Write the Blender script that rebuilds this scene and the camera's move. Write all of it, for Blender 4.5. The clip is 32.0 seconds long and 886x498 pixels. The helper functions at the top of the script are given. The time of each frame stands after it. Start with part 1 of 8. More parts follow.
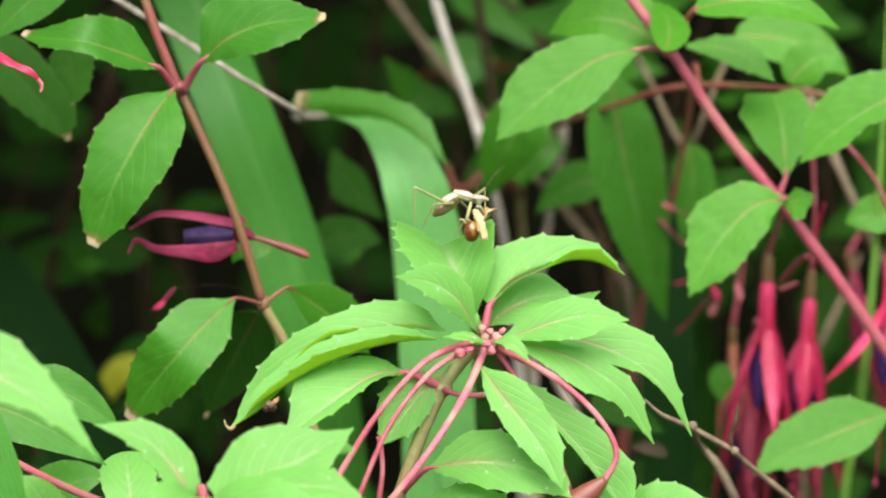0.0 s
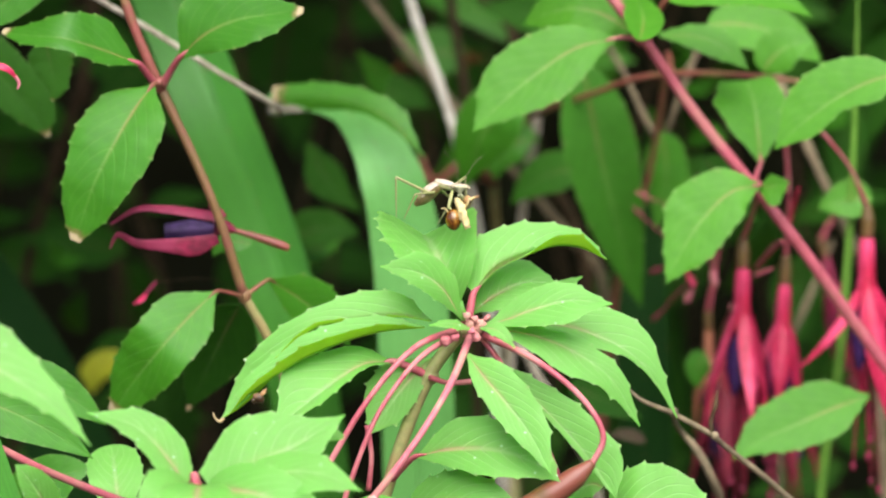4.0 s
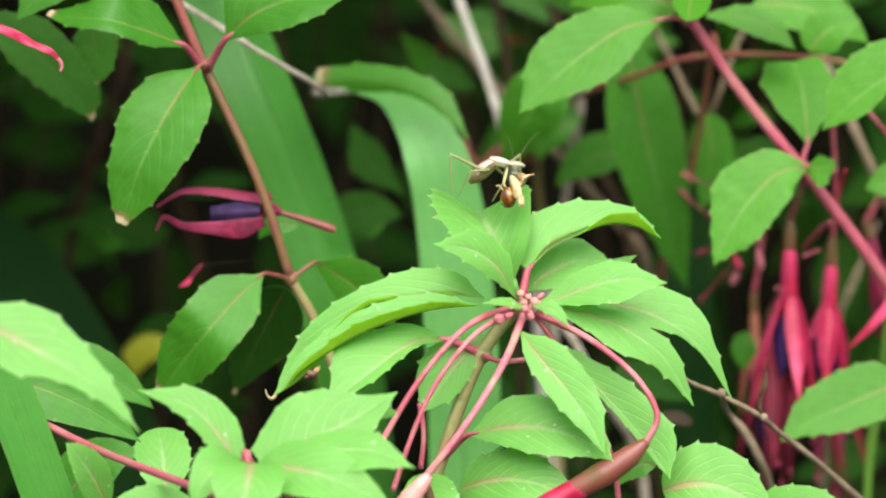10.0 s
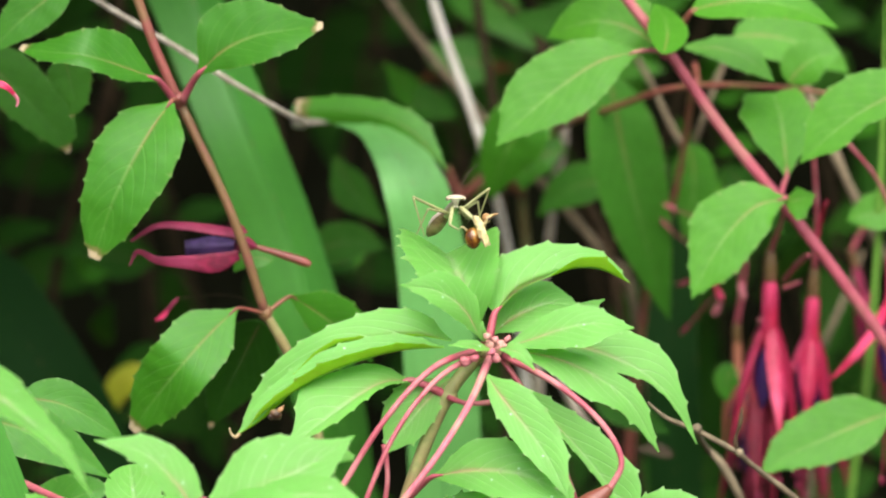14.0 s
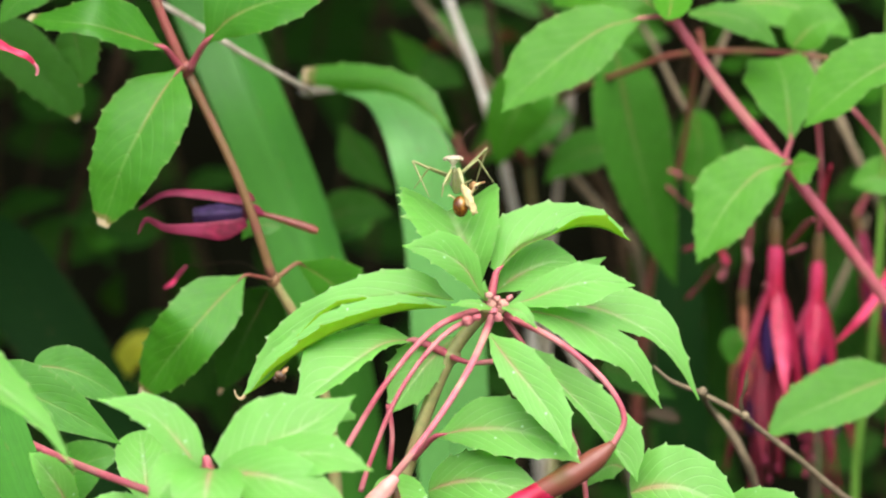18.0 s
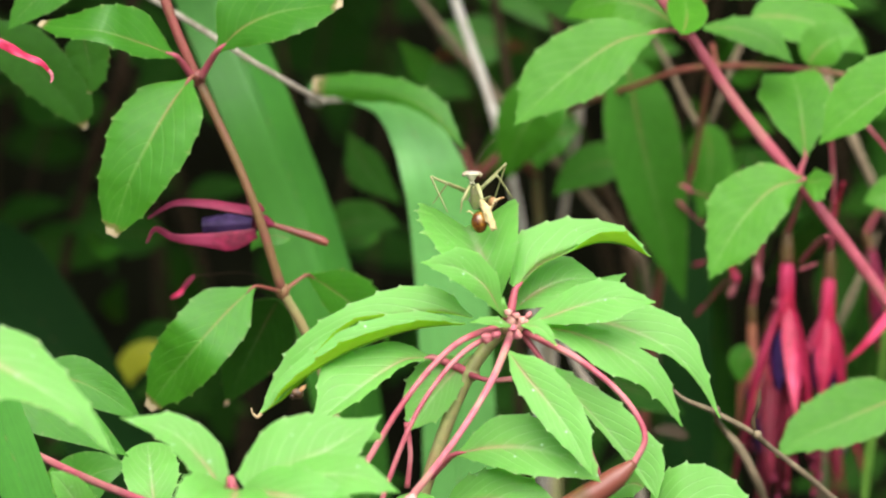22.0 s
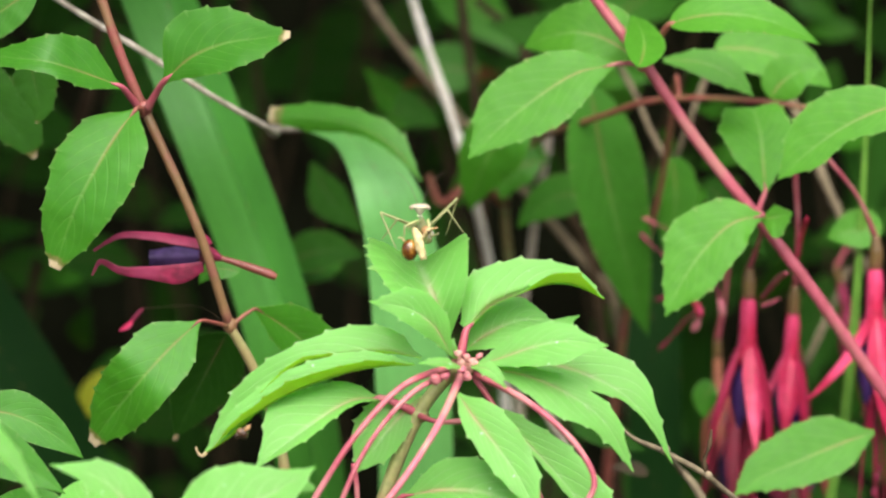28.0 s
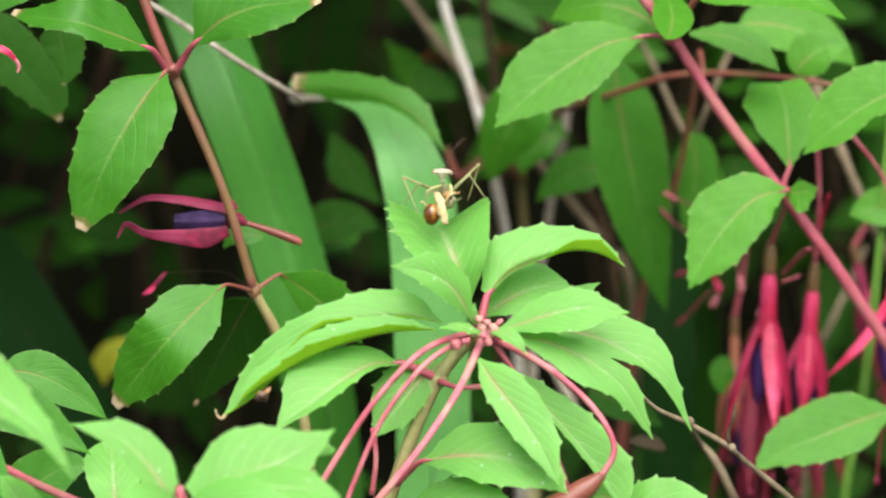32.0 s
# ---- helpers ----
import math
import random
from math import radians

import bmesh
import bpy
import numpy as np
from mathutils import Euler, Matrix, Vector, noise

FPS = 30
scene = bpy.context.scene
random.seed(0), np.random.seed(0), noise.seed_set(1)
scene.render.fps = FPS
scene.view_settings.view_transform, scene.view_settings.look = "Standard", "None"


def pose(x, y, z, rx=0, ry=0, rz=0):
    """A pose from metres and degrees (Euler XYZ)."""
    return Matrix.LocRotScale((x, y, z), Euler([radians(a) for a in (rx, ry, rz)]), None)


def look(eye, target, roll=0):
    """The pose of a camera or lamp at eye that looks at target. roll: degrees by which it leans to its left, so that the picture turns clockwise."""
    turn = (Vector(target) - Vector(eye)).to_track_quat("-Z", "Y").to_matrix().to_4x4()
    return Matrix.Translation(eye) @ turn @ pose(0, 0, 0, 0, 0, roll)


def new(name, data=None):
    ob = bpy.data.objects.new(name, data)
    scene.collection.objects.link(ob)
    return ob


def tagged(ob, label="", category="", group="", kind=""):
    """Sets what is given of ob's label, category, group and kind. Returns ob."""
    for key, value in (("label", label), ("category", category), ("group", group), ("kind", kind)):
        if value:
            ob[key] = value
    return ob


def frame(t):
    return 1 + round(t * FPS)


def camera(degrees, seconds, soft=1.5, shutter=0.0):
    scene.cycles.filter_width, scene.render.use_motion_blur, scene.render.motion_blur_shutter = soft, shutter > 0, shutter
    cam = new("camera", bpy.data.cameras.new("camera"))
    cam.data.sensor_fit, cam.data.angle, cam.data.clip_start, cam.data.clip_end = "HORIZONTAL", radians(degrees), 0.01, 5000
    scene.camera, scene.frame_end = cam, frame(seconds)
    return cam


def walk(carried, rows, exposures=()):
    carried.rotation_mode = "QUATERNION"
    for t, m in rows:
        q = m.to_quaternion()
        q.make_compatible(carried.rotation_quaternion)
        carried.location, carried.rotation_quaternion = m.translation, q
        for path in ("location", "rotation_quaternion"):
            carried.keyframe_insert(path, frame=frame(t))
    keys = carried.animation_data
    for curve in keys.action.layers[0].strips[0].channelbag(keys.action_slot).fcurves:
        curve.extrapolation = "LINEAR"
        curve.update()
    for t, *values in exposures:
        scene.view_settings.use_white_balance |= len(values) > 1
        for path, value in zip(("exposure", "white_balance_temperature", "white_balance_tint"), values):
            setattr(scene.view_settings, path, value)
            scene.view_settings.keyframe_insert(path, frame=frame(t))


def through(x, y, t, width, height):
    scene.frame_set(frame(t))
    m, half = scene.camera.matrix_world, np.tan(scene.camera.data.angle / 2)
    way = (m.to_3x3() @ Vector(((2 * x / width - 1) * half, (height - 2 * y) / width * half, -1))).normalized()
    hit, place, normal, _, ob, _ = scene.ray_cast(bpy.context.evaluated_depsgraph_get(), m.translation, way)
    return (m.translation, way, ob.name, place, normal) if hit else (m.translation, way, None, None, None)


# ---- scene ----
# ---- camera: a long lens held by hand, at about 1.5 m ----
cam = camera(9.0, 32.0, soft=2.2)
cam.data.dof.use_dof = True
cam.data.dof.focus_distance, cam.data.dof.aperture_fstop = 1.49, 13.5
walk(cam, [
    (0.0, look((0.00804, -1.47243, 1.15033), (0.00311, 0.00881, 0.94808), 0.354)),
    (0.5, look((0.00954, -1.47631, 1.15268), (0.00536, 0.00474, 0.94902), 0.289)),
    (1.0, look((0.00688, -1.47905, 1.15233), (0.00539, 0.00242, 0.95165), 0.219)),
    (1.5, look((0.00337, -1.48016, 1.14299), (0.00306, 0.00186, 0.94641), 0.017)),
    (2.0, look((0.00469, -1.47695, 1.15104), (0.00307, 0.00436, 0.94915), 0.245)),
    (2.5, look((-0.00398, -1.47886, 1.14970), (0.00064, 0.00260, 0.94903), 0.145)),
    (3.0, look((-0.00106, -1.48540, 1.14810), (0.00464, -0.00410, 0.94630), -0.028)),
    (3.5, look((0.00059, -1.48469, 1.14835), (0.00734, -0.00339, 0.94655), -0.296)),
    (5.5, look((-0.00312, -1.48422, 1.15942), (0.00586, -0.00437, 0.94731), -0.438)),
    (6.0, look((0.00103, -1.48557, 1.15809), (0.00740, -0.00561, 0.94669), -0.518)),
    (6.5, look((0.00617, -1.48458, 1.16358), (0.00876, -0.00494, 0.94983), -0.442)),
    (7.0, look((0.00706, -1.48600, 1.16186), (0.00997, -0.00665, 0.94613), -0.474)),
    (7.5, look((0.01037, -1.48308, 1.16154), (0.01165, -0.00414, 0.94299), -0.393)),
    (8.0, look((0.00468, -1.47944, 1.15146), (0.00416, 0.00056, 0.94019), -0.311)),
    (8.5, look((0.00169, -1.48024, 1.15725), (0.00184, -0.00040, 0.94492), -0.121)),
    (9.0, look((0.00000, -1.48000, 1.16000), (0.00000, 0.00017, 0.94998), 0.000)),
    (9.5, look((-0.00359, -1.48079, 1.15051), (-0.00374, -0.00017, 0.94360), -0.284)),
    (10.0, look((-0.00650, -1.47871, 1.14817), (-0.00470, 0.00194, 0.94152), -0.567)),
    (10.5, look((-0.00245, -1.47750, 1.14899), (-0.00133, 0.00278, 0.93970), -0.687)),
    (11.0, look((-0.00172, -1.47885, 1.14941), (0.00071, 0.00117, 0.93834), -1.191)),
    (11.5, look((0.00223, -1.47372, 1.15151), (0.00098, 0.00623, 0.93996), -1.123)),
    (12.0, look((0.00402, -1.47198, 1.15893), (0.00025, 0.00763, 0.94505), -0.627)),
    (12.5, look((0.02015, -1.47070, 1.16126), (0.00661, 0.00882, 0.94713), -0.811)),
    (13.0, look((0.02442, -1.47017, 1.15303), (0.00692, 0.01003, 0.94396), -1.002)),
    (13.5, look((0.02025, -1.46815, 1.15507), (0.00496, 0.01216, 0.94658), -0.834)),
    (14.0, look((0.01089, -1.47130, 1.15645), (0.00284, 0.00936, 0.95004), -0.654)),
    (14.5, look((0.01481, -1.47249, 1.16195), (0.00632, 0.00748, 0.95068), -0.834)),
    (16.5, look((0.02300, -1.48142, 1.16889), (0.00796, -0.00271, 0.94930), -0.641)),
    (17.0, look((0.02716, -1.48191, 1.16425), (0.00837, -0.00269, 0.94844), -0.922)),
    (17.5, look((0.02156, -1.48090, 1.17139), (0.00650, -0.00257, 0.94929), -0.726)),
    (18.0, look((0.01261, -1.48206, 1.15561), (0.00113, -0.00238, 0.94249), -1.003)),
    (18.5, look((0.02242, -1.47830, 1.15513), (0.00366, 0.00100, 0.93981), -1.194)),
    (19.0, look((0.01700, -1.47817, 1.15392), (0.00296, 0.00110, 0.93806), -1.020)),
    (19.5, look((0.02014, -1.47774, 1.14936), (0.00553, 0.00183, 0.93564), -1.027)),
    (20.0, look((0.01750, -1.47444, 1.16197), (0.00673, 0.00438, 0.94288), -0.435)),
    (20.5, look((0.01726, -1.47537, 1.17046), (0.00861, 0.00277, 0.94678), -0.342)),
    (21.0, look((0.01515, -1.47468, 1.15895), (0.00652, 0.00522, 0.94717), -0.521)),
    (21.5, look((0.00573, -1.47545, 1.15163), (-0.00056, 0.00497, 0.94348), -0.558)),
    (22.0, look((0.00282, -1.46698, 1.15627), (-0.00235, 0.01287, 0.94405), -0.260)),
    (22.5, look((0.00874, -1.47221, 1.15464), (0.00339, 0.00746, 0.94119), -0.366)),
    (23.0, look((0.00430, -1.47161, 1.14974), (0.00086, 0.00863, 0.94026), -0.381)),
    (23.5, look((0.00789, -1.47380, 1.14926), (0.00328, 0.00645, 0.93980), -0.467)),
    (24.0, look((0.00966, -1.47292, 1.15280), (0.00763, 0.00692, 0.94044), -0.219)),
    (24.5, look((0.01210, -1.46626, 1.15224), (0.00898, 0.01389, 0.94207), -0.024)),
    (26.5, look((0.02853, -1.45056, 1.15683), (0.01225, 0.01049, 0.94186), -0.171)),
    (27.0, look((0.02530, -1.44640, 1.15320), (0.00950, 0.01516, 0.94362), -0.002)),
    (27.5, look((0.03257, -1.44258, 1.16531), (0.01162, 0.01768, 0.94920), 0.050)),
    (28.0, look((0.03292, -1.44353, 1.16172), (0.01211, 0.01753, 0.95306), 0.099)),
    (28.5, look((0.03953, -1.44139, 1.16623), (0.01477, 0.01861, 0.95251), -0.233)),
    (29.0, look((0.04022, -1.44528, 1.16063), (0.01471, 0.01485, 0.94985), -0.225)),
    (29.5, look((0.03646, -1.44756, 1.15235), (0.01346, 0.01280, 0.94485), -0.061)),
    (30.0, look((0.03183, -1.45000, 1.15069), (0.01252, 0.01019, 0.94358), 0.140)),
    (30.5, look((0.02272, -1.44634, 1.15887), (0.00741, 0.01256, 0.94438), 0.663)),
    (31.0, look((0.02266, -1.44433, 1.15178), (0.00727, 0.01508, 0.94270), 1.040)),
    (31.5, look((0.02058, -1.44489, 1.15525), (0.00819, 0.01407, 0.94481), 1.290)),
    (32.0, look((0.01546, -1.44372, 1.15188), (0.00473, 0.01540, 0.94444), 1.117)),
], [(0.0, 1.43, 6320, 7), (32.0, 1.43, 6320, 7)])

# ---- daylight: bright soft sky from above and in front, thin sun ----
world = bpy.data.worlds.new("sky")
scene.world = world
world.use_nodes = True
sky = world.node_tree.nodes.new("ShaderNodeTexSky")
sky.sky_type, sky.sun_disc = "NISHITA", False
sky.sun_elevation, sky.sun_rotation = radians(52), radians(173)
sky.air_density, sky.dust_density, sky.ozone_density = 0.7, 4.0, 0.6
world.node_tree.links.new(sky.outputs[0], world.node_tree.nodes["Background"].inputs[0])
world.node_tree.nodes["Background"].inputs[1].default_value = 0.12
sun = new("sun", bpy.data.lights.new("sun", "SUN"))
sun.data.energy, sun.data.angle, sun.data.color = 2.5, radians(60), (1.0, 0.97, 0.92)
sun.matrix_world = look((0.3, -2.5, 3.3), (0, 0, 0))

# ---- materials ----
def nodes_of(name):
    m = bpy.data.materials.new(name)
    m.use_nodes = True
    nt = m.node_tree
    bsdf = nt.nodes["Principled BSDF"]
    return m, nt, bsdf


def link(nt, a, b):
    nt.links.new(a, b)


def math_node(nt, op, a, b=None, c=None, clamp=False):
    n = nt.nodes.new("ShaderNodeMath")
    n.operation, n.use_clamp = op, clamp
    for i, v in enumerate((a, b, c)):
        if v is None:
            continue
        if isinstance(v, (int, float)):
            n.inputs[i].default_value = v
        else:
            link(nt, v, n.inputs[i])
    return n.outputs[0]


def span(nt, v, lo, hi, to_lo=0.0, to_hi=1.0):
    n = nt.nodes.new("ShaderNodeMapRange")
    n.interpolation_type = "SMOOTHSTEP"
    link(nt, v, n.inputs[0])
    for i, x in enumerate((lo, hi, to_lo, to_hi)):
        n.inputs[i + 1].default_value = x
    return n.outputs[0]


def blend(nt, fac, a, b, mode="MIX"):
    n = nt.nodes.new("ShaderNodeMix")
    n.data_type, n.blend_type = "RGBA", mode
    for sock, v in ((n.inputs[0], fac), (n.inputs[6], a), (n.inputs[7], b)):
        if isinstance(v, (int, float)):
            sock.default_value = v
        elif isinstance(v, tuple):
            sock.default_value = (*v, 1.0)
        else:
            link(nt, v, sock)
    return n.outputs[2]


def grain(nt, scale, detail=3.0, stretch=None):
    co = nt.nodes.new("ShaderNodeTexCoord")
    src = co.outputs["Object"]
    if stretch:
        mp = nt.nodes.new("ShaderNodeMapping")
        mp.inputs["Scale"].default_value = stretch
        link(nt, src, mp.inputs[0])
        src = mp.outputs[0]
    n = nt.nodes.new("ShaderNodeTexNoise")
    n.inputs["Scale"].default_value, n.inputs["Detail"].default_value = scale, detail
    link(nt, src, n.inputs["Vector"])
    return n.outputs["Fac"]


def relief(nt, bsdf, height, strength, distance=0.001):
    b = nt.nodes.new("ShaderNodeBump")
    b.inputs["Strength"].default_value, b.inputs["Distance"].default_value = strength, distance
    link(nt, height, b.inputs["Height"])
    link(nt, b.outputs[0], bsdf.inputs["Normal"])
    return b.outputs[0]


def leaf_material(name, green, dark, rib, through=0.35, rough=0.5, veins=1.0, glow=(0.16, 0.36, 0.02), specks=False, spec=0.3, tips=0.12, lines=0.0, withered=0.0, rib_width=0.055, side_veins=0.10, glow_share=0.5, flush=0.0, quilt=0.26):
    """A leaf blade: pale midrib, arching side veins, mottling, thin enough to let light through."""
    m, nt, bsdf = nodes_of(name)
    uv = nt.nodes.new("ShaderNodeUVMap")
    sep = nt.nodes.new("ShaderNodeSeparateXYZ")
    link(nt, uv.outputs[0], sep.inputs[0])
    u = sep.outputs[0]
    v = math_node(nt, "ABSOLUTE", math_node(nt, "MULTIPLY_ADD", sep.outputs[1], 2.0, -1.0))
    mid = span(nt, v, rib_width * 0.22, rib_width, 1.0, 0.0)
    bow = math_node(nt, "MULTIPLY", math_node(nt, "POWER", v, 1.4), 0.42)
    wave = math_node(nt, "FRACT", math_node(nt, "MULTIPLY", math_node(nt, "SUBTRACT", u, bow), 8.0))
    off = math_node(nt, "ABSOLUTE", math_node(nt, "SUBTRACT", wave, 0.5))
    side = math_node(nt, "MULTIPLY", span(nt, off, 0.02, 0.10, 1.0, 0.0), span(nt, v, 0.55, 0.95, 1.0, 0.0))
    coarse, fine = grain(nt, 90.0, 4.0), grain(nt, 900.0, 2.0)
    info = nt.nodes.new("ShaderNodeObjectInfo")
    mix = math_node(nt, "MULTIPLY_ADD", info.outputs["Random"], 0.55, math_node(nt, "MULTIPLY", coarse, 0.5))
    col = blend(nt, mix, green, dark)
    medium = grain(nt, 330.0, 3.0)
    col = blend(nt, math_node(nt, "MULTIPLY", span(nt, medium, 0.40, 0.66), 0.30), col, tuple(c * 0.78 for c in dark))
    col = blend(nt, math_node(nt, "MULTIPLY", side, side_veins * veins), col, rib)
    pale = blend(nt, span(nt, u, 0.12, 0.60), tuple(min(1, c * f) for c, f in zip(rib, (1.35, 0.42, 0.8))), rib)
    col = blend(nt, math_node(nt, "MULTIPLY", mid, span(nt, u, 0.08, 0.95, 0.56 * veins, 0.14 * veins)), col, pale)
    if flush:
        near_rib = math_node(nt, "MULTIPLY", span(nt, v, 0.02, 0.30, 1.0, 0.0), span(nt, u, 0.04, 0.62, 1.0, 0.0))
        col = blend(nt, math_node(nt, "MULTIPLY", near_rib, flush), col, (0.50, 0.20, 0.17))
    if specks:
        vor = nt.nodes.new("ShaderNodeTexVoronoi")
        vor.inputs["Scale"].default_value = 260.0
        co = nt.nodes.new("ShaderNodeTexCoord")
        link(nt, co.outputs["Object"], vor.inputs["Vector"])
        dot = math_node(nt, "MULTIPLY", span(nt, vor.outputs["Distance"], 0.07, 0.13, 1.0, 0.0), span(nt, grain(nt, 60.0, 1.0), 0.49, 0.55))
        col = blend(nt, dot, col, (0.82, 0.86, 0.78))
    if lines:
        mp = nt.nodes.new("ShaderNodeMapping")
        mp.inputs["Scale"].default_value = (1.2, 34.0, 1.0)
        link(nt, uv.outputs[0], mp.inputs[0])
        streak = nt.nodes.new("ShaderNodeTexNoise")
        streak.inputs["Scale"].default_value, streak.inputs["Detail"].default_value = 1.0, 3.0
        link(nt, mp.outputs[0], streak.inputs["Vector"])
        col = blend(nt, math_node(nt, "MULTIPLY", span(nt, streak.outputs["Fac"], 0.35, 0.65), lines), col, tuple(c * 1.9 for c in green))
        coarse = math_node(nt, "ADD", coarse, streak.outputs["Fac"])
    edge = math_node(nt, "MULTIPLY", span(nt, v, 0.94, 1.0), 0.14)
    col = blend(nt, edge, col, rib)
    scorch = math_node(nt, "MULTIPLY", span(nt, v, 0.93, 1.0), span(nt, grain(nt, 420.0, 2.0), 0.56, 0.64))
    col = blend(nt, math_node(nt, "MULTIPLY", scorch, 0.28), col, (0.22, 0.15, 0.06))
    col = blend(nt, math_node(nt, "MULTIPLY", span(nt, v, 1.10, 1.34), tips), col, (0.55, 0.50, 0.33))
    if withered:
        ragged = math_node(nt, "ADD", u, math_node(nt, "MULTIPLY_ADD", medium, 0.10, -0.05))
        col = blend(nt, math_node(nt, "MULTIPLY", span(nt, ragged, withered - 0.03, withered - 0.005), 0.6), col, (0.20, 0.13, 0.05))
        col = blend(nt, span(nt, ragged, withered, withered + 0.025), col, blend(nt, coarse, (0.36, 0.26, 0.13), (0.60, 0.50, 0.32)))
    link(nt, col, bsdf.inputs["Base Color"])
    bsdf.inputs["Specular IOR Level"].default_value = spec
    link(nt, span(nt, fine, 0.3, 0.7, rough - 0.07, rough + 0.1), bsdf.inputs["Roughness"])
    h = math_node(nt, "MULTIPLY_ADD", mid, -0.9, math_node(nt, "MULTIPLY_ADD", side, -0.55, math_node(nt, "MULTIPLY", coarse, 0.8)))
    nrm = relief(nt, bsdf, math_node(nt, "MULTIPLY_ADD", fine, 0.16, h), quilt, 0.0005)
    tr = nt.nodes.new("ShaderNodeBsdfTranslucent")
    link(nt, blend(nt, glow_share, col, glow), tr.inputs[0])
    link(nt, nrm, tr.inputs["Normal"])
    ms = nt.nodes.new("ShaderNodeMixShader")
    ms.inputs[0].default_value = through
    link(nt, bsdf.outputs[0], ms.inputs[1])
    link(nt, tr.outputs[0], ms.inputs[2])
    link(nt, ms.outputs[0], nt.nodes["Material Output"].inputs[0])
    return m


def skin_material(name, a, b, scale=300.0, rough=0.45, bump=0.3, stretch=None, spec=0.4, c=None, through=0.0):
    """Stems, petals, bark, shell: two colours mottled at two scales with fine relief."""
    m, nt, bsdf = nodes_of(name)
    n1, n2 = grain(nt, scale, 4.0, stretch), grain(nt, scale * 0.18, 3.0, stretch)
    col = blend(nt, span(nt, n1, 0.3, 0.7), a, b)
    if c:
        col = blend(nt, span(nt, n2, 0.45, 0.65), col, c)
    info = nt.nodes.new("ShaderNodeObjectInfo")
    col = blend(nt, math_node(nt, "MULTIPLY", info.outputs["Random"], 0.3), col, b)
    link(nt, col, bsdf.inputs["Base Color"])
    link(nt, span(nt, n2, 0.2, 0.8, rough - 0.08, rough + 0.12), bsdf.inputs["Roughness"])
    bsdf.inputs["Specular IOR Level"].default_value = spec
    relief(nt, bsdf, math_node(nt, "ADD", n1, n2), bump, 0.0005)
    if through:
        tr = nt.nodes.new("ShaderNodeBsdfTranslucent")
        link(nt, col, tr.inputs[0])
        ms = nt.nodes.new("ShaderNodeMixShader")
        ms.inputs[0].default_value = through
        link(nt, bsdf.outputs[0], ms.inputs[1])
        link(nt, tr.outputs[0], ms.inputs[2])
        link(nt, ms.outputs[0], nt.nodes["Material Output"].inputs[0])
    return m


GREEN = leaf_material("fuchsia_leaf", (0.050, 0.205, 0.008), (0.036, 0.160, 0.006), (0.23, 0.34, 0.09), rough=0.48, spec=0.30, rib_width=0.07, side_veins=0.10, veins=0.9, quilt=0.28)
# A brighter GREEN: the light on skyward leaves is put into the colour.
LIT_GREEN = leaf_material("lit_fuchsia_leaf", (0.074, 0.248, 0.014), (0.053, 0.198, 0.010), (0.27, 0.38, 0.12), rough=0.50, spec=0.24, rib_width=0.07, side_veins=0.11, veins=0.95, quilt=0.20)
# A dimmer GREEN with half shade put into the colour.
MIDGREEN = leaf_material("half_shade_leaf_tone", (0.036, 0.145, 0.009), (0.026, 0.110, 0.006), (0.15, 0.22, 0.06), through=0.3, rough=0.6, spec=0.12, rib_width=0.07, veins=0.8)
# TIPPED with shade put into its green; the scorched tip is kept.
SHADED_TIPPED = leaf_material("shade_toned_scorched_leaf", (0.034, 0.130, 0.008), (0.024, 0.098, 0.006), (0.11, 0.18, 0.05), through=0.3, rough=0.55, spec=0.16, rib_width=0.06, veins=0.7, withered=0.975)
TIPPED = leaf_material("tip_scorched_fuchsia_leaf", (0.050, 0.205, 0.008), (0.036, 0.160, 0.006), (0.23, 0.34, 0.09), rough=0.48, spec=0.30, rib_width=0.07, side_veins=0.10, veins=0.9, quilt=0.28, withered=0.95)
FRESH = leaf_material("young_fuchsia_leaf", (0.238, 0.480, 0.132), (0.204, 0.425, 0.104), (0.66, 0.68, 0.46), through=0.66, rough=0.46, spec=0.5, glow=(0.50, 0.95, 0.22), glow_share=0.8, specks=True, tips=0.8, rib_width=0.12, side_veins=0.30, veins=1.3, flush=0.42, quilt=0.5)
# Its strong yellow puts light shining through the blade into the colour.
FRESH_UNDER = leaf_material("young_leaf_underside", (0.30, 0.50, 0.02), (0.26, 0.46, 0.015), (0.45, 0.50, 0.25), rough=0.65, through=0.55, glow=(0.55, 0.85, 0.02))
UNDER = leaf_material("leaf_underside", (0.180, 0.340, 0.085), (0.140, 0.290, 0.065), (0.40, 0.42, 0.20), rough=0.6, through=0.4)
# GREEN darkened: shade inside the bush is put into the colour.
DEEP = leaf_material("shade_toned_leaf", (0.023, 0.087, 0.007), (0.013, 0.054, 0.005), (0.10, 0.15, 0.05), through=0.25, rough=0.65, spec=0.06)
# BLADE darkened: the shade low in the bush is put into its colour.
DARK_BLADE = leaf_material("shade_toned_strap_leaf", (0.006, 0.025, 0.004), (0.004, 0.017, 0.003), (0.012, 0.035, 0.010), rough=0.65, veins=0.2, through=0.15, spec=0.05, lines=0.2)
# Darker than DEEP, with the deepest shade put into the colour.
DEEP_SHADE = leaf_material("deep_shade_toned_leaf", (0.016, 0.055, 0.006), (0.010, 0.036, 0.004), (0.05, 0.07, 0.03), through=0.2, rough=0.7, spec=0.03)
RUSTY_LEAF = leaf_material("rusty_dead_leaf", (0.115, 0.045, 0.014), (0.075, 0.030, 0.010), (0.14, 0.07, 0.03), through=0.25, rough=0.7, glow=(0.20, 0.07, 0.02), spec=0.1)
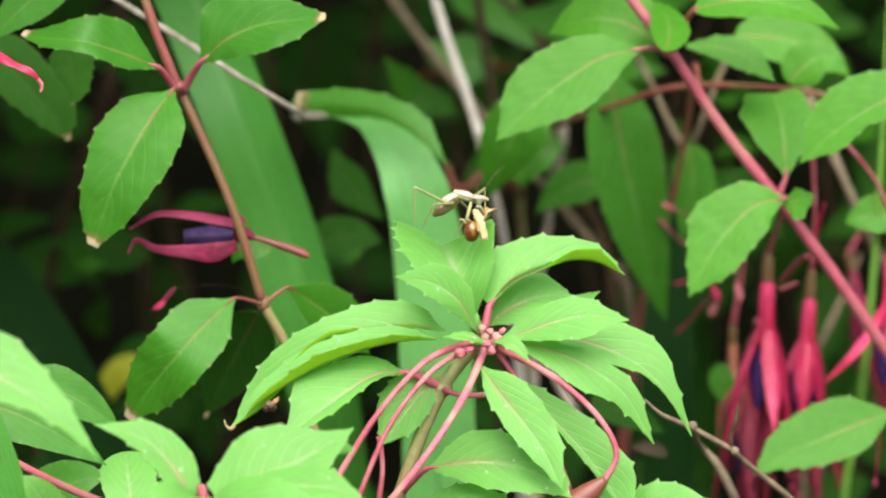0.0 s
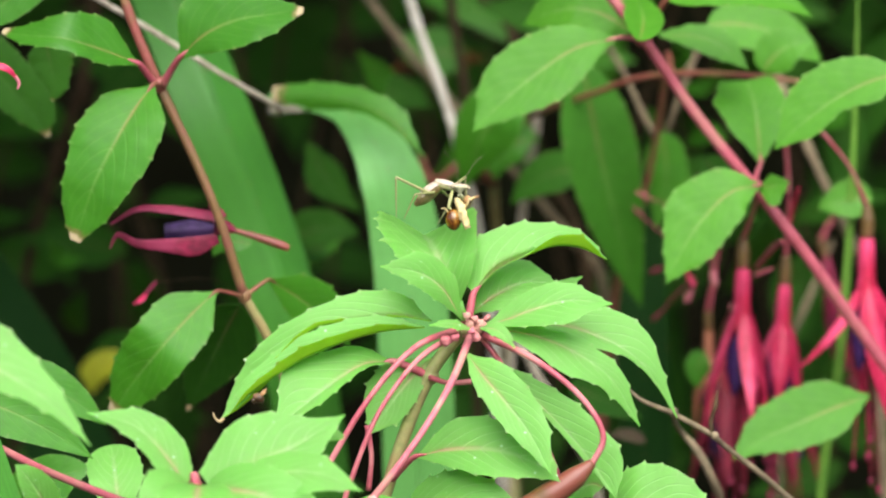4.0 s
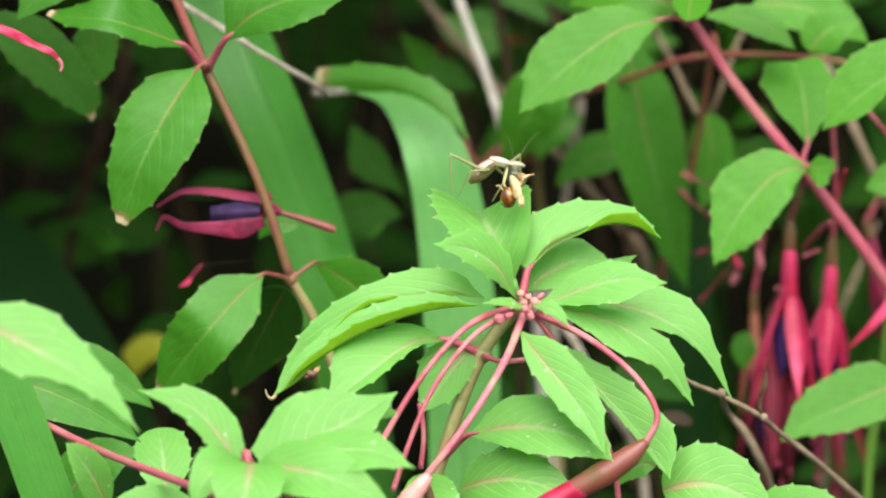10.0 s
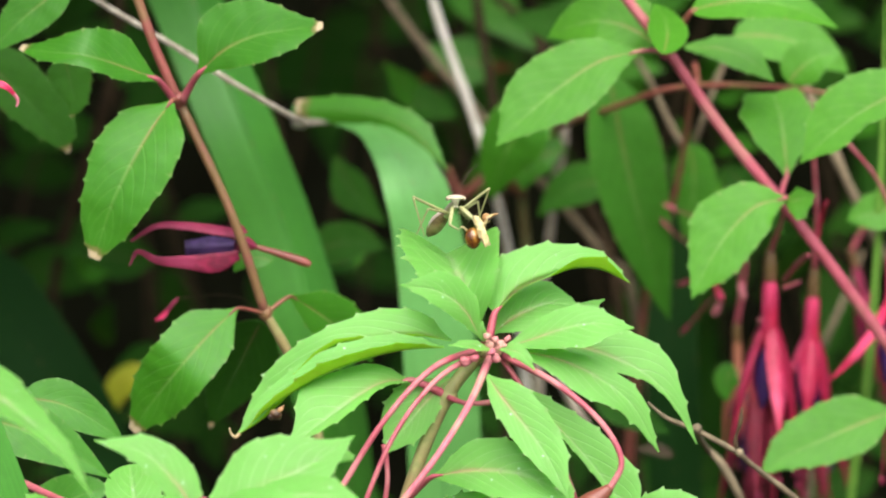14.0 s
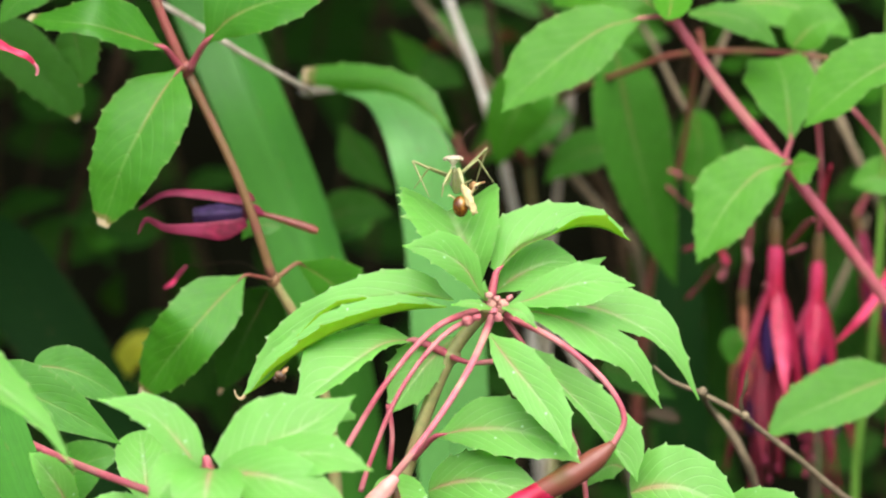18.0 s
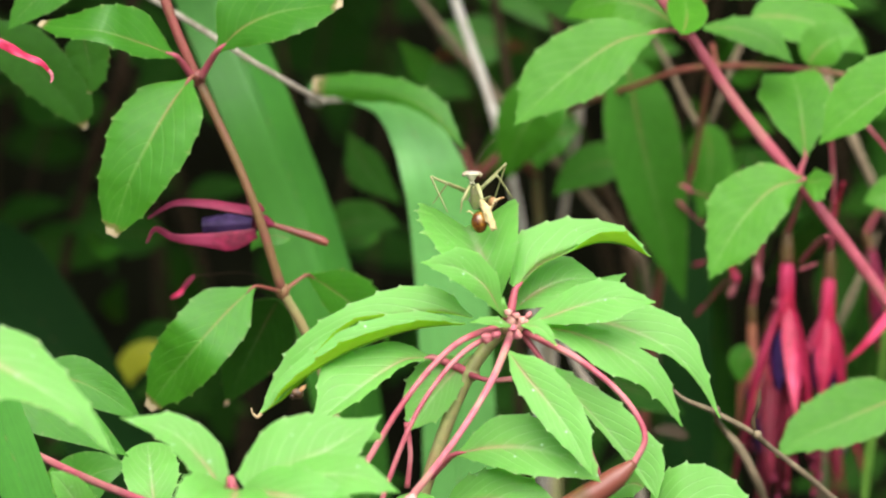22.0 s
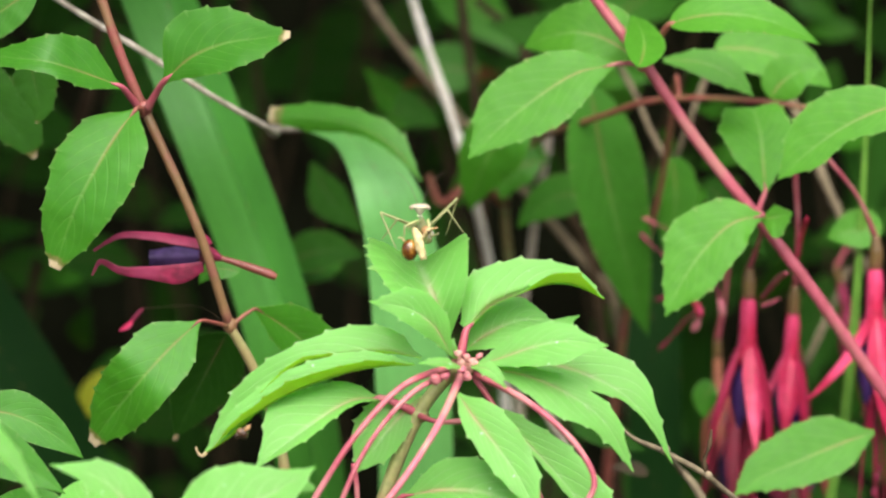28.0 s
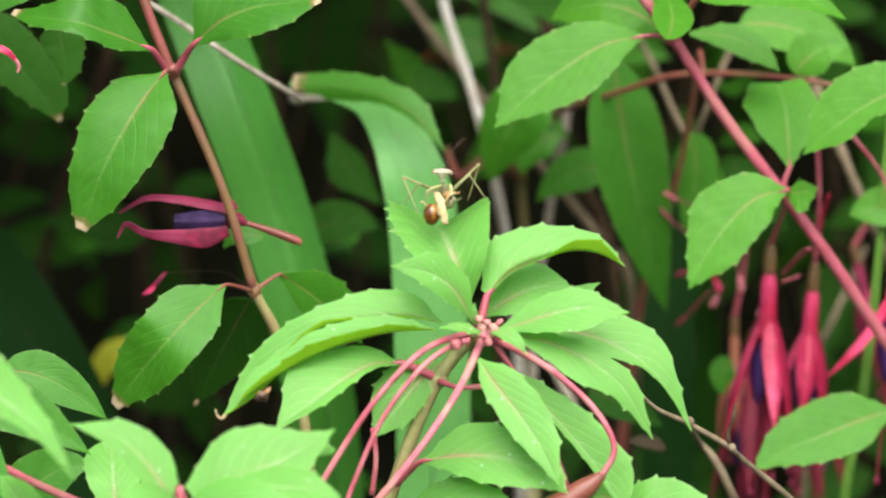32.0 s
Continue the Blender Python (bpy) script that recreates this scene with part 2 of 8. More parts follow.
BROWN_LEAF = leaf_material("dry_brown_leaf", (0.042, 0.028, 0.010), (0.030, 0.020, 0.007), (0.06, 0.04, 0.02), through=0.2, rough=0.7, glow=(0.10, 0.07, 0.02))
YELLOW = leaf_material("yellow_leaf", (0.46, 0.42, 0.010), (0.32, 0.36, 0.010), (0.60, 0.55, 0.10), glow=(0.7, 0.65, 0.02), veins=0.5)
BLADE = leaf_material("strap_leaf", (0.052, 0.200, 0.022), (0.040, 0.160, 0.016), (0.09, 0.27, 0.06), rough=0.45, veins=0.25, through=0.2, lines=0.16)
PALE_BLADE = leaf_material("pale_strap_leaf", (0.125, 0.335, 0.085), (0.100, 0.285, 0.064), (0.16, 0.38, 0.13), rough=0.42, veins=0.25, through=0.2, lines=0.10)
GRASS = skin_material("grass_green", (0.095, 0.225, 0.022), (0.135, 0.285, 0.035), 200, 0.5, through=0.3)
DRY_TIP = skin_material("withered_leaf_tip", (0.45, 0.36, 0.20), (0.25, 0.17, 0.08), 700, 0.7)
RED_STEM = skin_material("red_stem", (0.215, 0.055, 0.048), (0.155, 0.048, 0.030), 500, 0.5, c=(0.17, 0.095, 0.040))
TAN_STEM = skin_material("tan_stem", (0.170, 0.088, 0.040), (0.135, 0.080, 0.032), 500, 0.5, c=(0.175, 0.060, 0.042))
PINK_STEM = skin_material("pink_stalk", (0.34, 0.072, 0.100), (0.27, 0.050, 0.066), 600, 0.5, c=(0.40, 0.150, 0.150), spec=0.35)
PALE_STALK = skin_material("pale_pink_stalk", (0.43, 0.14, 0.165), (0.36, 0.09, 0.115), 600, 0.55, c=(0.42, 0.23, 0.17), spec=0.25)
DRY = skin_material("weathered_twig", (0.185, 0.145, 0.09), (0.11, 0.085, 0.052), 350, 0.85, 0.8, spec=0.2)
BRANCH_PINK = skin_material("pinkish_bark", (0.34, 0.070, 0.102), (0.25, 0.050, 0.064), 400, 0.5, c=(0.30, 0.11, 0.10))
OVARY = skin_material("brown_ovary", (0.100, 0.060, 0.018), (0.085, 0.048, 0.015), 300, 0.36, stretch=(1, 1, 1), c=(0.15, 0.042, 0.028))
OLD_OVARY = skin_material("wilted_ovary", (0.17, 0.036, 0.030), (0.12, 0.035, 0.022), 500, 0.5, c=(0.21, 0.06, 0.035))
OLIVE_STEM = skin_material("olive_stem", (0.27, 0.26, 0.10), (0.20, 0.20, 0.075), 500, 0.5, c=(0.23, 0.17, 0.07))
BLEACHED = skin_material("bleached_dry_twig", (0.66, 0.63, 0.55), (0.44, 0.40, 0.33), 350, 0.8, 0.8, spec=0.2)
TWIG = skin_material("pale_dry_twig", (0.44, 0.39, 0.31), (0.24, 0.20, 0.15), 350, 0.8, 0.8, spec=0.2)
DARK_TWIG = skin_material("brown_twig", (0.062, 0.041, 0.023), (0.030, 0.020, 0.012), 350, 0.9, 0.8, spec=0.05)
MAGENTA = skin_material("red_sepal", (0.50, 0.014, 0.064), (0.33, 0.007, 0.035), 350, 0.42, c=(0.70, 0.060, 0.17), through=0.25)
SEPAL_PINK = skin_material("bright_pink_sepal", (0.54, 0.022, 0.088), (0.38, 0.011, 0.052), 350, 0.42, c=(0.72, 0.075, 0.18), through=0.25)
WILTED = skin_material("wilted_sepal", (0.27, 0.014, 0.058), (0.13, 0.007, 0.028), 380, 0.6, 0.6, c=(0.30, 0.03, 0.085), through=0.2)
# Dark red stamens; on the two rear flowers, shade put into the colour.
SHADED_RED = skin_material("shade_and_stamen_red", (0.20, 0.006, 0.026), (0.11, 0.004, 0.014), 350, 0.55, c=(0.26, 0.014, 0.045), through=0.2)
FADED = skin_material("faded_sepal", (0.30, 0.035, 0.06), (0.30, 0.10, 0.05), 260, 0.55, c=(0.34, 0.14, 0.07), through=0.2)
HUB_BUD = skin_material("tan_pink_bud", (0.42, 0.16, 0.15), (0.34, 0.15, 0.100), 700, 0.6, 0.5, c=(0.44, 0.24, 0.19), spec=0.25)
PALE_BUD = skin_material("pale_pink_bud", (0.50, 0.26, 0.245), (0.42, 0.19, 0.15), 300, 0.5, c=(0.45, 0.25, 0.12), spec=0.3)
OLD_VIOLET = skin_material("old_violet_petal", (0.016, 0.006, 0.034), (0.040, 0.018, 0.080), 500, 0.55, c=(0.075, 0.035, 0.13), through=0.15)
VIOLET = skin_material("violet_petal", (0.024, 0.007, 0.062), (0.048, 0.013, 0.10), 500, 0.5, through=0.2)
SOIL = skin_material("leaf_litter_soil", (0.055, 0.040, 0.027), (0.030, 0.022, 0.015), 40, 0.95, 0.9, spec=0.15, c=(0.08, 0.055, 0.03))
# Near-black: the shade in the gaps between leaves is put into this colour.
GAP_SHADE = skin_material("gap_shade_core", (0.012, 0.013, 0.007), (0.007, 0.007, 0.004), 30, 0.95, 0.9, spec=0.0)


# ---- builders ----
def thing(name, at, label, category, group="", kind=""):
    ob = new(name)
    ob.location = at
    ob.empty_display_size = 0.02
    return tagged(ob, label, category, group, kind)


def part(name, bm, material, parent, label="", smooth=True):
    """Links bm, built in world metres, as one mesh under parent."""
    me = bpy.data.meshes.new(name)
    o, p = Vector((0, 0, 0)), parent
    while p is not None:
        o += p.location
        p = p.parent
    bmesh.ops.translate(bm, verts=bm.verts, vec=-o)
    bm.normal_update()
    bm.to_mesh(me)
    bm.free()
    if smooth:
        me.polygons.foreach_set("use_smooth", [True] * len(me.polygons))
    for mat in material if isinstance(material, (list, tuple)) else (material,):
        me.materials.append(mat)
    ob = new(name, me)
    ob.parent = parent
    return tagged(ob, label) if label else ob


def curve_points(points, per=6):
    """A smooth line through the points that does not overshoot where their spacing changes."""
    p = [Vector(q) for q in points]
    p = [p[0] * 2 - p[1]] + p + [p[-1] * 2 - p[-2]]
    out = []
    for i in range(1, len(p) - 2):
        k = [0.0]
        for a, b in zip(p[i - 1:i + 2], p[i:i + 3]):
            k.append(k[-1] + max(1e-6, (b - a).length) ** 0.5)
        for j in range(per):
            t = k[1] + (k[2] - k[1]) * j / per
            a1 = p[i - 1].lerp(p[i], (t - k[0]) / (k[1] - k[0]))
            a2 = p[i].lerp(p[i + 1], (t - k[1]) / (k[2] - k[1]))
            a3 = p[i + 1].lerp(p[i + 2], (t - k[2]) / (k[3] - k[2]))
            b1 = a1.lerp(a2, (t - k[0]) / (k[2] - k[0]))
            b2 = a2.lerp(a3, (t - k[1]) / (k[3] - k[1]))
            out.append(b1.lerp(b2, (t - k[1]) / (k[2] - k[1])))
    return out + [p[-2]]


def tube(bm, points, radii, seg=9, per=6, flat=1.0, knobby=0.0):
    """A round stalk through the points; radii are spread evenly along it."""
    line = curve_points(points, per) if len(points) > 2 else [Vector(points[0]).lerp(Vector(points[1]), k / per) for k in range(per + 1)]
    n, rings = len(line), []
    side = None
    for i, c in enumerate(line):
        t = (line[min(i + 1, n - 1)] - line[max(i - 1, 0)]).normalized()
        if side is None:
            side = t.orthogonal().normalized()
        side = (side - t * side.dot(t)).normalized()
        up = t.cross(side)
        f = i / (n - 1) * (len(radii) - 1)
        k = min(int(f), len(radii) - 2)
        r = radii[k] + (radii[k + 1] - radii[k]) * (f - k)
        if knobby:
            r *= 1 + knobby * noise.noise(c * 160)
        rings.append([bm.verts.new(c + (side * math.cos(a) + up * math.sin(a) * flat) * r) for a in (2 * math.pi * j / seg for j in range(seg))])
    for a, b in zip(rings, rings[1:]):
        for j in range(seg):
            bm.faces.new((a[j], a[(j + 1) % seg], b[(j + 1) % seg], b[j]))
    bm.faces.new(rings[0][::-1])
    bm.faces.new(rings[-1])
    return bm


def stalk(name, points, radii, material, parent, label="", **kw):
    return part(name, tube(bmesh.new(), points, radii, **kw), material, parent, label)


def blob(bm, at, size, turn=None, seg=12, rings=8):
    """An egg-shaped body about a place."""
    m = Matrix.Translation(at) @ (turn.to_4x4() if turn else Matrix()) @ Matrix.Diagonal((*size, 1))
    bmesh.ops.create_uvsphere(bm, u_segments=seg, v_segments=rings, radius=1.0, matrix=m)
    return bm


def ovate(s):
    return min(1.0, 2.82 * (s ** 0.60) * ((1 - s) ** 1.0))


def spoon(s):
    return min(1.0, 2.9 * (s ** 1.15) * ((1 - s) ** 0.62))


def leaf_sheet(base, bend, tip, width, face, fold=0.18, teeth=9, cup=0.0, wave=0.0, cols=6, shape=ovate, thick=0.00035, bite=0.05, halves=(1.0, 1.0)):
    """A toothed leaf from base to tip over the bend, its upper side towards face. fold lifts the halves, cup curls the edges down."""
    bm = bmesh.new()
    uvl = bm.loops.layers.uv.new("UVMap")
    a, b, c, face = Vector(base), Vector(bend), Vector(tip), Vector(face).normalized()
    rows = max(20, teeth * 10)
    rnd = random.Random(int(abs(a.x * 7e4) + abs(c.z * 9e4)))
    ph = rnd.random() * 6
    seed = Vector((rnd.random() * 50, rnd.random() * 50, 0))
    notch = (0.0, 0.0, 0.0, 0.02, 0.06, 0.14, 0.28, 0.55, 1.0, 0.10)
    top, low, info = [], [], {}
    for i in range(rows + 1):
        s = i / rows
        p = a * (1 - s) ** 2 + b * 2 * s * (1 - s) + c * s * s
        t = ((b - a) * (1 - s) + (c - b) * s).normalized()
        side = t.cross(face).normalized()
        n = side.cross(t).normalized()
        w = width / 2 * max(0.012, shape(s))
        bow = side.dot(b - (a + c) / 2)
        if i % 10 == 0:
            tooth = [rnd.choice((0.15, 0.7, 1.0, 1.4)) * rnd.uniform(0.8, 1.2) for _ in range(2)]
        r0, r1 = [], []
        for j in range(-cols // 2, cols // 2 + 1):
            v = j / (cols // 2)
            e0 = 1 + 0.05 * noise.noise(seed + Vector((s * 5, v, 0))) * abs(v)
            tip_of_tooth = abs(v) == 1 and 0.10 < s < 0.96 and bite > 0 and notch[i % 10] > 0.9
            if abs(v) == 1 and 0.10 < s < 0.96:
                e0 += bite * notch[i % 10] * tooth[v > 0] * (0.5 + 0.5 * shape(s)) / max(shape(s), 0.2) * (0.95 if v * bow > 0 else 0.6)
            puff = 0.05 * w * noise.noise(seed + Vector((s * 7, v * 2.2, 3)))
            lift = puff + fold * abs(v) * w - cup * v * v * w + wave * w * math.sin(s * 9 + ph + v) * abs(v)
            q = p + side * v * w * e0 * (halves[0] if v < 0 else halves[1]) * (1 - 0.25 * fold * fold) + n * lift
            for row, k in ((r0, thick / 2), (r1, -thick / 2)):
                e = bm.verts.new(q + n * k * (1.0 if abs(v) < 1 else 0.4))
                info[e] = (s, v * (0.68 if tip_of_tooth else 0.5) + 0.5)
                row.append(e)
        top.append(r0)
        low.append(r1)

    def quad(vs, mat, rim=False):
        if rim:
            old, vs = vs, [bm.verts.new(e.co) for e in vs]
            for e, o in zip(vs, old):
                info[e] = info[o]
        f = bm.faces.new(vs)
        f.material_index = mat
        for lp in f.loops:
            lp[uvl].uv = info[lp.vert]

    for i in range(rows):
        for j in range(cols):
            quad((top[i][j], top[i][j + 1], top[i + 1][j + 1], top[i + 1][j]), 0)
            quad((low[i][j], low[i + 1][j], low[i + 1][j + 1], low[i][j + 1]), 1)
        quad((top[i][0], top[i + 1][0], low[i + 1][0], low[i][0]), 0, True)
        quad((top[i][cols], low[i][cols], low[i + 1][cols], top[i + 1][cols]), 0, True)
    quad([*top[0], *low[0][::-1]], 0, True)
    quad([*top[-1][::-1], *low[-1]], 0, True)
    return bm


# Default facing: leaves turn their upper side to the camera.
CAMWARD = (0.0, -1.0, 0.25)


def leaf(parent, base, bend, tip, width, face=CAMWARD, mat=None, stem=None, stem_mat=None, r=0.0007, brown=0.0, label="", **kw):
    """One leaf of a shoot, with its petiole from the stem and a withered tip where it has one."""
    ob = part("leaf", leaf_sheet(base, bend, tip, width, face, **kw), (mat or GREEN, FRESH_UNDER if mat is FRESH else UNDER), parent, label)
    if stem:
        reach = 0.13 if mat is FRESH else 0.08
        ctrl = Vector(stem).lerp(Vector(base), 0.5) + Vector((0, 0, 0.0006))
        stalk("petiole", [stem, ctrl, base, Vector(base) * (1 - reach) + Vector(bend) * reach], [r * 1.2, r, r * 0.9, r * 0.35], stem_mat or RED_STEM, ob, "reddish petiole")
    if brown:
        t, b = Vector(tip), Vector(bend)
        d = (t - b).normalized()
        bm = bmesh.new()
        blob(bm, t - d * brown * 0.35, (brown * 0.42, 0.0006, brown * 0.75), (d.to_track_quat("Z", "Y").to_matrix()), 10, 8)
        for v in bm.verts:
            v.co += Vector((noise.noise(v.co * 900), noise.noise(v.co * 900 + Vector((5, 0, 0))), noise.noise(v.co * 800))) * brown * 0.10
        part("withered_tip", bm, DRY_TIP, ob, "brown withered tip")
    return ob


def station(values, s):
    """A smooth value at s, from values at even steps from 0 to 1."""
    if isinstance(values, (int, float)):
        return values
    g = min(max(s, 0.0), 1.0) * (len(values) - 1)
    k = min(int(g), len(values) - 2)
    f = g - k
    a, b = values[k], values[k + 1]
    p, q = values[max(k - 1, 0)], values[min(k + 2, len(values) - 1)]
    m0, m1 = (b - p) / 2, (q - a) / 2
    h = (2 * f ** 3 - 3 * f ** 2 + 1) * a + (f ** 3 - 2 * f ** 2 + f) * m0 + (3 * f ** 2 - 2 * f ** 3) * b + (f ** 3 - f ** 2) * m1
    return min(max(h, min(a, b) * 0.9), max(a, b) * 1.12)


def rib_sheet(mid, left, right, face, fold_left, fold_right, teeth, tooth, thick=0.00035, half_cols=5):
    """A leaf along its midrib: half-widths and fold angles of either half at the midrib's points, spiny forward teeth on the margins."""
    bm = bmesh.new()
    uvl = bm.loops.layers.uv.new("UVMap")
    face = Vector(face).normalized()
    line = curve_points(mid, 12)
    n = len(line)
    run = [0.0]
    for a, b in zip(line, line[1:]):
        run.append(run[-1] + (b - a).length)
    rows = teeth * 10 + 4
    rnd = random.Random(int(abs(mid[0][0] * 7e4) + abs(mid[-1][2] * 9e4)))
    seed = Vector((rnd.random() * 50, rnd.random() * 50, 0))
    notch = (0.0, 0.0, 0.02, 0.05, 0.10, 0.17, 0.28, 0.50, 1.0, 0.30)
    top, low, info = [], [], {}
    cols = half_cols * 2
    size = [1.0, 1.0]
    for i in range(rows + 1):
        u = i / rows
        d = u * run[-1]
        k = min(max(j for j in range(n) if run[j] <= d + 1e-9), n - 2)
        f = (d - run[k]) / max(1e-9, run[k + 1] - run[k])
        p = line[k].lerp(line[k + 1], f)
        t0 = (line[k + 1] - line[max(k - 1, 0)]).normalized()
        t1 = (line[min(k + 2, n - 1)] - line[k]).normalized()
        t = t0.lerp(t1, f).normalized()
        side = t.cross(face).normalized()
        up = side.cross(t).normalized()
        s = (k + f) / (n - 1)
        if i % 10 == 0:
            size = [rnd.choice((0.45, 0.8, 1.0, 1.25)) * rnd.uniform(0.85, 1.15) for _ in range(2)]
        r0, r1 = [], []
        for j in range(-half_cols, half_cols + 1):
            v = j / half_cols
            a = math.radians(station(fold_left if v < 0 else fold_right, s))
            w = max(0.00008, station(left if v < 0 else right, s))
            sg = -1 if v < 0 else 1
            reach = abs(v) * w * (1 + 0.04 * abs(v) * noise.noise(seed + Vector((u * 6, sg, 0))))
            spike = abs(v) == 1 and 0.06 < u < 0.97 and notch[i % 10] > 0.9
            q = p
            if abs(v) == 1 and 0.06 < u < 0.97:
                bite = tooth * notch[i % 10] * size[v > 0] * min(1.0, w / 0.002)
                reach += bite
                q = p + t * bite * 0.45
            out = side * sg * math.cos(a) + up * math.sin(a)
            skin = (up * math.cos(a) - side * sg * math.sin(a)) if v else up
            puff = w * (0.05 * noise.noise(seed + Vector((u * 7, v * 2.2, 3))) * abs(v) + 0.012 * abs(v) * (1 - abs(v)) * math.sin(u * teeth * 6.28))
            q = q + out * reach + skin * (puff - 0.10 * w * v * v)
            for row, h in ((r0, thick / 2), (r1, -thick / 2)):
                e = bm.verts.new(q + skin * h * (1.0 if abs(v) < 1 else 0.4))
                info[e] = (u, v * (0.68 if spike else 0.5) + 0.5)
                row.append(e)
        top.append(r0)
        low.append(r1)

    def quad(vs, mat, rim=False):
        if rim:
            old, vs = vs, [bm.verts.new(e.co) for e in vs]
            for e, o in zip(vs, old):
                info[e] = info[o]
        f = bm.faces.new(vs)
        f.material_index = mat
        for lp in f.loops:
            lp[uvl].uv = info[lp.vert]

    for i in range(rows):
        for j in range(cols):
            quad((top[i][j], top[i][j + 1], top[i + 1][j + 1], top[i + 1][j]), 0)
            quad((low[i][j], low[i + 1][j], low[i + 1][j + 1], low[i][j + 1]), 1)
        quad((top[i][0], top[i + 1][0], low[i + 1][0], low[i][0]), 0, True)
        quad((top[i][cols], low[i][cols], low[i + 1][cols], top[i + 1][cols]), 0, True)
    quad([*top[0], *low[0][::-1]], 0, True)
    quad([*top[-1][::-1], *low[-1]], 0, True)
    return bm


def long_leaf(parent, mid, left, right, face, fold_left=10, fold_right=10, teeth=6, tooth=0.0008, mat=None, under=None, stem=None, stem_mat=None, r=0.0008, label=""):
    """A young leaf drawn along its midrib, with its petiole where it shows."""
    ob = part("leaf", rib_sheet(mid, left, right, face, fold_left, fold_right, teeth, tooth), (mat or FRESH, under or FRESH_UNDER), parent, label)
    if stem:
        a, b, c = Vector(stem), Vector(mid[0]), Vector(mid[0]).lerp(Vector(mid[1]), 0.3)
        lift = Vector(face).normalized() * 0.0003
        stalk("petiole", [a, a.lerp(b, 0.5) + Vector((0, 0, 0.0004)), b + lift, c + lift], [r * 1.15, r, r * 0.8, r * 0.2], stem_mat or PINK_STEM, ob, "reddish petiole")
    return ob


def blade(name, label, points, width, mat, face=CAMWARD, fold=0.12, tip_share=0.16, rib_wave=0.02, widths=None):
    """A long strap-shaped leaf from the ground along the points to its tip."""
    line = curve_points(points, 8)
    ob = thing(name, points[0], label, "leaf", "strap leaves")
    bm = bmesh.new()
    uvl = bm.loops.layers.uv.new("UVMap")
    n, cols, info, rows = len(line), 8, {}, []
    face = Vector(face).normalized()
    for i, p in enumerate(line):
        s = i / (n - 1)
        t = (line[min(i + 1, n - 1)] - line[max(i - 1, 0)]).normalized()
        side = t.cross(face).normalized()
        nr = side.cross(t)
        w = width / 2 * min(1.0, 0.35 + 2.5 * s, max(0.02, ((1 - s) / tip_share) ** 0.7))
        if widths:
            g = s * (len(widths) - 1)
            k = min(int(g), len(widths) - 2)
            w = (widths[k] + (widths[k + 1] - widths[k]) * (g - k)) / 2
        row = []
        for k in (1, -1):
            for j in range(cols + 1):
                v = j / cols * 2 - 1
                e = bm.verts.new(p + side * v * w + nr * (fold * abs(v) * w + rib_wave * w * math.sin(3 * v + 7 * s) + k * 0.0003))
                info[e] = (s, v * 0.5 + 0.5)
                row.append(e)
        rows.append(row)
    for a, b in zip(rows, rows[1:]):
        for j in range(cols):
            for q in ((a[j], a[j + 1], b[j + 1], b[j]), (a[cols + 1 + j], b[cols + 1 + j], b[cols + 2 + j], a[cols + 2 + j])):
                f = bm.faces.new(q)
                for lp in f.loops:
                    lp[uvl].uv = info[lp.vert]
        for q in ((a[0], b[0], b[cols + 1], a[cols + 1]), (a[cols], a[-1], b[-1], b[cols])):
            d = [bm.verts.new(e.co) for e in q]
            info.update((e, info[o]) for e, o in zip(d, q))
            f = bm.faces.new(d)
            for lp in f.loops:
                lp[uvl].uv = info[lp.vert]
    part("blade", bm, mat, ob)
    if name == "strap_leaf":
        stalk("midrib", points[1:], [0.00042] * (len(points) - 2) + [0.0002], mat, ob, seg=8)
    return ob


def twig(label, points, radii, mat, category="twig"):
    ob = thing("twig", points[0], label, category, "dry twigs")
    stalk("stem", points, radii, mat, ob, knobby=0.25, seg=8)
    return ob


def grounded(p, dx=0.0, dy=0.0):
    """The place on the soil under p."""
    return (p[0] + dx, p[1] + dy, 0.0)


def sepal(bm, base, bend, tip, width, face):
    src = leaf_sheet(base, bend, tip, width, face, fold=-0.5, teeth=4, bite=0.0, cols=4, thick=0.0008)
    me = bpy.data.meshes.new("tmp")
    src.to_mesh(me)
    src.free()
    bm.from_mesh(me)
    bpy.data.meshes.remove(me)
    return bm


# bend, tip and width of the four sepals, in lengths of the flower
SEPALS = (((0.02, -0.17, 0.52), (0.00, -0.14, 0.93), 0.16), ((-0.13, -0.03, 0.46), (-0.20, -0.02, 0.84), 0.13), ((0.12, -0.01, 0.48), (0.14, 0.0, 0.86), 0.13), ((0.02, 0.17, 0.5), (0.0, 0.2, 0.9), 0.14))


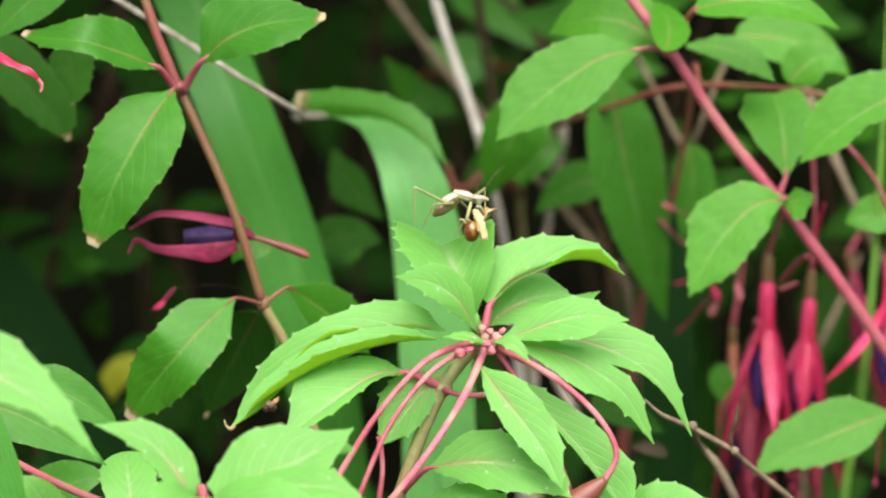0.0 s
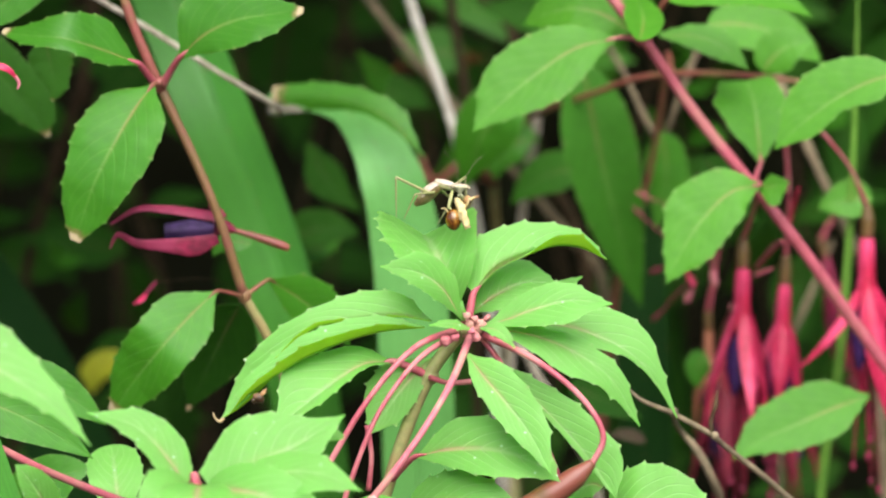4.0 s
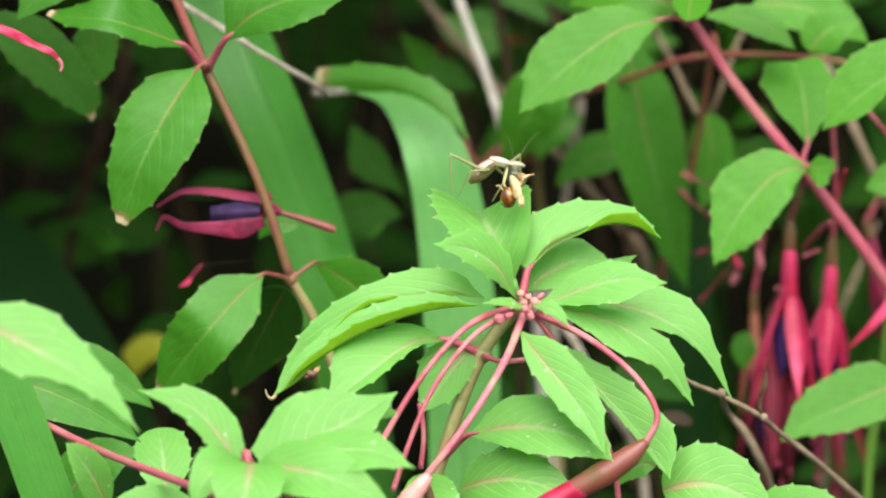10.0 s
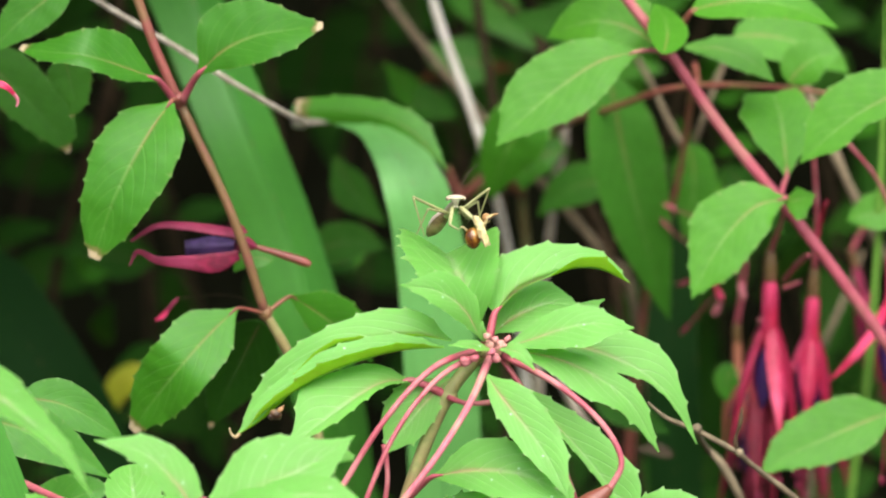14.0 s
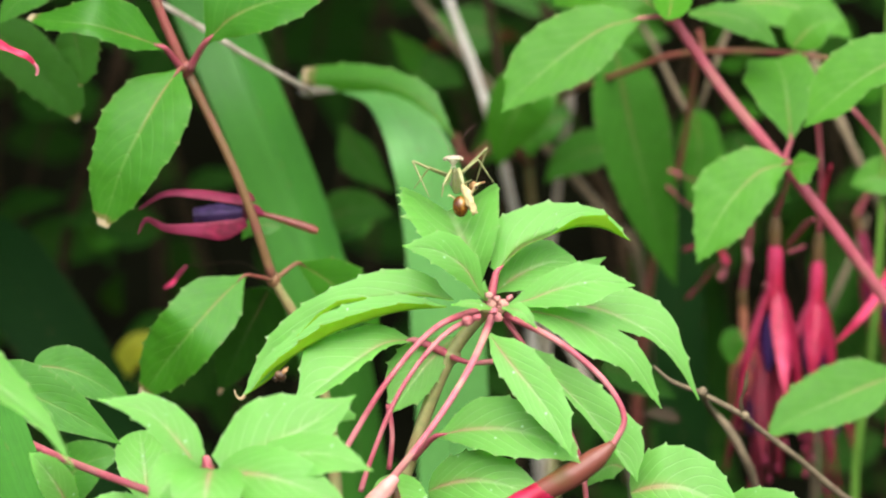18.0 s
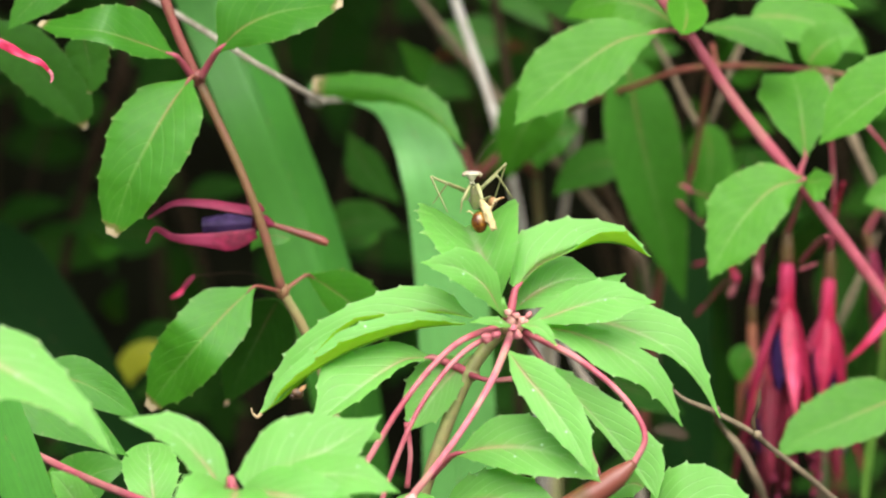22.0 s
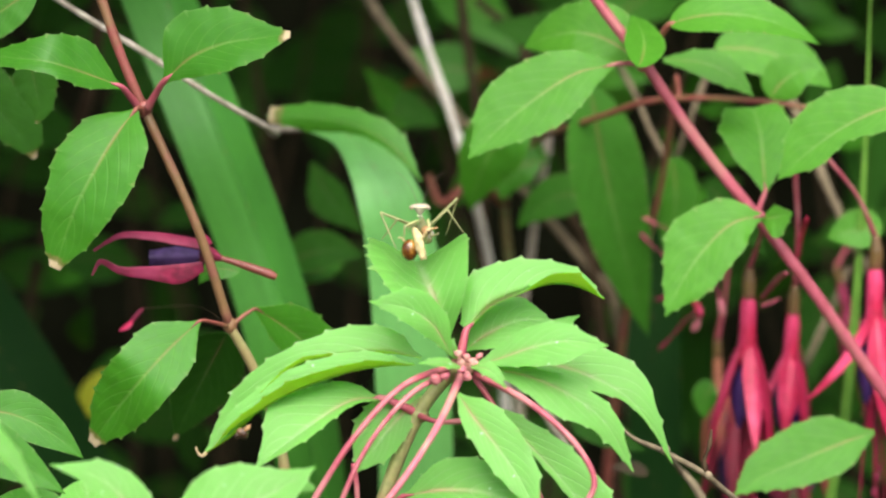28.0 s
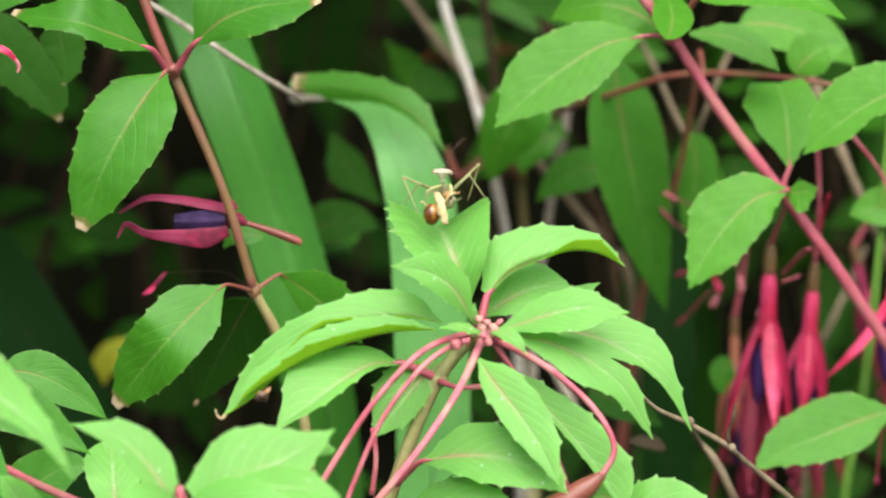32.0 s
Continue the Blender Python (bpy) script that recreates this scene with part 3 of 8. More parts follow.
def flower(hang, top, size, label, tilt=(0.0, 0.0), hue=None, depth_turn=0.0, sepals=None):
    """A hanging fuchsia flower: pedicel, ovary, red tube, four sepals, violet corolla, long stamens."""
    hue = hue or MAGENTA
    top = Vector(top)
    ob = thing("fuchsia_flower", top, label, "flower", "hanging fuchsia flowers")
    k = size
    down = Vector((tilt[0], tilt[1], -1)).normalized()
    q = down.to_track_quat("-Z", "Y")
    at = lambda x, y, z: top + q @ Vector((x * k, y * k, -z * k))
    stalk("pedicel", [hang, Vector(hang).lerp(at(0, 0, -0.16), 0.6) + Vector((0.001, 0, 0.002)), at(0, 0, -0.16)], [0.0007, 0.0006, 0.0009], PINK_STEM, ob)
    stalk("ovary", [at(0, 0, -0.17), at(0.004, 0, -0.09), at(0, 0, 0.0)], [0.0012, 0.037 * k, 0.035 * k], OVARY, ob, "orange-brown ovary", seg=12)
    stalk("tube", [at(0, 0, 0), at(0, 0, 0.05), at(0, 0, 0.2), at(0, 0, 0.34)], [0.036 * k, 0.042 * k, 0.044 * k, 0.058 * k], hue, ob, "red flower tube", seg=14)
    for (bx, by, bz), (tx, ty, tz), w in sepals or SEPALS:
        flat = Vector((bx, by, 0)).normalized()
        bm = sepal(bmesh.new(), at(flat.x * 0.040, flat.y * 0.040, 0.24), at(bx, by, bz), at(tx, ty, tz), w * k, q @ Vector((flat.x, flat.y, 0.15)))
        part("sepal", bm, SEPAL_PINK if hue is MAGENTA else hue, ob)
    bm = bmesh.new()
    for i in range(4):
        a = depth_turn + (i + 0.5) * math.pi / 2
        dx, dy = math.cos(a), math.sin(a)
        sepal(bm, at(dx * 0.03, dy * 0.03, 0.34), at(dx * 0.11, dy * 0.11, 0.5), at(dx * 0.06, dy * 0.06, 0.68), 0.17 * k, q @ Vector((dx, dy, 0.1)))
    part("corolla", bm, VIOLET if hue is MAGENTA else OLD_VIOLET, ob, "violet furled petals")
    rnd = random.Random(int(top.x * 1e4) + 77)
    for i in range(6):
        x, y, z = rnd.uniform(-0.07, 0.07), rnd.uniform(-0.06, 0.06), rnd.uniform(1.0, 1.3)
        st = stalk("stamen", [at(x * 0.2, y * 0.2, 0.5), at(x * 0.6, y * 0.6, 0.8), at(x, y, z)], [0.0004, 0.0004, 0.0003], SHADED_RED, ob, seg=6, per=4)
        part("anther", blob(bmesh.new(), at(x, y, z + 0.01), (0.0008, 0.0008, 0.0014), None, 8, 6), WILTED, st)
    return ob
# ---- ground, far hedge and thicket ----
def gap_shade_mound():
    """Uneven rounded mound added inside the bushes behind; gap shade is in its colour."""
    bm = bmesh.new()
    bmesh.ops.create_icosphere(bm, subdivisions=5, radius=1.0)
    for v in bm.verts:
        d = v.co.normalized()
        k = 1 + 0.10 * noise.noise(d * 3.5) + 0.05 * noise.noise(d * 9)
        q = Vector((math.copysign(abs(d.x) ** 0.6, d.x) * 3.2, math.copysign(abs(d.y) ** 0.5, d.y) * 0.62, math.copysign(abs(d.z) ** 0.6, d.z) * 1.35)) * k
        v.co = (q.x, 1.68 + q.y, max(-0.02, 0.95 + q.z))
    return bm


def ground_sheet():
    bm = bmesh.new()
    xs = [-400, -60, -8] + [-3 + 0.25 * i for i in range(25)] + [8, 60, 400]
    ys = [-400, -60, -8] + [-2 + 0.25 * i for i in range(21)] + [8, 60, 400]
    vs = [[bm.verts.new((x, y, 0.02 * noise.noise(Vector((x * 1.7, y * 1.7, 0))) - 0.012 if abs(x) < 4 and -2.5 < y < 4 else 0.0)) for x in xs] for y in ys]
    for a, b in zip(vs, vs[1:]):
        for i in range(len(xs) - 1):
            bm.faces.new((a[i], a[i + 1], b[i + 1], b[i]))
    return bm


def mesh_object(name, bm, mat, label, category, kind):
    me = bpy.data.meshes.new(name)
    bm.normal_update()
    bm.to_mesh(me)
    bm.free()
    for m in mat if isinstance(mat, tuple) else (mat,):
        me.materials.append(m)
    me.polygons.foreach_set("use_smooth", [True] * len(me.polygons))
    return tagged(new(name, me), label, category, kind=kind)


mesh_object("ground", ground_sheet(), SOIL, "dark brown soil with leaf litter under the bushes", "ground", "structure")
mesh_object("backdrop", gap_shade_mound(), GAP_SHADE, "near-black mound added behind the bushes, gap shade in its colour", "thicket", "structure")


def scattered_leaves(count, seed, xr, yr, zr, size, mats, name, label):
    """Leaves of the bushes behind that nobody could count, joined into one mesh."""
    rnd = random.Random(seed)
    verts, faces, uvs, idx = [], [], [], []
    for _ in range(count):
        c = Vector((rnd.uniform(*xr), rnd.uniform(*yr), rnd.uniform(*zr)))
        ln = rnd.uniform(*size)
        t = Vector((rnd.uniform(-1, 1), rnd.uniform(-0.6, 0.4), rnd.uniform(-1, 0.35))).normalized()
        f = Vector((rnd.uniform(-0.6, 0.6), -0.7, rnd.uniform(0.1, 1.0))).normalized()
        s = t.cross(f).normalized()
        n = s.cross(t)
        o, mi = len(verts), rnd.randrange(len(mats))
        ws = (0.05, 0.75, 1.0, 0.8, 0.45, 0.03)
        for i, w in enumerate(ws):
            u = i / 5
            p = c + t * ln * (u - 0.5) - n * ln * 0.35 * (u - 0.4) ** 2
            w *= ln * 0.22
            for v, l in ((-1, 0.18), (0, 0), (1, 0.18)):
                verts.append(p + s * v * w + n * l * w)
                uvs.append((u, v * 0.5 + 0.5))
        for i in range(5):
            for j in range(2):
                faces.append((o + i * 3 + j, o + i * 3 + j + 1, o + i * 3 + j + 4, o + i * 3 + j + 3))
                idx.append(mi)
    me = bpy.data.meshes.new(name)
    me.from_pydata([tuple(v) for v in verts], [], faces)
    layer = me.uv_layers.new(name="UVMap")
    layer.data.foreach_set("uv", [x for lp in me.loops for x in uvs[lp.vertex_index]])
    for m in mats:
        me.materials.append(m)
    me.polygons.foreach_set("material_index", idx)
    me.polygons.foreach_set("use_smooth", [True] * len(faces))
    return tagged(new(name, me), label, "foliage", kind="stuff")


scattered_leaves(1500, 3, (-2.6, 2.6), (0.70, 1.02), (0.02, 2.2), (0.05, 0.09), (DEEP, DEEP_SHADE, DEEP), "thicket_foliage", "green leaves of the bushes behind, shade in their colour")
scattered_leaves(2600, 31, (-3.1, 3.1), (0.95, 2.3), (2.0, 2.42), (0.06, 0.11), (DEEP, GREEN), "hedge_top_foliage", "green leaves over the top of the thicket")
scattered_leaves(900, 32, (2.5, 3.25), (0.95, 2.3), (0.05, 2.2), (0.06, 0.11), (DEEP, GREEN), "hedge_side_foliage", "green leaves at the side of the thicket")
scattered_leaves(900, 33, (-3.25, -2.5), (0.95, 2.3), (0.05, 2.2), (0.06, 0.11), (DEEP, GREEN), "hedge_side_foliage", "green leaves at the side of the thicket")
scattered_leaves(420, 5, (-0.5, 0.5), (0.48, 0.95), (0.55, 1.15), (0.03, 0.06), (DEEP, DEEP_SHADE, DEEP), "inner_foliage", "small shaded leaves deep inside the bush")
scattered_leaves(900, 8, (-1.3, 1.3), (0.05, 0.7), (0.02, 0.62), (0.04, 0.07), (DEEP, GREEN, GREEN), "lower_foliage", "lower leaves of the fuchsia bush")

# Leaves out of view overhead, added to shade the branches and the bush behind.
scattered_leaves(1350, 11, (-0.8, 0.0), (0.05, 0.75), (1.09, 1.55), (0.04, 0.07), (GREEN, GREEN, DEEP), "upper_foliage", "unseen leaf canopy added to shade the fuchsia branches")
scattered_leaves(1150, 12, (0.0, 0.8), (0.17, 0.75), (1.09, 1.55), (0.04, 0.07), (GREEN, GREEN, DEEP), "upper_foliage", "unseen leaf canopy added to shade the fuchsia branches")

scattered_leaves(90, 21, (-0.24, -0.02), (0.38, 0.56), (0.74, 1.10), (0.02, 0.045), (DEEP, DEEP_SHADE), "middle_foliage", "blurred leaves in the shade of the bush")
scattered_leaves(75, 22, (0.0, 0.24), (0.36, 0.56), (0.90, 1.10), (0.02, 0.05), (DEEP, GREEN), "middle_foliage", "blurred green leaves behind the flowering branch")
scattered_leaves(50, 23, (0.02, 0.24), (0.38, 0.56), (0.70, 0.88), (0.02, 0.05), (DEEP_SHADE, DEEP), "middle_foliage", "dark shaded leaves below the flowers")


def dead_stem(rnd):
    """A thin dead stem deep in the bush, from the soil up past the leaves."""
    x, y = rnd.uniform(-0.3, 0.3), rnd.uniform(0.5, 0.74)
    lean, r = rnd.uniform(-0.35, 0.35), rnd.uniform(0.0004, 0.0012)
    twig("thin brown dead stem in the shade of the bush", [(x - lean * 0.5, y, 0.0), (x, y + rnd.uniform(-0.04, 0.04), 0.6), (x + lean * 0.35, y, 0.95), (x + lean * 0.8 + rnd.uniform(-0.05, 0.05), y, 1.3)], [r * 1.6, r * 1.2, r, r * 0.5], DARK_TWIG)


stem_rnd = random.Random(4)
for _ in range(44):
    dead_stem(stem_rnd)

# A denser unseen canopy, added only to darken the left branch.
scattered_leaves(700, 14, (-0.55, -0.04), (0.03, 0.25), (1.08, 1.40), (0.04, 0.07), (GREEN, GREEN, DEEP), "overhanging_foliage", "unseen leaf canopy added to shade the left branch")

# ---- strap leaves of a lily-like plant behind ----
blade("strap_leaf", "broad smooth bluish-green strap leaf rising behind the fuchsia", [grounded((-0.0253, 0.2400, 0.8378), 0.02, 0.05), (-0.0253, 0.2400, 0.8238), (-0.0344, 0.2200, 0.8875), (-0.0455, 0.2200, 0.9259), (-0.0599, 0.2200, 0.9641), (-0.0769, 0.2400, 1.0036), (-0.0960, 0.2800, 1.0477)], 0.02350, BLADE, (0.5, -1, 0.2), fold=-0.42)
blade("strap_leaf", "broad strap leaf arching over with a brown tip", [grounded((0.0028, 0.2200, 0.8278), 0.0, 0.04), (0.0019, 0.2100, 0.8297), (0.0005, 0.2000, 0.8873), (-0.0026, 0.2000, 0.9252), (-0.0065, 0.2000, 0.9414), (-0.0114, 0.2050, 0.9515), (-0.0199, 0.2150, 0.9591), (-0.0318, 0.2300, 0.9612), (-0.0439, 0.2500, 0.9606)], 0.02127, PALE_BLADE, (0.1, -1, 0.35), widths=[0.01531, 0.02212, 0.02212, 0.02110, 0.01906, 0.01531, 0.00885, 0.00579, 0.00238])
blade("strap_leaf", "green strap leaf low in the bush, shade in its colour", [grounded((-0.0953, 0.3000, 0.8047), 0.02, 0.03), (-0.0989, 0.3000, 0.8084), (-0.1114, 0.3000, 0.8435), (-0.1256, 0.3000, 0.8711), (-0.1406, 0.3100, 0.8915), (-0.1584, 0.3300, 0.9126)], 0.02703, DARK_BLADE, (0.4, -0.8, -0.3))
blade("strap_leaf", "strap leaf standing upright in the shade, darkened in colour", [grounded((0.0774, 0.3400, 0.7967)), (0.0763, 0.3400, 0.8156), (0.0751, 0.3400, 0.8646), (0.0735, 0.3500, 0.9024), (0.0681, 0.3600, 0.9386)], 0.01750, DARK_BLADE, (0.0, -1, 0.1))
blade("strap_leaf", "grey-green strap leaf close to the front shoot", [grounded((-0.0999, -0.0300, 0.8706)), (-0.1073, -0.0300, 0.8721), (-0.1115, -0.0300, 0.8887), (-0.1184, -0.0300, 0.9082), (-0.1259, -0.0300, 0.9276)], 0.01397, BLADE, (0.5, -1, 0.1))
blade("grass_blade", "thin upright bright green grass stem", [grounded((0.1228, 0.2000, 0.8421)), (0.1236, 0.2000, 0.8421), (0.1284, 0.2000, 0.8769), (0.1316, 0.2000, 0.9149), (0.1335, 0.2000, 0.9561), (0.1346, 0.2000, 1.0072)], 0.00289, GRASS, (0, -1, 0), fold=0.5, tip_share=0.5)

# ---- dry twigs ----
twig("pale grey dry twig standing in the thicket", [grounded((0.0331, 0.3600, 0.8119)), (0.0273, 0.3600, 0.8613), (0.0153, 0.3200, 0.9351), (0.0093, 0.3200, 0.9553), (0.0029, 0.3200, 0.9735), (-0.0025, 0.3200, 0.9908), (-0.0153, 0.3400, 1.0311)], [.0022, .0018, 0.00140, 0.00140, 0.00150, 0.00140, .001], BLEACHED)
twig("thin brown dry twig", [grounded((0.0280, 0.4000, 0.8043)), (0.0200, 0.3800, 0.9172), (0.0180, 0.3800, 0.9466), (0.0146, 0.3800, 0.9683), (0.0124, 0.3800, 0.9852), (0.0086, 0.3800, 1.0283)], [.0018, 0.00151, 0.00151, 0.00151, .001], DARK_TWIG)
twig("tan dry twig leaning in the shade", [grounded((0.0990, 0.4000, 0.8043)), (0.0627, 0.3600, 0.8878), (0.0537, 0.3600, 0.8991), (0.0431, 0.3600, 0.9119), (0.0085, 0.3600, 0.9517), (-0.0146, 0.3600, 0.9815), (-0.0267, 0.3600, 1.0038)], [.002, 0.00149, 0.00149, 0.00149, 0.00130, 0.00168, .001], DRY)
twig("greyish dry twig slanting behind the branch", [grounded((0.0011, 0.3000, 0.8232)), (0.0011, 0.3000, 0.8600), (-0.0034, 0.2900, 0.9108), (-0.0151, 0.3000, 0.9400), (-0.0259, 0.3000, 0.9501), (-0.0415, 0.2900, 0.9518), (-0.0404, 0.1600, 0.9678), (-0.0563, 0.1400, 0.9799), (-0.0742, 0.1400, 0.9914), (-0.0969, 0.1400, 1.0053), (-0.1180, 0.1400, 1.0192)], [.001, .001, 0.00066, 0.00090, 0.00082, 0.00082, .001], TWIG)
twig("weathered forked twig leaning to the branch", [grounded((0.0841, 0.6000, 0.7665)), (0.0838, 0.5500, 0.8388), (0.0841, 0.4000, 0.9184), (0.0790, 0.2800, 0.9414), (0.0833, 0.2700, 0.9547), (0.0894, 0.2700, 0.9707), (0.1092, 0.2800, 0.9964)], [.002, .0012, 0.00106, 0.00106, 0.00106, .001], DRY)
twig("brown twig running up behind the leaves", [grounded((0.0695, 0.3800, 0.8081)), (0.0571, 0.3600, 0.8935), (0.0421, 0.3600, 0.9254), (0.0374, 0.3600, 0.9329), (0.0327, 0.3600, 0.9703), (0.0178, 0.3600, 0.9852)], [.002, 0.00168, 0.00149, 0.00168, .001], DARK_TWIG)
twig("brown woody stem in the shade", [grounded((-0.1463, 0.5000, 0.7854)), (-0.1392, 0.4800, 0.8499), (-0.1232, 0.4400, 0.9152), (-0.1120, 0.4200, 0.9468), (-0.1090, 0.4200, 0.9641), (-0.1038, 0.4200, 1.0140)], [.002, 0.00190, 0.00209, 0.00190, .002], DARK_TWIG)
dt = twig("thin dry side twig with dead buds", [grounded((0.1383, 0.1000, 0.8364)), (0.1310, 0.0900, 0.8450), (0.1117, 0.0700, 0.8600), (0.0983, 0.0600, 0.8731), (0.0870, 0.0550, 0.8828), (0.0820, 0.0500, 0.8876), (0.0703, 0.0500, 0.8940), (0.0632, 0.0500, 0.8971), (0.0582, 0.0500, 0.9014)], [.001, 0.00094, 0.00094, 0.00078, 0.00078, 0.00078, 0.00062, 0.00031], DRY)
part("dead_bud", blob(bmesh.new(), (0.0716, 0.0480, 0.8943), (0.00140, 0.00124, 0.00140), None, 10, 8), DRY, dt, "shrivelled grey bud")
part("dead_bud", blob(bmesh.new(), (0.0832, 0.0480, 0.8874), (0.00124, 0.00109, 0.00124), None, 10, 8), DRY, dt, "shrivelled grey bud")
stalk("spur", [(0.0829, 0.0500, 0.8870), (0.0821, 0.0500, 0.8908), (0.0834, 0.0500, 0.8949), (0.0841, 0.0520, 0.8993)], [0.00047, 0.00070, 0.00047, 0.00070, 0.00023], DARK_TWIG, dt, "knobbly short spur", knobby=0.3)
twig("thin tan twig hanging in the shade", [grounded((0.0935, 0.1500, 0.8347)), (0.0906, 0.1300, 0.8470), (0.0858, 0.1200, 0.8636), (0.0812, 0.1200, 0.8719), (0.0779, 0.1200, 0.8755), (0.0722, 0.0600, 0.8913)], [.001, 0.00112, 0.00112, 0.00096, 0.00064], DRY)
twig("pale grey upright twig", [grounded((0.0274, 0.3600, 0.8119)), (0.0329, 0.3600, 0.8802), (0.0362, 0.3600, 0.9066), (0.0378, 0.3500, 0.9230), (0.0403, 0.3400, 0.9387), (0.0419, 0.3400, 0.9558), (0.0424, 0.3400, 0.9761)], [.0016, 0.00129, 0.00111, 0.00147, 0.00147, 0.00111, .001], TWIG)
twig("weathered grey twig crossing another", [grounded((0.0721, 0.4500, 0.7948)), (0.0749, 0.4300, 0.8578), (0.0806, 0.3800, 0.9153), (0.0786, 0.2850, 0.9400), (0.0724, 0.2850, 0.9521), (0.0676, 0.3000, 0.9621), (0.0573, 0.3200, 0.9781)], [.0014, 0.00090, 0.00090, 0.00089, 0.00089, .001], DRY)
twig("weathered tan twig between the flowers", [grounded((0.1573, 0.3200, 0.8194)), (0.1475, 0.3000, 0.8857), (0.1348, 0.2800, 0.9177), (0.1312, 0.2700, 0.9258), (0.1243, 0.2700, 0.9414), (0.1184, 0.2800, 0.9553), (0.1087, 0.3000, 0.9819), (0.1050, 0.3000, 1.0017)], [.0016, 0.00159, 0.00159, 0.00142, 0.00142, 0.00159, .001], DRY)
twig("thin tan twig deep between the flowers", [grounded((0.1194, 0.3600, 0.8119)), (0.1214, 0.3400, 0.8646), (0.1233, 0.3200, 0.8743), (0.1290, 0.3200, 0.8872), (0.1377, 0.3400, 0.9019)], [.001, 0.00126, 0.00126, 0.00108, 0.00054], DRY)
twig("grey twig behind the leaf whorl", [grounded((0.0629, 0.3000, 0.8047)), (0.0586, 0.2800, 0.8270), (0.0471, 0.2600, 0.8560), (0.0400, 0.2600, 0.8686), (0.0356, 0.2600, 0.8775), (0.0279, 0.2800, 0.8888)], [.0015, 0.00141, 0.00141, 0.00141, .001], TWIG)

# ---- the branch with the long leaves beside the wilted flower ----
lb = thing("fuchsia_branch", grounded((-0.0294, 0.0850, 0.8639)), "reddish fuchsia branch with paired toothed green leaves", "shrub branch", "fuchsia branches")
stalk("lower_stem", [grounded((-0.0294, 0.0850, 0.8639)), (-0.0310, 0.0870, 0.8560), (-0.0338, 0.0860, 0.8890), (-0.0405, 0.0830, 0.9095), (-0.0472, 0.0800, 0.9225)], [.003, .0020, 0.00146, 0.00140, 0.00135], OLIVE_STEM, lb, "older olive lower stem", knobby=0.1)
stalk("middle_stem", [(-0.0470, 0.0800, 0.9218), (-0.0558, 0.0750, 0.9507), (-0.0700, 0.0750, 0.9830)], [0.00139, 0.00131, 0.00131], TAN_STEM, lb, "tan middle stem", knobby=0.1)
stalk("stem", [(-0.0700, 0.0750, 0.9827), (-0.0759, 0.0750, 0.9966), (-0.0818, 0.0750, 1.0139), (-0.0943, 0.0750, 1.0499)], [0.00139, 0.00139, 0.00139, .0015], RED_STEM, lb, knobby=0.1)
part("node", blob(bmesh.new(), (-0.0700, 0.0750, 0.9830), (0.00225, 0.00195, 0.00255)), RED_STEM, lb, "swollen red node")
part("node", blob(bmesh.new(), (-0.0472, 0.0800, 0.9228), (0.00195, 0.00180, 0.00240)), RED_STEM, lb, "swollen red node")
long_leaf(lb, [(-0.0638, 0.0650, 0.9917), (-0.0566, 0.0625, 0.9982), (-0.0472, 0.0600, 1.0025), (-0.0378, 0.0575, 1.0042), (-0.0294, 0.0550, 1.0057)], [0.0009, 0.0118, 0.0103, 0.0052, 0.0008], [0.0009, 0.0060, 0.0086, 0.0063, 0.0012], (0.1, -0.87, 0.48), 8, 14, teeth=8, stem=(-0.0688, 0.0720, 0.9835), stem_mat=BRANCH_PINK, r=.001, mat=TIPPED, under=UNDER, tooth=0.0007)
long_leaf(lb, [(-0.0755, 0.0650, 0.9901), (-0.0845, 0.0600, 0.9941), (-0.0951, 0.0550, 0.9980), (-0.1062, 0.0600, 0.9986), (-0.1125, 0.0650, 0.9995)], [0.0009, 0.0043, 0.0036, 0.0028, 0.0011], [0.0007, 0.0094, 0.0081, 0.0037, 0.0008], (0.0, -0.84, 0.54), 14, 8, teeth=8, stem=(-0.0712, 0.0720, 0.9835), stem_mat=BRANCH_PINK, r=.001, mat=TIPPED, under=UNDER, tooth=0.0007)
long_leaf(lb, [(-0.0716, 0.0650, 0.9838), (-0.0761, 0.0602, 0.9781), (-0.0817, 0.0554, 0.9690), (-0.0872, 0.0534, 0.9583), (-0.0902, 0.0542, 0.9500), (-0.0928, 0.0550, 0.9420)], [0.0012, 0.0098, 0.0122, 0.0102, 0.0067, 0.0015], [0.0010, 0.0096, 0.0121, 0.0095, 0.0070, 0.0019], (-0.24, -0.91, 0.34), 12, 8, teeth=9, stem=(-0.0703, 0.0700, 0.9835), stem_mat=RED_STEM, mat=TIPPED, under=UNDER, tooth=0.0007)
long_leaf(lb, [(-0.0547, 0.0650, 0.9262), (-0.0616, 0.0600, 0.9203), (-0.0693, 0.0550, 0.9124), (-0.0774, 0.0600, 0.9021), (-0.0840, 0.0650, 0.8925)], [0.0007, 0.0075, 0.0088, 0.0072, 0.0016], [0.0006, 0.0085, 0.0094, 0.0079, 0.0014], (-0.2, -0.96, 0.2), 10, 10, teeth=9, stem=(-0.0477, 0.0750, 0.9233), stem_mat=RED_STEM, r=0.00055, mat=TIPPED, under=UNDER, tooth=0.0007)
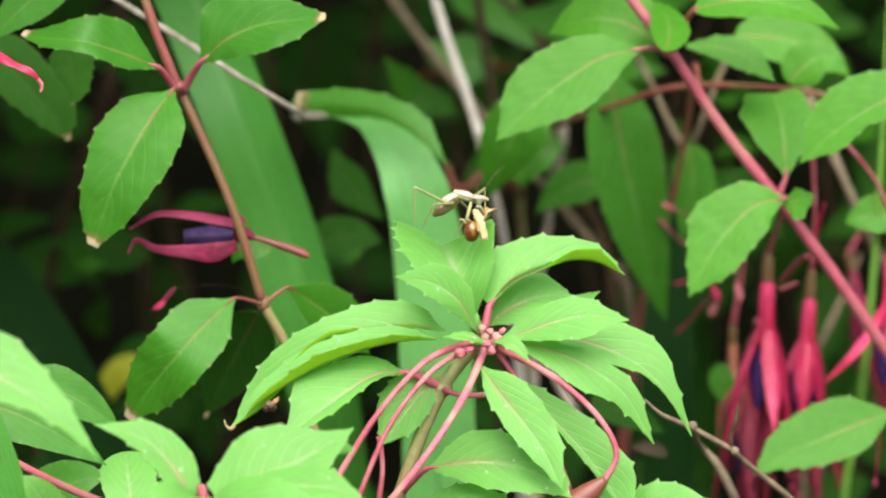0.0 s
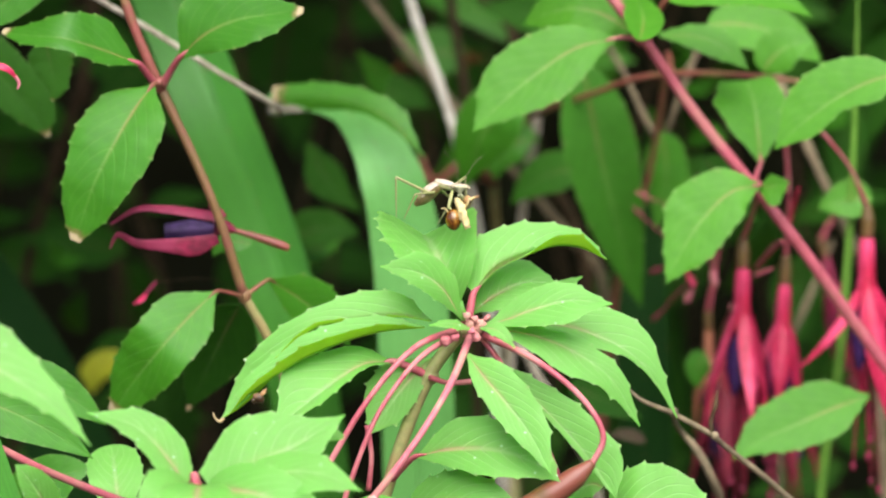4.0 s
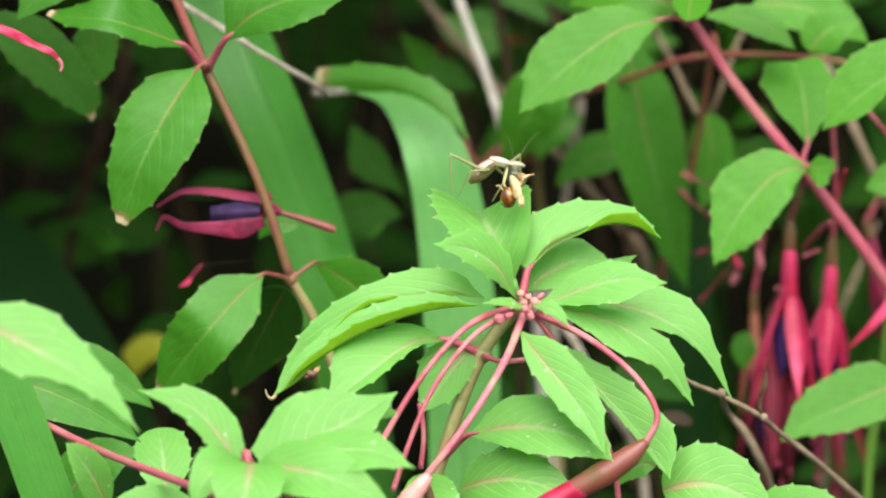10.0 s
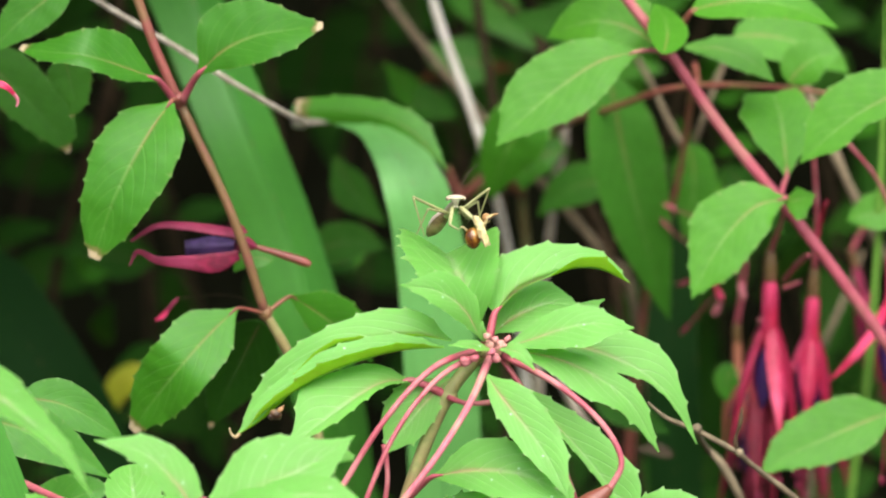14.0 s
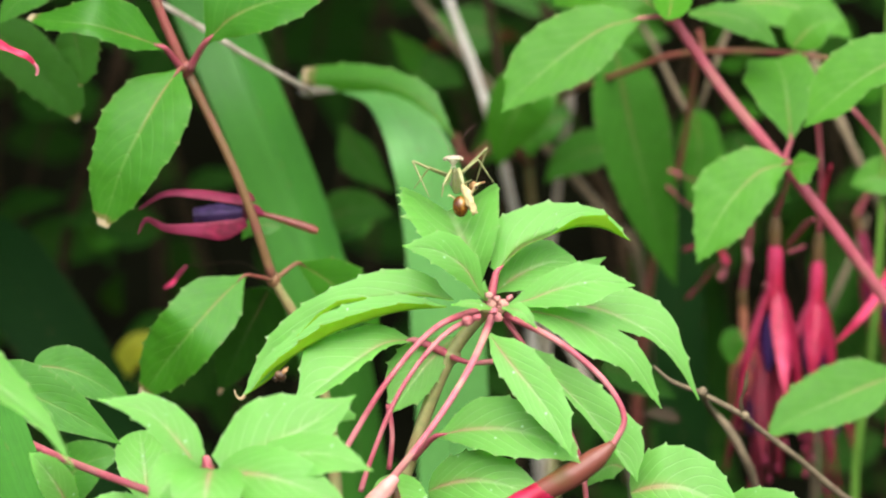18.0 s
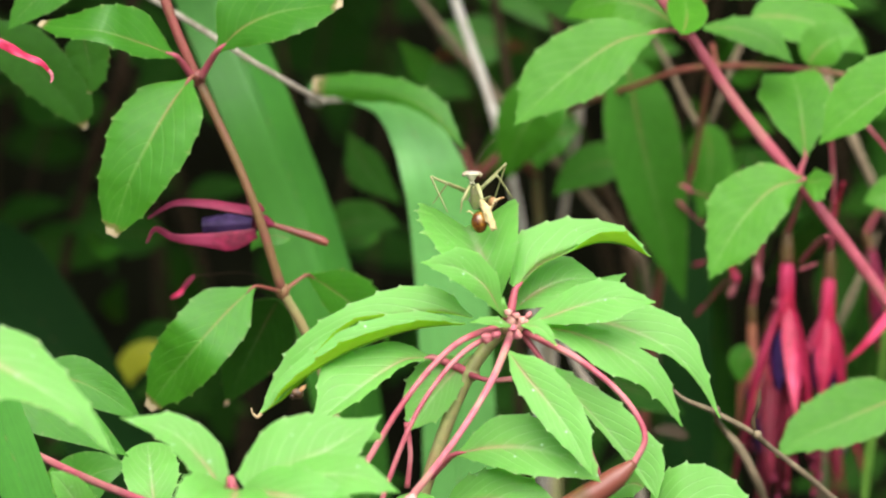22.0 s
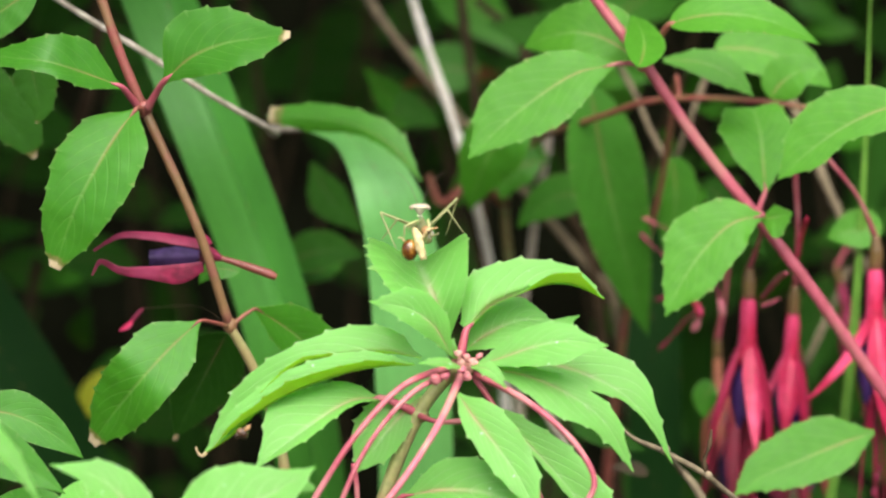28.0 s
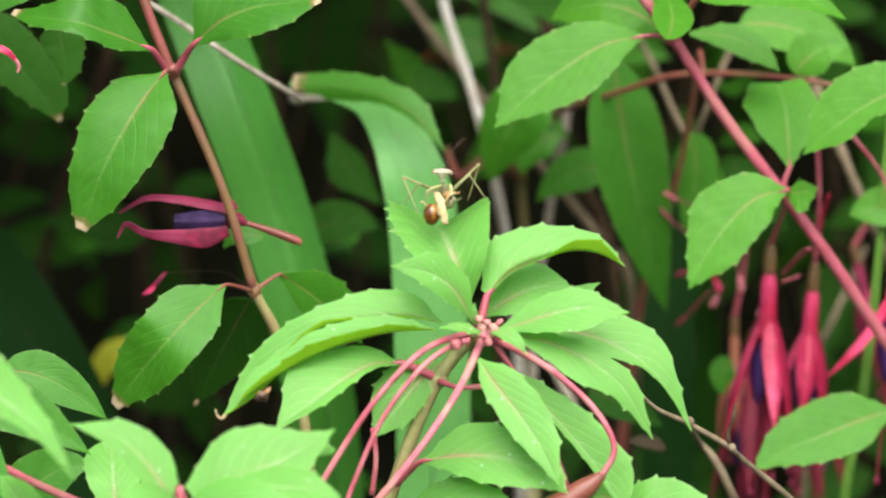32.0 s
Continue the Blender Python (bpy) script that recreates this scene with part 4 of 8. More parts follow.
long_leaf(lb, [(-0.0403, 0.0850, 0.9266), (-0.0333, 0.0900, 0.9213), (-0.0254, 0.0950, 0.9141), (-0.0180, 0.1000, 0.9055)], [0.0008, 0.0067, 0.0074, 0.0003], [0.0008, 0.0050, 0.0057, 0.0003], (0.1, -0.97, 0.2), 10, 10, teeth=7, stem=(-0.0466, 0.0800, 0.9228), stem_mat=RED_STEM, r=0.00055, mat=GREEN, under=UNDER, tooth=0.0007)
leaf(lb, (-0.0493, 0.1050, 0.9166), (-0.0558, 0.1150, 0.9044), (-0.0652, 0.1250, 0.8832), 0.01976, (0.1, -1, 0.1), mat=DEEP, brown=0.00180, bite=.065, teeth=9)
leaf(lb, (-0.0999, 0.0850, 1.0145), (-0.1126, 0.0850, 1.0082), (-0.1228, 0.0850, 0.9955), 0.01396, (0, -1, 0.4), bite=.065, teeth=9)
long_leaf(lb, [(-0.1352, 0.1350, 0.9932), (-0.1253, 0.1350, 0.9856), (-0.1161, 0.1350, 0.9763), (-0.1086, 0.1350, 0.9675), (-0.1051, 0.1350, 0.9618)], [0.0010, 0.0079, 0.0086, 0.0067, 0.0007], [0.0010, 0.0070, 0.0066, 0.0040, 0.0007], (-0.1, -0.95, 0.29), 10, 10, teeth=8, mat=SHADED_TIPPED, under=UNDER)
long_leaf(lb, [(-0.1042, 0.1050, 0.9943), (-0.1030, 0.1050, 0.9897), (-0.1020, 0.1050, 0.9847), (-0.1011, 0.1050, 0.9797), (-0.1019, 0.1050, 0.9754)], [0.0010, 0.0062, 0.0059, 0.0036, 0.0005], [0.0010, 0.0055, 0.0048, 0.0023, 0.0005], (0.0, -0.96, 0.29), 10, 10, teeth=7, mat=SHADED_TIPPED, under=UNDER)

# ---- the branch with the hanging flowers ----
rb = thing("fuchsia_branch", grounded((0.1879, 0.1700, 0.8478)), "pinkish red fuchsia branch slanting down with broad leaves", "shrub branch", "fuchsia branches")
stalk("stem", [grounded((0.1879, 0.1700, 0.8478)), (0.1786, 0.1600, 0.8395), (0.1521, 0.1500, 0.8727), (0.1315, 0.1450, 0.9009), (0.1124, 0.1400, 0.9283), (0.0986, 0.1400, 0.9460), (0.0829, 0.1400, 0.9659), (0.0677, 0.1400, 0.9881), (0.0516, 0.1400, 1.0094), (0.0286, 0.1400, 1.0453)], [.004, .003, 0.00186, 0.00186, 0.00176, 0.00174, 0.00172, 0.00162, 0.00160, .0016], BRANCH_PINK, rb, "smooth pinkish red stem", knobby=0.06)
part("node", blob(bmesh.new(), (0.0673, 0.1400, 0.9884), (0.00255, 0.00210, 0.00225)), PINK_STEM, rb, "swollen red node")
part("node", blob(bmesh.new(), (0.0994, 0.1400, 0.9452), (0.00210, 0.00195, 0.00195)), PINK_STEM, rb, "swollen red node")
long_leaf(rb, [(0.0586, 0.1300, 0.9895), (0.0480, 0.1275, 0.9873), (0.0366, 0.1250, 0.9804), (0.0269, 0.1225, 0.9727), (0.0176, 0.1200, 0.9639)], [0.0010, 0.0080, 0.0108, 0.0066, 0.0002], [0.0008, 0.0076, 0.0115, 0.0095, 0.0002], (-0.1, -0.9, 0.42), 12, 8, teeth=9, stem=(0.0666, 0.1380, 0.9886), r=.0007, mat=LIT_GREEN, under=UNDER, tooth=0.0007)
leaf(rb, (0.0638, 0.1500, 0.9895), (0.0503, 0.1500, 1.0019), (0.0332, 0.1600, 0.9909), 0.02095, (0, -1, 0.5), bite=.065, teeth=9, mat=LIT_GREEN)
leaf(rb, (0.0649, 0.1120, 0.9907), (0.0694, 0.1280, 0.9967), (0.0636, 0.1480, 1.0017), 0.01177, (0.1, -0.8, 0.8), bite=.05, teeth=8, mat=LIT_GREEN)
leaf(rb, (0.0740, 0.1300, 1.0009), (0.0947, 0.1250, 1.0092), (0.1159, 0.1300, 0.9953), 0.01512, (0, -0.8, 0.8), stem=(0.0680, 0.1400, 0.9889), r=.001, bite=.065, teeth=9, mat=LIT_GREEN)
long_leaf(rb, [(0.0730, 0.1600, 0.9876), (0.0836, 0.1583, 0.9871), (0.0918, 0.1567, 0.9840), (0.0987, 0.1550, 0.9779)], [0.0009, 0.0042, 0.0042, 0.0003], [0.0009, 0.0044, 0.0046, 0.0004], (0.0, -0.8, 0.6), 10, 10, teeth=6, mat=LIT_GREEN, under=UNDER, tooth=0.0007)
leaf(rb, (0.0891, 0.2000, 0.9865), (0.1094, 0.2000, 0.9885), (0.1235, 0.2000, 0.9749), 0.01744, (0, -1, 0.6), bite=.03, mat=LIT_GREEN)
leaf(rb, (0.1046, 0.1800, 0.9744), (0.1099, 0.1800, 0.9838), (0.1199, 0.1800, 0.9830), 0.01395, (0, -1, 0.6), bite=.065, teeth=9, mat=LIT_GREEN)
long_leaf(rb, [(0.1020, 0.1480, 0.9511), (0.1017, 0.1553, 0.9590), (0.1011, 0.1627, 0.9665), (0.0993, 0.1700, 0.9727)], [0.0009, 0.0084, 0.0124, 0.0088], [0.0008, 0.0066, 0.0093, 0.0073], (0.1, -0.89, 0.45), 14, 14, teeth=7, stem=(0.0997, 0.1400, 0.9460), stem_mat=BRANCH_PINK, mat=LIT_GREEN, under=UNDER, tooth=0.0007)
long_leaf(rb, [(0.1423, 0.1200, 0.9805), (0.1319, 0.1200, 0.9777), (0.1222, 0.1200, 0.9728), (0.1129, 0.1200, 0.9661), (0.1042, 0.1200, 0.9583)], [0.0010, 0.0067, 0.0043, 0.0054, 0.0002], [0.0008, 0.0082, 0.0112, 0.0088, 0.0002], (-0.1, -0.89, 0.45), 16, 8, teeth=8, mat=LIT_GREEN, under=UNDER, tooth=0.0007)
long_leaf(rb, [(0.1007, 0.1300, 0.9469), (0.0921, 0.1275, 0.9449), (0.0839, 0.1250, 0.9374), (0.0777, 0.1225, 0.9287), (0.0731, 0.1200, 0.9195)], [0.0009, 0.0077, 0.0091, 0.0077, 0.0002], [0.0008, 0.0082, 0.0118, 0.0059, 0.0002], (-0.19, -0.92, 0.34), 12, 8, teeth=8, stem=(0.0991, 0.1400, 0.9455), stem_mat=BRANCH_PINK, mat=LIT_GREEN, under=UNDER, tooth=0.0007)
long_leaf(rb, [(0.1006, 0.1320, 0.9456), (0.1045, 0.1300, 0.9465), (0.1089, 0.1280, 0.9480)], [0.0008, 0.0033, 0.0003], [0.0011, 0.0064, 0.0006], (0.0, -0.89, 0.45), 10, 10, teeth=4, mat=LIT_GREEN, under=UNDER, tooth=0.0007)
long_leaf(rb, [(0.1341, 0.1500, 0.8816), (0.1236, 0.1475, 0.8782), (0.1119, 0.1450, 0.8736), (0.1019, 0.1425, 0.8698), (0.0935, 0.1400, 0.8646)], [0.0009, 0.0077, 0.0077, 0.0047, 0.0002], [0.0008, 0.0090, 0.0099, 0.0069, 0.0002], (-0.1, -0.91, 0.4), 12, 10, teeth=8, mat=LIT_GREEN, under=UNDER, tooth=0.0007)
leaf(rb, (0.1389, 0.2000, 0.9338), (0.1303, 0.2000, 0.9338), (0.1227, 0.2000, 0.9307), 0.01246, (0, -1, 0.4), bite=.065, teeth=9, mat=LIT_GREEN)

# ---- hanging flowers ----
flower((0.1026, 0.1600, 0.9422), (0.0993, 0.1900, 0.9140), 0.05628, "bright red and violet fuchsia flower hanging from a stalk", (-0.01, 0), depth_turn=0.10,
       sepals=(((0.03, -0.17, 0.54), (-0.05, -0.13, 0.96), 0.25), ((-0.12, -0.06, 0.42), (-0.29, -0.04, 0.80), 0.13), ((0.12, -0.03, 0.46), (0.07, -0.02, 0.80), 0.16), ((0.03, 0.17, 0.5), (0.03, 0.2, 0.88), 0.14)))
flower((0.1128, 0.2050, 0.9555), (0.1139, 0.2200, 0.9047), 0.05150, "red fuchsia flower hanging behind another", (-0.05, 0), depth_turn=0.25,
       sepals=(((0.00, -0.16, 0.48), (-0.10, -0.10, 0.80), 0.22), ((0.09, -0.09, 0.42), (0.15, -0.07, 0.92), 0.15), ((-0.13, 0.0, 0.42), (-0.17, 0.02, 0.72), 0.14), ((0.03, 0.17, 0.5), (0.02, 0.2, 0.85), 0.14)))
flower((0.1191, 0.1650, 0.9604), (0.1357, 0.1800, 0.9243), 0.05836, "red fuchsia flower with an open violet corolla", (0.0, 0), depth_turn=0.1,
       sepals=(((0.05, -0.17, 0.5), (0.10, -0.14, 0.92), 0.15), ((-0.14, -0.06, 0.44), (-0.34, -0.05, 0.66), 0.10), ((0.16, -0.03, 0.44), (0.33, -0.02, 0.7), 0.12), ((0.0, 0.17, 0.5), (0.0, 0.2, 0.9), 0.14)))
flower((0.0994, 0.2500, 0.8934), (0.0986, 0.2700, 0.8759), 0.05000, "red fuchsia flower hidden behind others, shade in its colour", (-0.03, 0), hue=SHADED_RED, depth_turn=0.5)
flower((0.1161, 0.2900, 0.8872), (0.1209, 0.3100, 0.8657), 0.04600, "red fuchsia flower deep in the shade, darkened in colour", (0.04, 0), hue=SHADED_RED, depth_turn=0.2)
flower((0.0962, 0.2600, 0.9240), (0.0932, 0.2700, 0.8831), 0.03488, "older brownish red fuchsia flower in the shade", (0.03, 0), hue=FADED, depth_turn=0.9)
flower((0.1364, 0.3200, 0.9121), (0.1336, 0.3200, 0.8992), 0.03483, "dull violet fuchsia flower deep in the shade", (0.25, 0), hue=WILTED, depth_turn=0.5)

# ---- faded flower buds in the shade ----
fb = thing("flower_stalk", (0.0871, 0.2200, 0.9381), "thin red stalk with small faded pink buds", "flower stalk")
stalk("stem", [(0.0992, 0.1420, 0.9446), (0.0923, 0.1900, 0.9369), (0.0871, 0.2200, 0.9381), (0.0897, 0.2350, 0.9203), (0.0834, 0.2400, 0.9108), (0.0875, 0.2400, 0.9020)], [.0006, .0006, .0006, .0006, .0005, .0004], DARK_TWIG, fb)
for a, b, r, m in (((0.0866, 0.2360, 0.9228), (0.0689, 0.2380, 0.9315), 5, PINK_STEM), ((0.0834, 0.2400, 0.9108), (0.0685, 0.2450, 0.9257), 4, WILTED), ((0.0857, 0.2400, 0.9100), (0.0735, 0.2450, 0.9052), 5, WILTED), ((0.0875, 0.2400, 0.9020), (0.0846, 0.2420, 0.8961), 9, PALE_STALK), ((0.0875, 0.2400, 0.9038), (0.0743, 0.2450, 0.8899), 4, WILTED), ((0.0834, 0.2400, 0.9091), (0.0872, 0.2380, 0.9014), 8, MAGENTA), ((0.0897, 0.2350, 0.9186), (0.0935, 0.2320, 0.9023), 8, PALE_STALK)):
    a, b = Vector(a), Vector(b)
    c = b + (a - b).normalized() * min(0.0055, (a - b).length * 0.7)
    st = stalk("pedicel", [a, a.lerp(c, 0.5) + Vector((0, 0, 0.001)), c], [0.0003, 0.00025, 0.0003], WILTED, fb, seg=6)
    stalk("bud", [c, c.lerp(b, 0.4), c.lerp(b, 0.8), b], [r * 0.3 / 5600, r * 0.7 / 5600, r * 0.7 / 5600, r * 0.3 / 5600], m, st, seg=8)
st = stalk("spike", [(0.1084, 0.1500, 0.9275), (0.1069, 0.1650, 0.9237), (0.1027, 0.1800, 0.9158)], [.0007, .0009, .0007], PINK_STEM, fb, "bright pink bent stalk")
stalk("spike", [(0.1084, 0.1900, 0.9140), (0.1057, 0.1900, 0.9129), (0.1030, 0.1900, 0.9119)], [.0003, .0004, .0005], PINK_STEM, fb)
stalk("spike", [(0.1167, 0.2000, 0.9369), (0.1151, 0.2050, 0.9294), (0.1141, 0.2100, 0.9221)], [.0003, .0006, .0008], MAGENTA, fb)

# ---- central shoot ----
cs = thing("fuchsia_shoot", grounded((-0.0202, 0.0000, 0.8800)), "upright fuchsia shoot with a whorl of bright green leaves", "shrub shoot", "fuchsia shoots")
stalk("stem", [grounded((-0.0202, 0.0000, 0.8800)), (-0.0219, 0.0000, 0.8260), (-0.0074, 0.0000, 0.8830), (0.0036, 0.0000, 0.9118), (0.0092, 0.0000, 0.9198), (0.0150, 0.0000, 0.9262)], [.003, .0025, 0.00180, 0.00195, 0.00180, 0.00195], OLIVE_STEM, cs, knobby=0.08)
part("node", blob(bmesh.new(), (0.0042, 0.0000, 0.9121), (0.00255, 0.00225, 0.00225)), OLIVE_STEM, cs, "swollen olive node")
for q, k, m in (((0.0135, -0.0040, 0.9259), 11, PINK_STEM), ((0.0159, -0.0060, 0.9268), 9, HUB_BUD), ((0.0150, -0.0050, 0.9285), 8, HUB_BUD), ((0.0171, -0.0070, 0.9257), 8, HUB_BUD), ((0.0144, -0.0070, 0.9248), 9, HUB_BUD), ((0.0138, -0.0080, 0.9283), 6, HUB_BUD), ((0.0163, -0.0080, 0.9286), 6, PALE_STALK), ((0.0126, -0.0060, 0.9250), 8, OLIVE_STEM), ((0.0155, -0.0100, 0.9259), 6, HUB_BUD), ((0.0149, -0.0100, 0.9274), 7, PALE_STALK), ((0.0175, -0.0060, 0.9274), 5, HUB_BUD)):
    bm = blob(bmesh.new(), q, (k / 5800, k / 7500, k / 5600), None, 12, 10)
    for v in bm.verts:
        v.co += Vector((noise.noise(v.co * 1500), noise.noise(v.co * 1500 + Vector((4, 0, 0))), noise.noise(v.co * 1500 + Vector((0, 4, 0))))) * 0.0004
    part("node", bm, m, cs, "pinkish knobbly shoot tip")
for q, k, m in (((0.0086, -0.0180, 0.9245), 10, PINK_STEM), ((0.0110, -0.0200, 0.9257), 7, PINK_STEM), ((0.0181, -0.0100, 0.9277), 7, HUB_BUD), ((0.0196, -0.0080, 0.9289), 6, PALE_STALK), ((0.0143, -0.0120, 0.9303), 7, HUB_BUD), ((0.0165, -0.0150, 0.9249), 8, PALE_STALK), ((0.0131, -0.0140, 0.9264), 7, OLIVE_STEM), ((0.0155, -0.0160, 0.9266), 7, PALE_STALK)):
    bm = blob(bmesh.new(), q, (k / 6000, k / 7500, k / 7000), None, 14, 10)
    for v in bm.verts:
        v.co += Vector((noise.noise(v.co * 900), noise.noise(v.co * 1300 + Vector((4, 0, 0))), noise.noise(v.co * 1300 + Vector((0, 4, 0))))) * 0.0006
    part("node", bm, m, cs, "swollen pinkish stalk base")
stalk("withered_tip", [(-0.0505, -0.0130, 0.9040), (-0.0517, -0.0135, 0.9032), (-0.0529, -0.0135, 0.9042), (-0.0533, -0.0130, 0.9055)], [0.0005, 0.00045, 0.00025, 0.00015], DRY_TIP, cs, "pale curled withered leaf tip")
top_leaf = leaf(cs, (0.0119, -0.0030, 0.9300), (0.0052, -0.0100, 0.9516), (0.0032, 0.0220, 0.9470), 0.02911, (0.12, -1, 0.6), mat=FRESH, fold=.62, shape=spoon, bite=0.09, teeth=11, halves=(1.16, 1.03))
long_leaf(cs, [(0.0125, -0.0120, 0.9297), (0.0077, -0.0147, 0.9380), (0.0012, -0.0173, 0.9427), (-0.0084, -0.0200, 0.9449)], [0.0003, 0.0036, 0.0038, 0.0002], [0.0003, 0.0045, 0.0054, 0.0001], (0.1, -0.87, 0.48), 12, 16, teeth=5)
long_leaf(cs, [(0.0163, -0.0040, 0.9351), (0.0226, -0.0024, 0.9411), (0.0302, -0.0008, 0.9444), (0.0377, 0.0008, 0.9466), (0.0445, 0.0024, 0.9459), (0.0519, 0.0040, 0.9424)], [0.0025, 0.0099, 0.0099, 0.0069, 0.0046, 0.0002], [0.0005, 0.0000, 0.0003, 0.0029, 0.0033, 0.0002], (-0.1, -0.84, 0.54), 8, [80, 85, 95, 125, 130, 110], teeth=7, stem=(0.0147, -0.0060, 0.9286), stem_mat=PINK_STEM, r=.0011)
long_leaf(cs, [(0.0160, 0.0030, 0.9289), (0.0223, 0.0047, 0.9330), (0.0303, 0.0063, 0.9360), (0.0394, 0.0080, 0.9353)], [0.0006, 0.0075, 0.0070, 0.0002], [0.0007, 0.0051, 0.0043, 0.0002], (0.0, -0.79, 0.61), 10, 10, teeth=5)
long_leaf(cs, [(0.0303, 0.0060, 0.9328), (0.0387, 0.0090, 0.9350), (0.0456, 0.0120, 0.9367)], [0.0003, 0.0010, 0.0002], [0.0004, 0.0038, 0.0002], (0.0, -0.79, 0.61), 10, 10, teeth=3)
long_leaf(cs, [(0.0191, -0.0090, 0.9270), (0.0248, -0.0097, 0.9286), (0.0322, -0.0105, 0.9314), (0.0412, -0.0112, 0.9337), (0.0528, -0.0120, 0.9327)], [0.0005, 0.0031, 0.0055, 0.0048, 0.0002], [0.0006, 0.0023, 0.0053, 0.0069, 0.0002], (0.0, -0.79, 0.61), 14, 10, teeth=6)
long_leaf(cs, [(0.0235, 0.0000, 0.9254), (0.0385, -0.0006, 0.9256), (0.0490, -0.0012, 0.9224), (0.0573, -0.0018, 0.9178), (0.0635, -0.0024, 0.9116), (0.0700, -0.0030, 0.9004)], [0.0006, 0.0073, 0.0088, 0.0082, 0.0034, 0.0002], [0.0008, 0.0045, 0.0040, 0.0014, 0.0007, 0.0002], (0.0, -0.79, 0.61), 10, 14, teeth=8)
long_leaf(cs, [(0.0207, -0.0070, 0.9259), (0.0323, -0.0080, 0.9238), (0.0428, -0.0090, 0.9194), (0.0518, -0.0100, 0.9127), (0.0597, -0.0110, 0.8996)], [0.0005, 0.0027, 0.0036, 0.0038, 0.0002], [0.0006, 0.0047, 0.0072, 0.0039, 0.0002], (0.0, -0.79, 0.61), 10, 12, teeth=7)
long_leaf(cs, [(0.0143, -0.0160, 0.9205), (0.0180, -0.0205, 0.9156), (0.0246, -0.0250, 0.9081), (0.0305, -0.0295, 0.9006), (0.0356, -0.0340, 0.8909)], [0.0006, 0.0057, 0.0069, 0.0051, 0.0001], [0.0006, 0.0032, 0.0047, 0.0037, 0.0002], (-0.1, -0.87, 0.48), 14, 16, teeth=6)
long_leaf(cs, [(0.0174, -0.0040, 0.9171), (0.0264, -0.0068, 0.9114), (0.0346, -0.0096, 0.9040), (0.0420, -0.0124, 0.8963), (0.0487, -0.0152, 0.8877), (0.0531, -0.0180, 0.8811)], [0.0005, 0.0033, 0.0063, 0.0080, 0.0075, 0.0002], [0.0004, 0.0010, 0.0012, 0.0014, 0.0011, 0.0002], (-0.2, -0.84, 0.5), 10, 35, teeth=7)
long_leaf(cs, [(0.0048, -0.0060, 0.9280), (-0.0036, -0.0069, 0.9294), (-0.0141, -0.0077, 0.9287), (-0.0257, -0.0086, 0.9272), (-0.0326, -0.0094, 0.9213), (-0.0380, -0.0103, 0.9139), (-0.0452, -0.0111, 0.9072), (-0.0514, -0.0120, 0.9035)], [0.0002, 0.0006, 0.0009, 0.0013, 0.0021, 0.0016, 0.0007, 0.0002], [0.0005, 0.0070, 0.0082, 0.0053, 0.0069, 0.0084, 0.0056, 0.0002], (-0.05, -0.79, 0.61), [100, 110, 120, 125, 125, 125, 120, 110], 10, teeth=10)
long_leaf(cs, [(0.0030, -0.0090, 0.9267), (-0.0066, -0.0100, 0.9262), (-0.0155, -0.0110, 0.9244), (-0.0275, -0.0120, 0.9200), (-0.0364, -0.0130, 0.9152), (-0.0439, -0.0140, 0.9102), (-0.0486, -0.0150, 0.9059)], [0.0004, 0.0024, 0.0029, 0.0037, 0.0026, 0.0017, 0.0002], [0.0005, 0.0041, 0.0055, 0.0061, 0.0052, 0.0030, 0.0002], (-0.05, -0.86, 0.51), [110, 122, 125, 128, 128, 125, 110], 10, teeth=8)
long_leaf(cs, [(-0.0059, -0.0020, 0.9167), (-0.0129, -0.0065, 0.9167), (-0.0200, -0.0110, 0.9134), (-0.0267, -0.0155, 0.9091), (-0.0378, -0.0200, 0.9012)], [0.0006, 0.0013, 0.0024, 0.0028, 0.0002], [0.0005, 0.0064, 0.0097, 0.0118, 0.0002], (-0.1, -0.8, 0.6), 25, 10, teeth=7, stem=(0.0042, 0.0000, 0.9121), stem_mat=PINK_STEM, r=.0011)
long_leaf(cs, [(0.0047, 0.0010, 0.9169), (-0.0014, -0.0005, 0.9110), (-0.0074, -0.0020, 0.9036), (-0.0124, -0.0035, 0.8972)], [0.0007, 0.0043, 0.0046, 0.0002], [0.0006, 0.0076, 0.0073, 0.0002], (0.0, -0.87, 0.49), 10, 10, teeth=6)
long_leaf(cs, [(0.0001, -0.0120, 0.8926), (0.0098, -0.0165, 0.8951), (0.0217, -0.0210, 0.8954), (0.0320, -0.0255, 0.8923), (0.0379, -0.0300, 0.8884)], [0.0005, 0.0083, 0.0085, 0.0051, 0.0001], [0.0006, 0.0052, 0.0080, 0.0049, 0.0002], (0.0, -0.84, 0.54), 10, 12, teeth=6, stem=(-0.0063, -0.0040, 0.8853), stem_mat=PINK_STEM, r=.0009)
long_leaf(cs, [(0.0152, -0.0160, 0.9272), (0.0101, -0.0180, 0.9290), (0.0042, -0.0200, 0.9290)], [0.0005, 0.0016, 0.0002], [0.0003, 0.0014, 0.0002], (0.0, -0.71, 0.71), 10, 10, teeth=2)
long_leaf(cs, [(0.0177, -0.0160, 0.9275), (0.0224, -0.0175, 0.9268), (0.0267, -0.0190, 0.9225)], [0.0003, 0.0021, 0.0002], [0.0004, 0.0018, 0.0002], (0.0, -0.8, 0.6), 10, 10, teeth=2)
leaf(cs, (0.0137, -0.0100, 0.9286), (0.0122, -0.0120, 0.9317), (0.0131, -0.0100, 0.9341), 0.00240, (0, -0.9, 0.5), mat=FRESH, teeth=4)
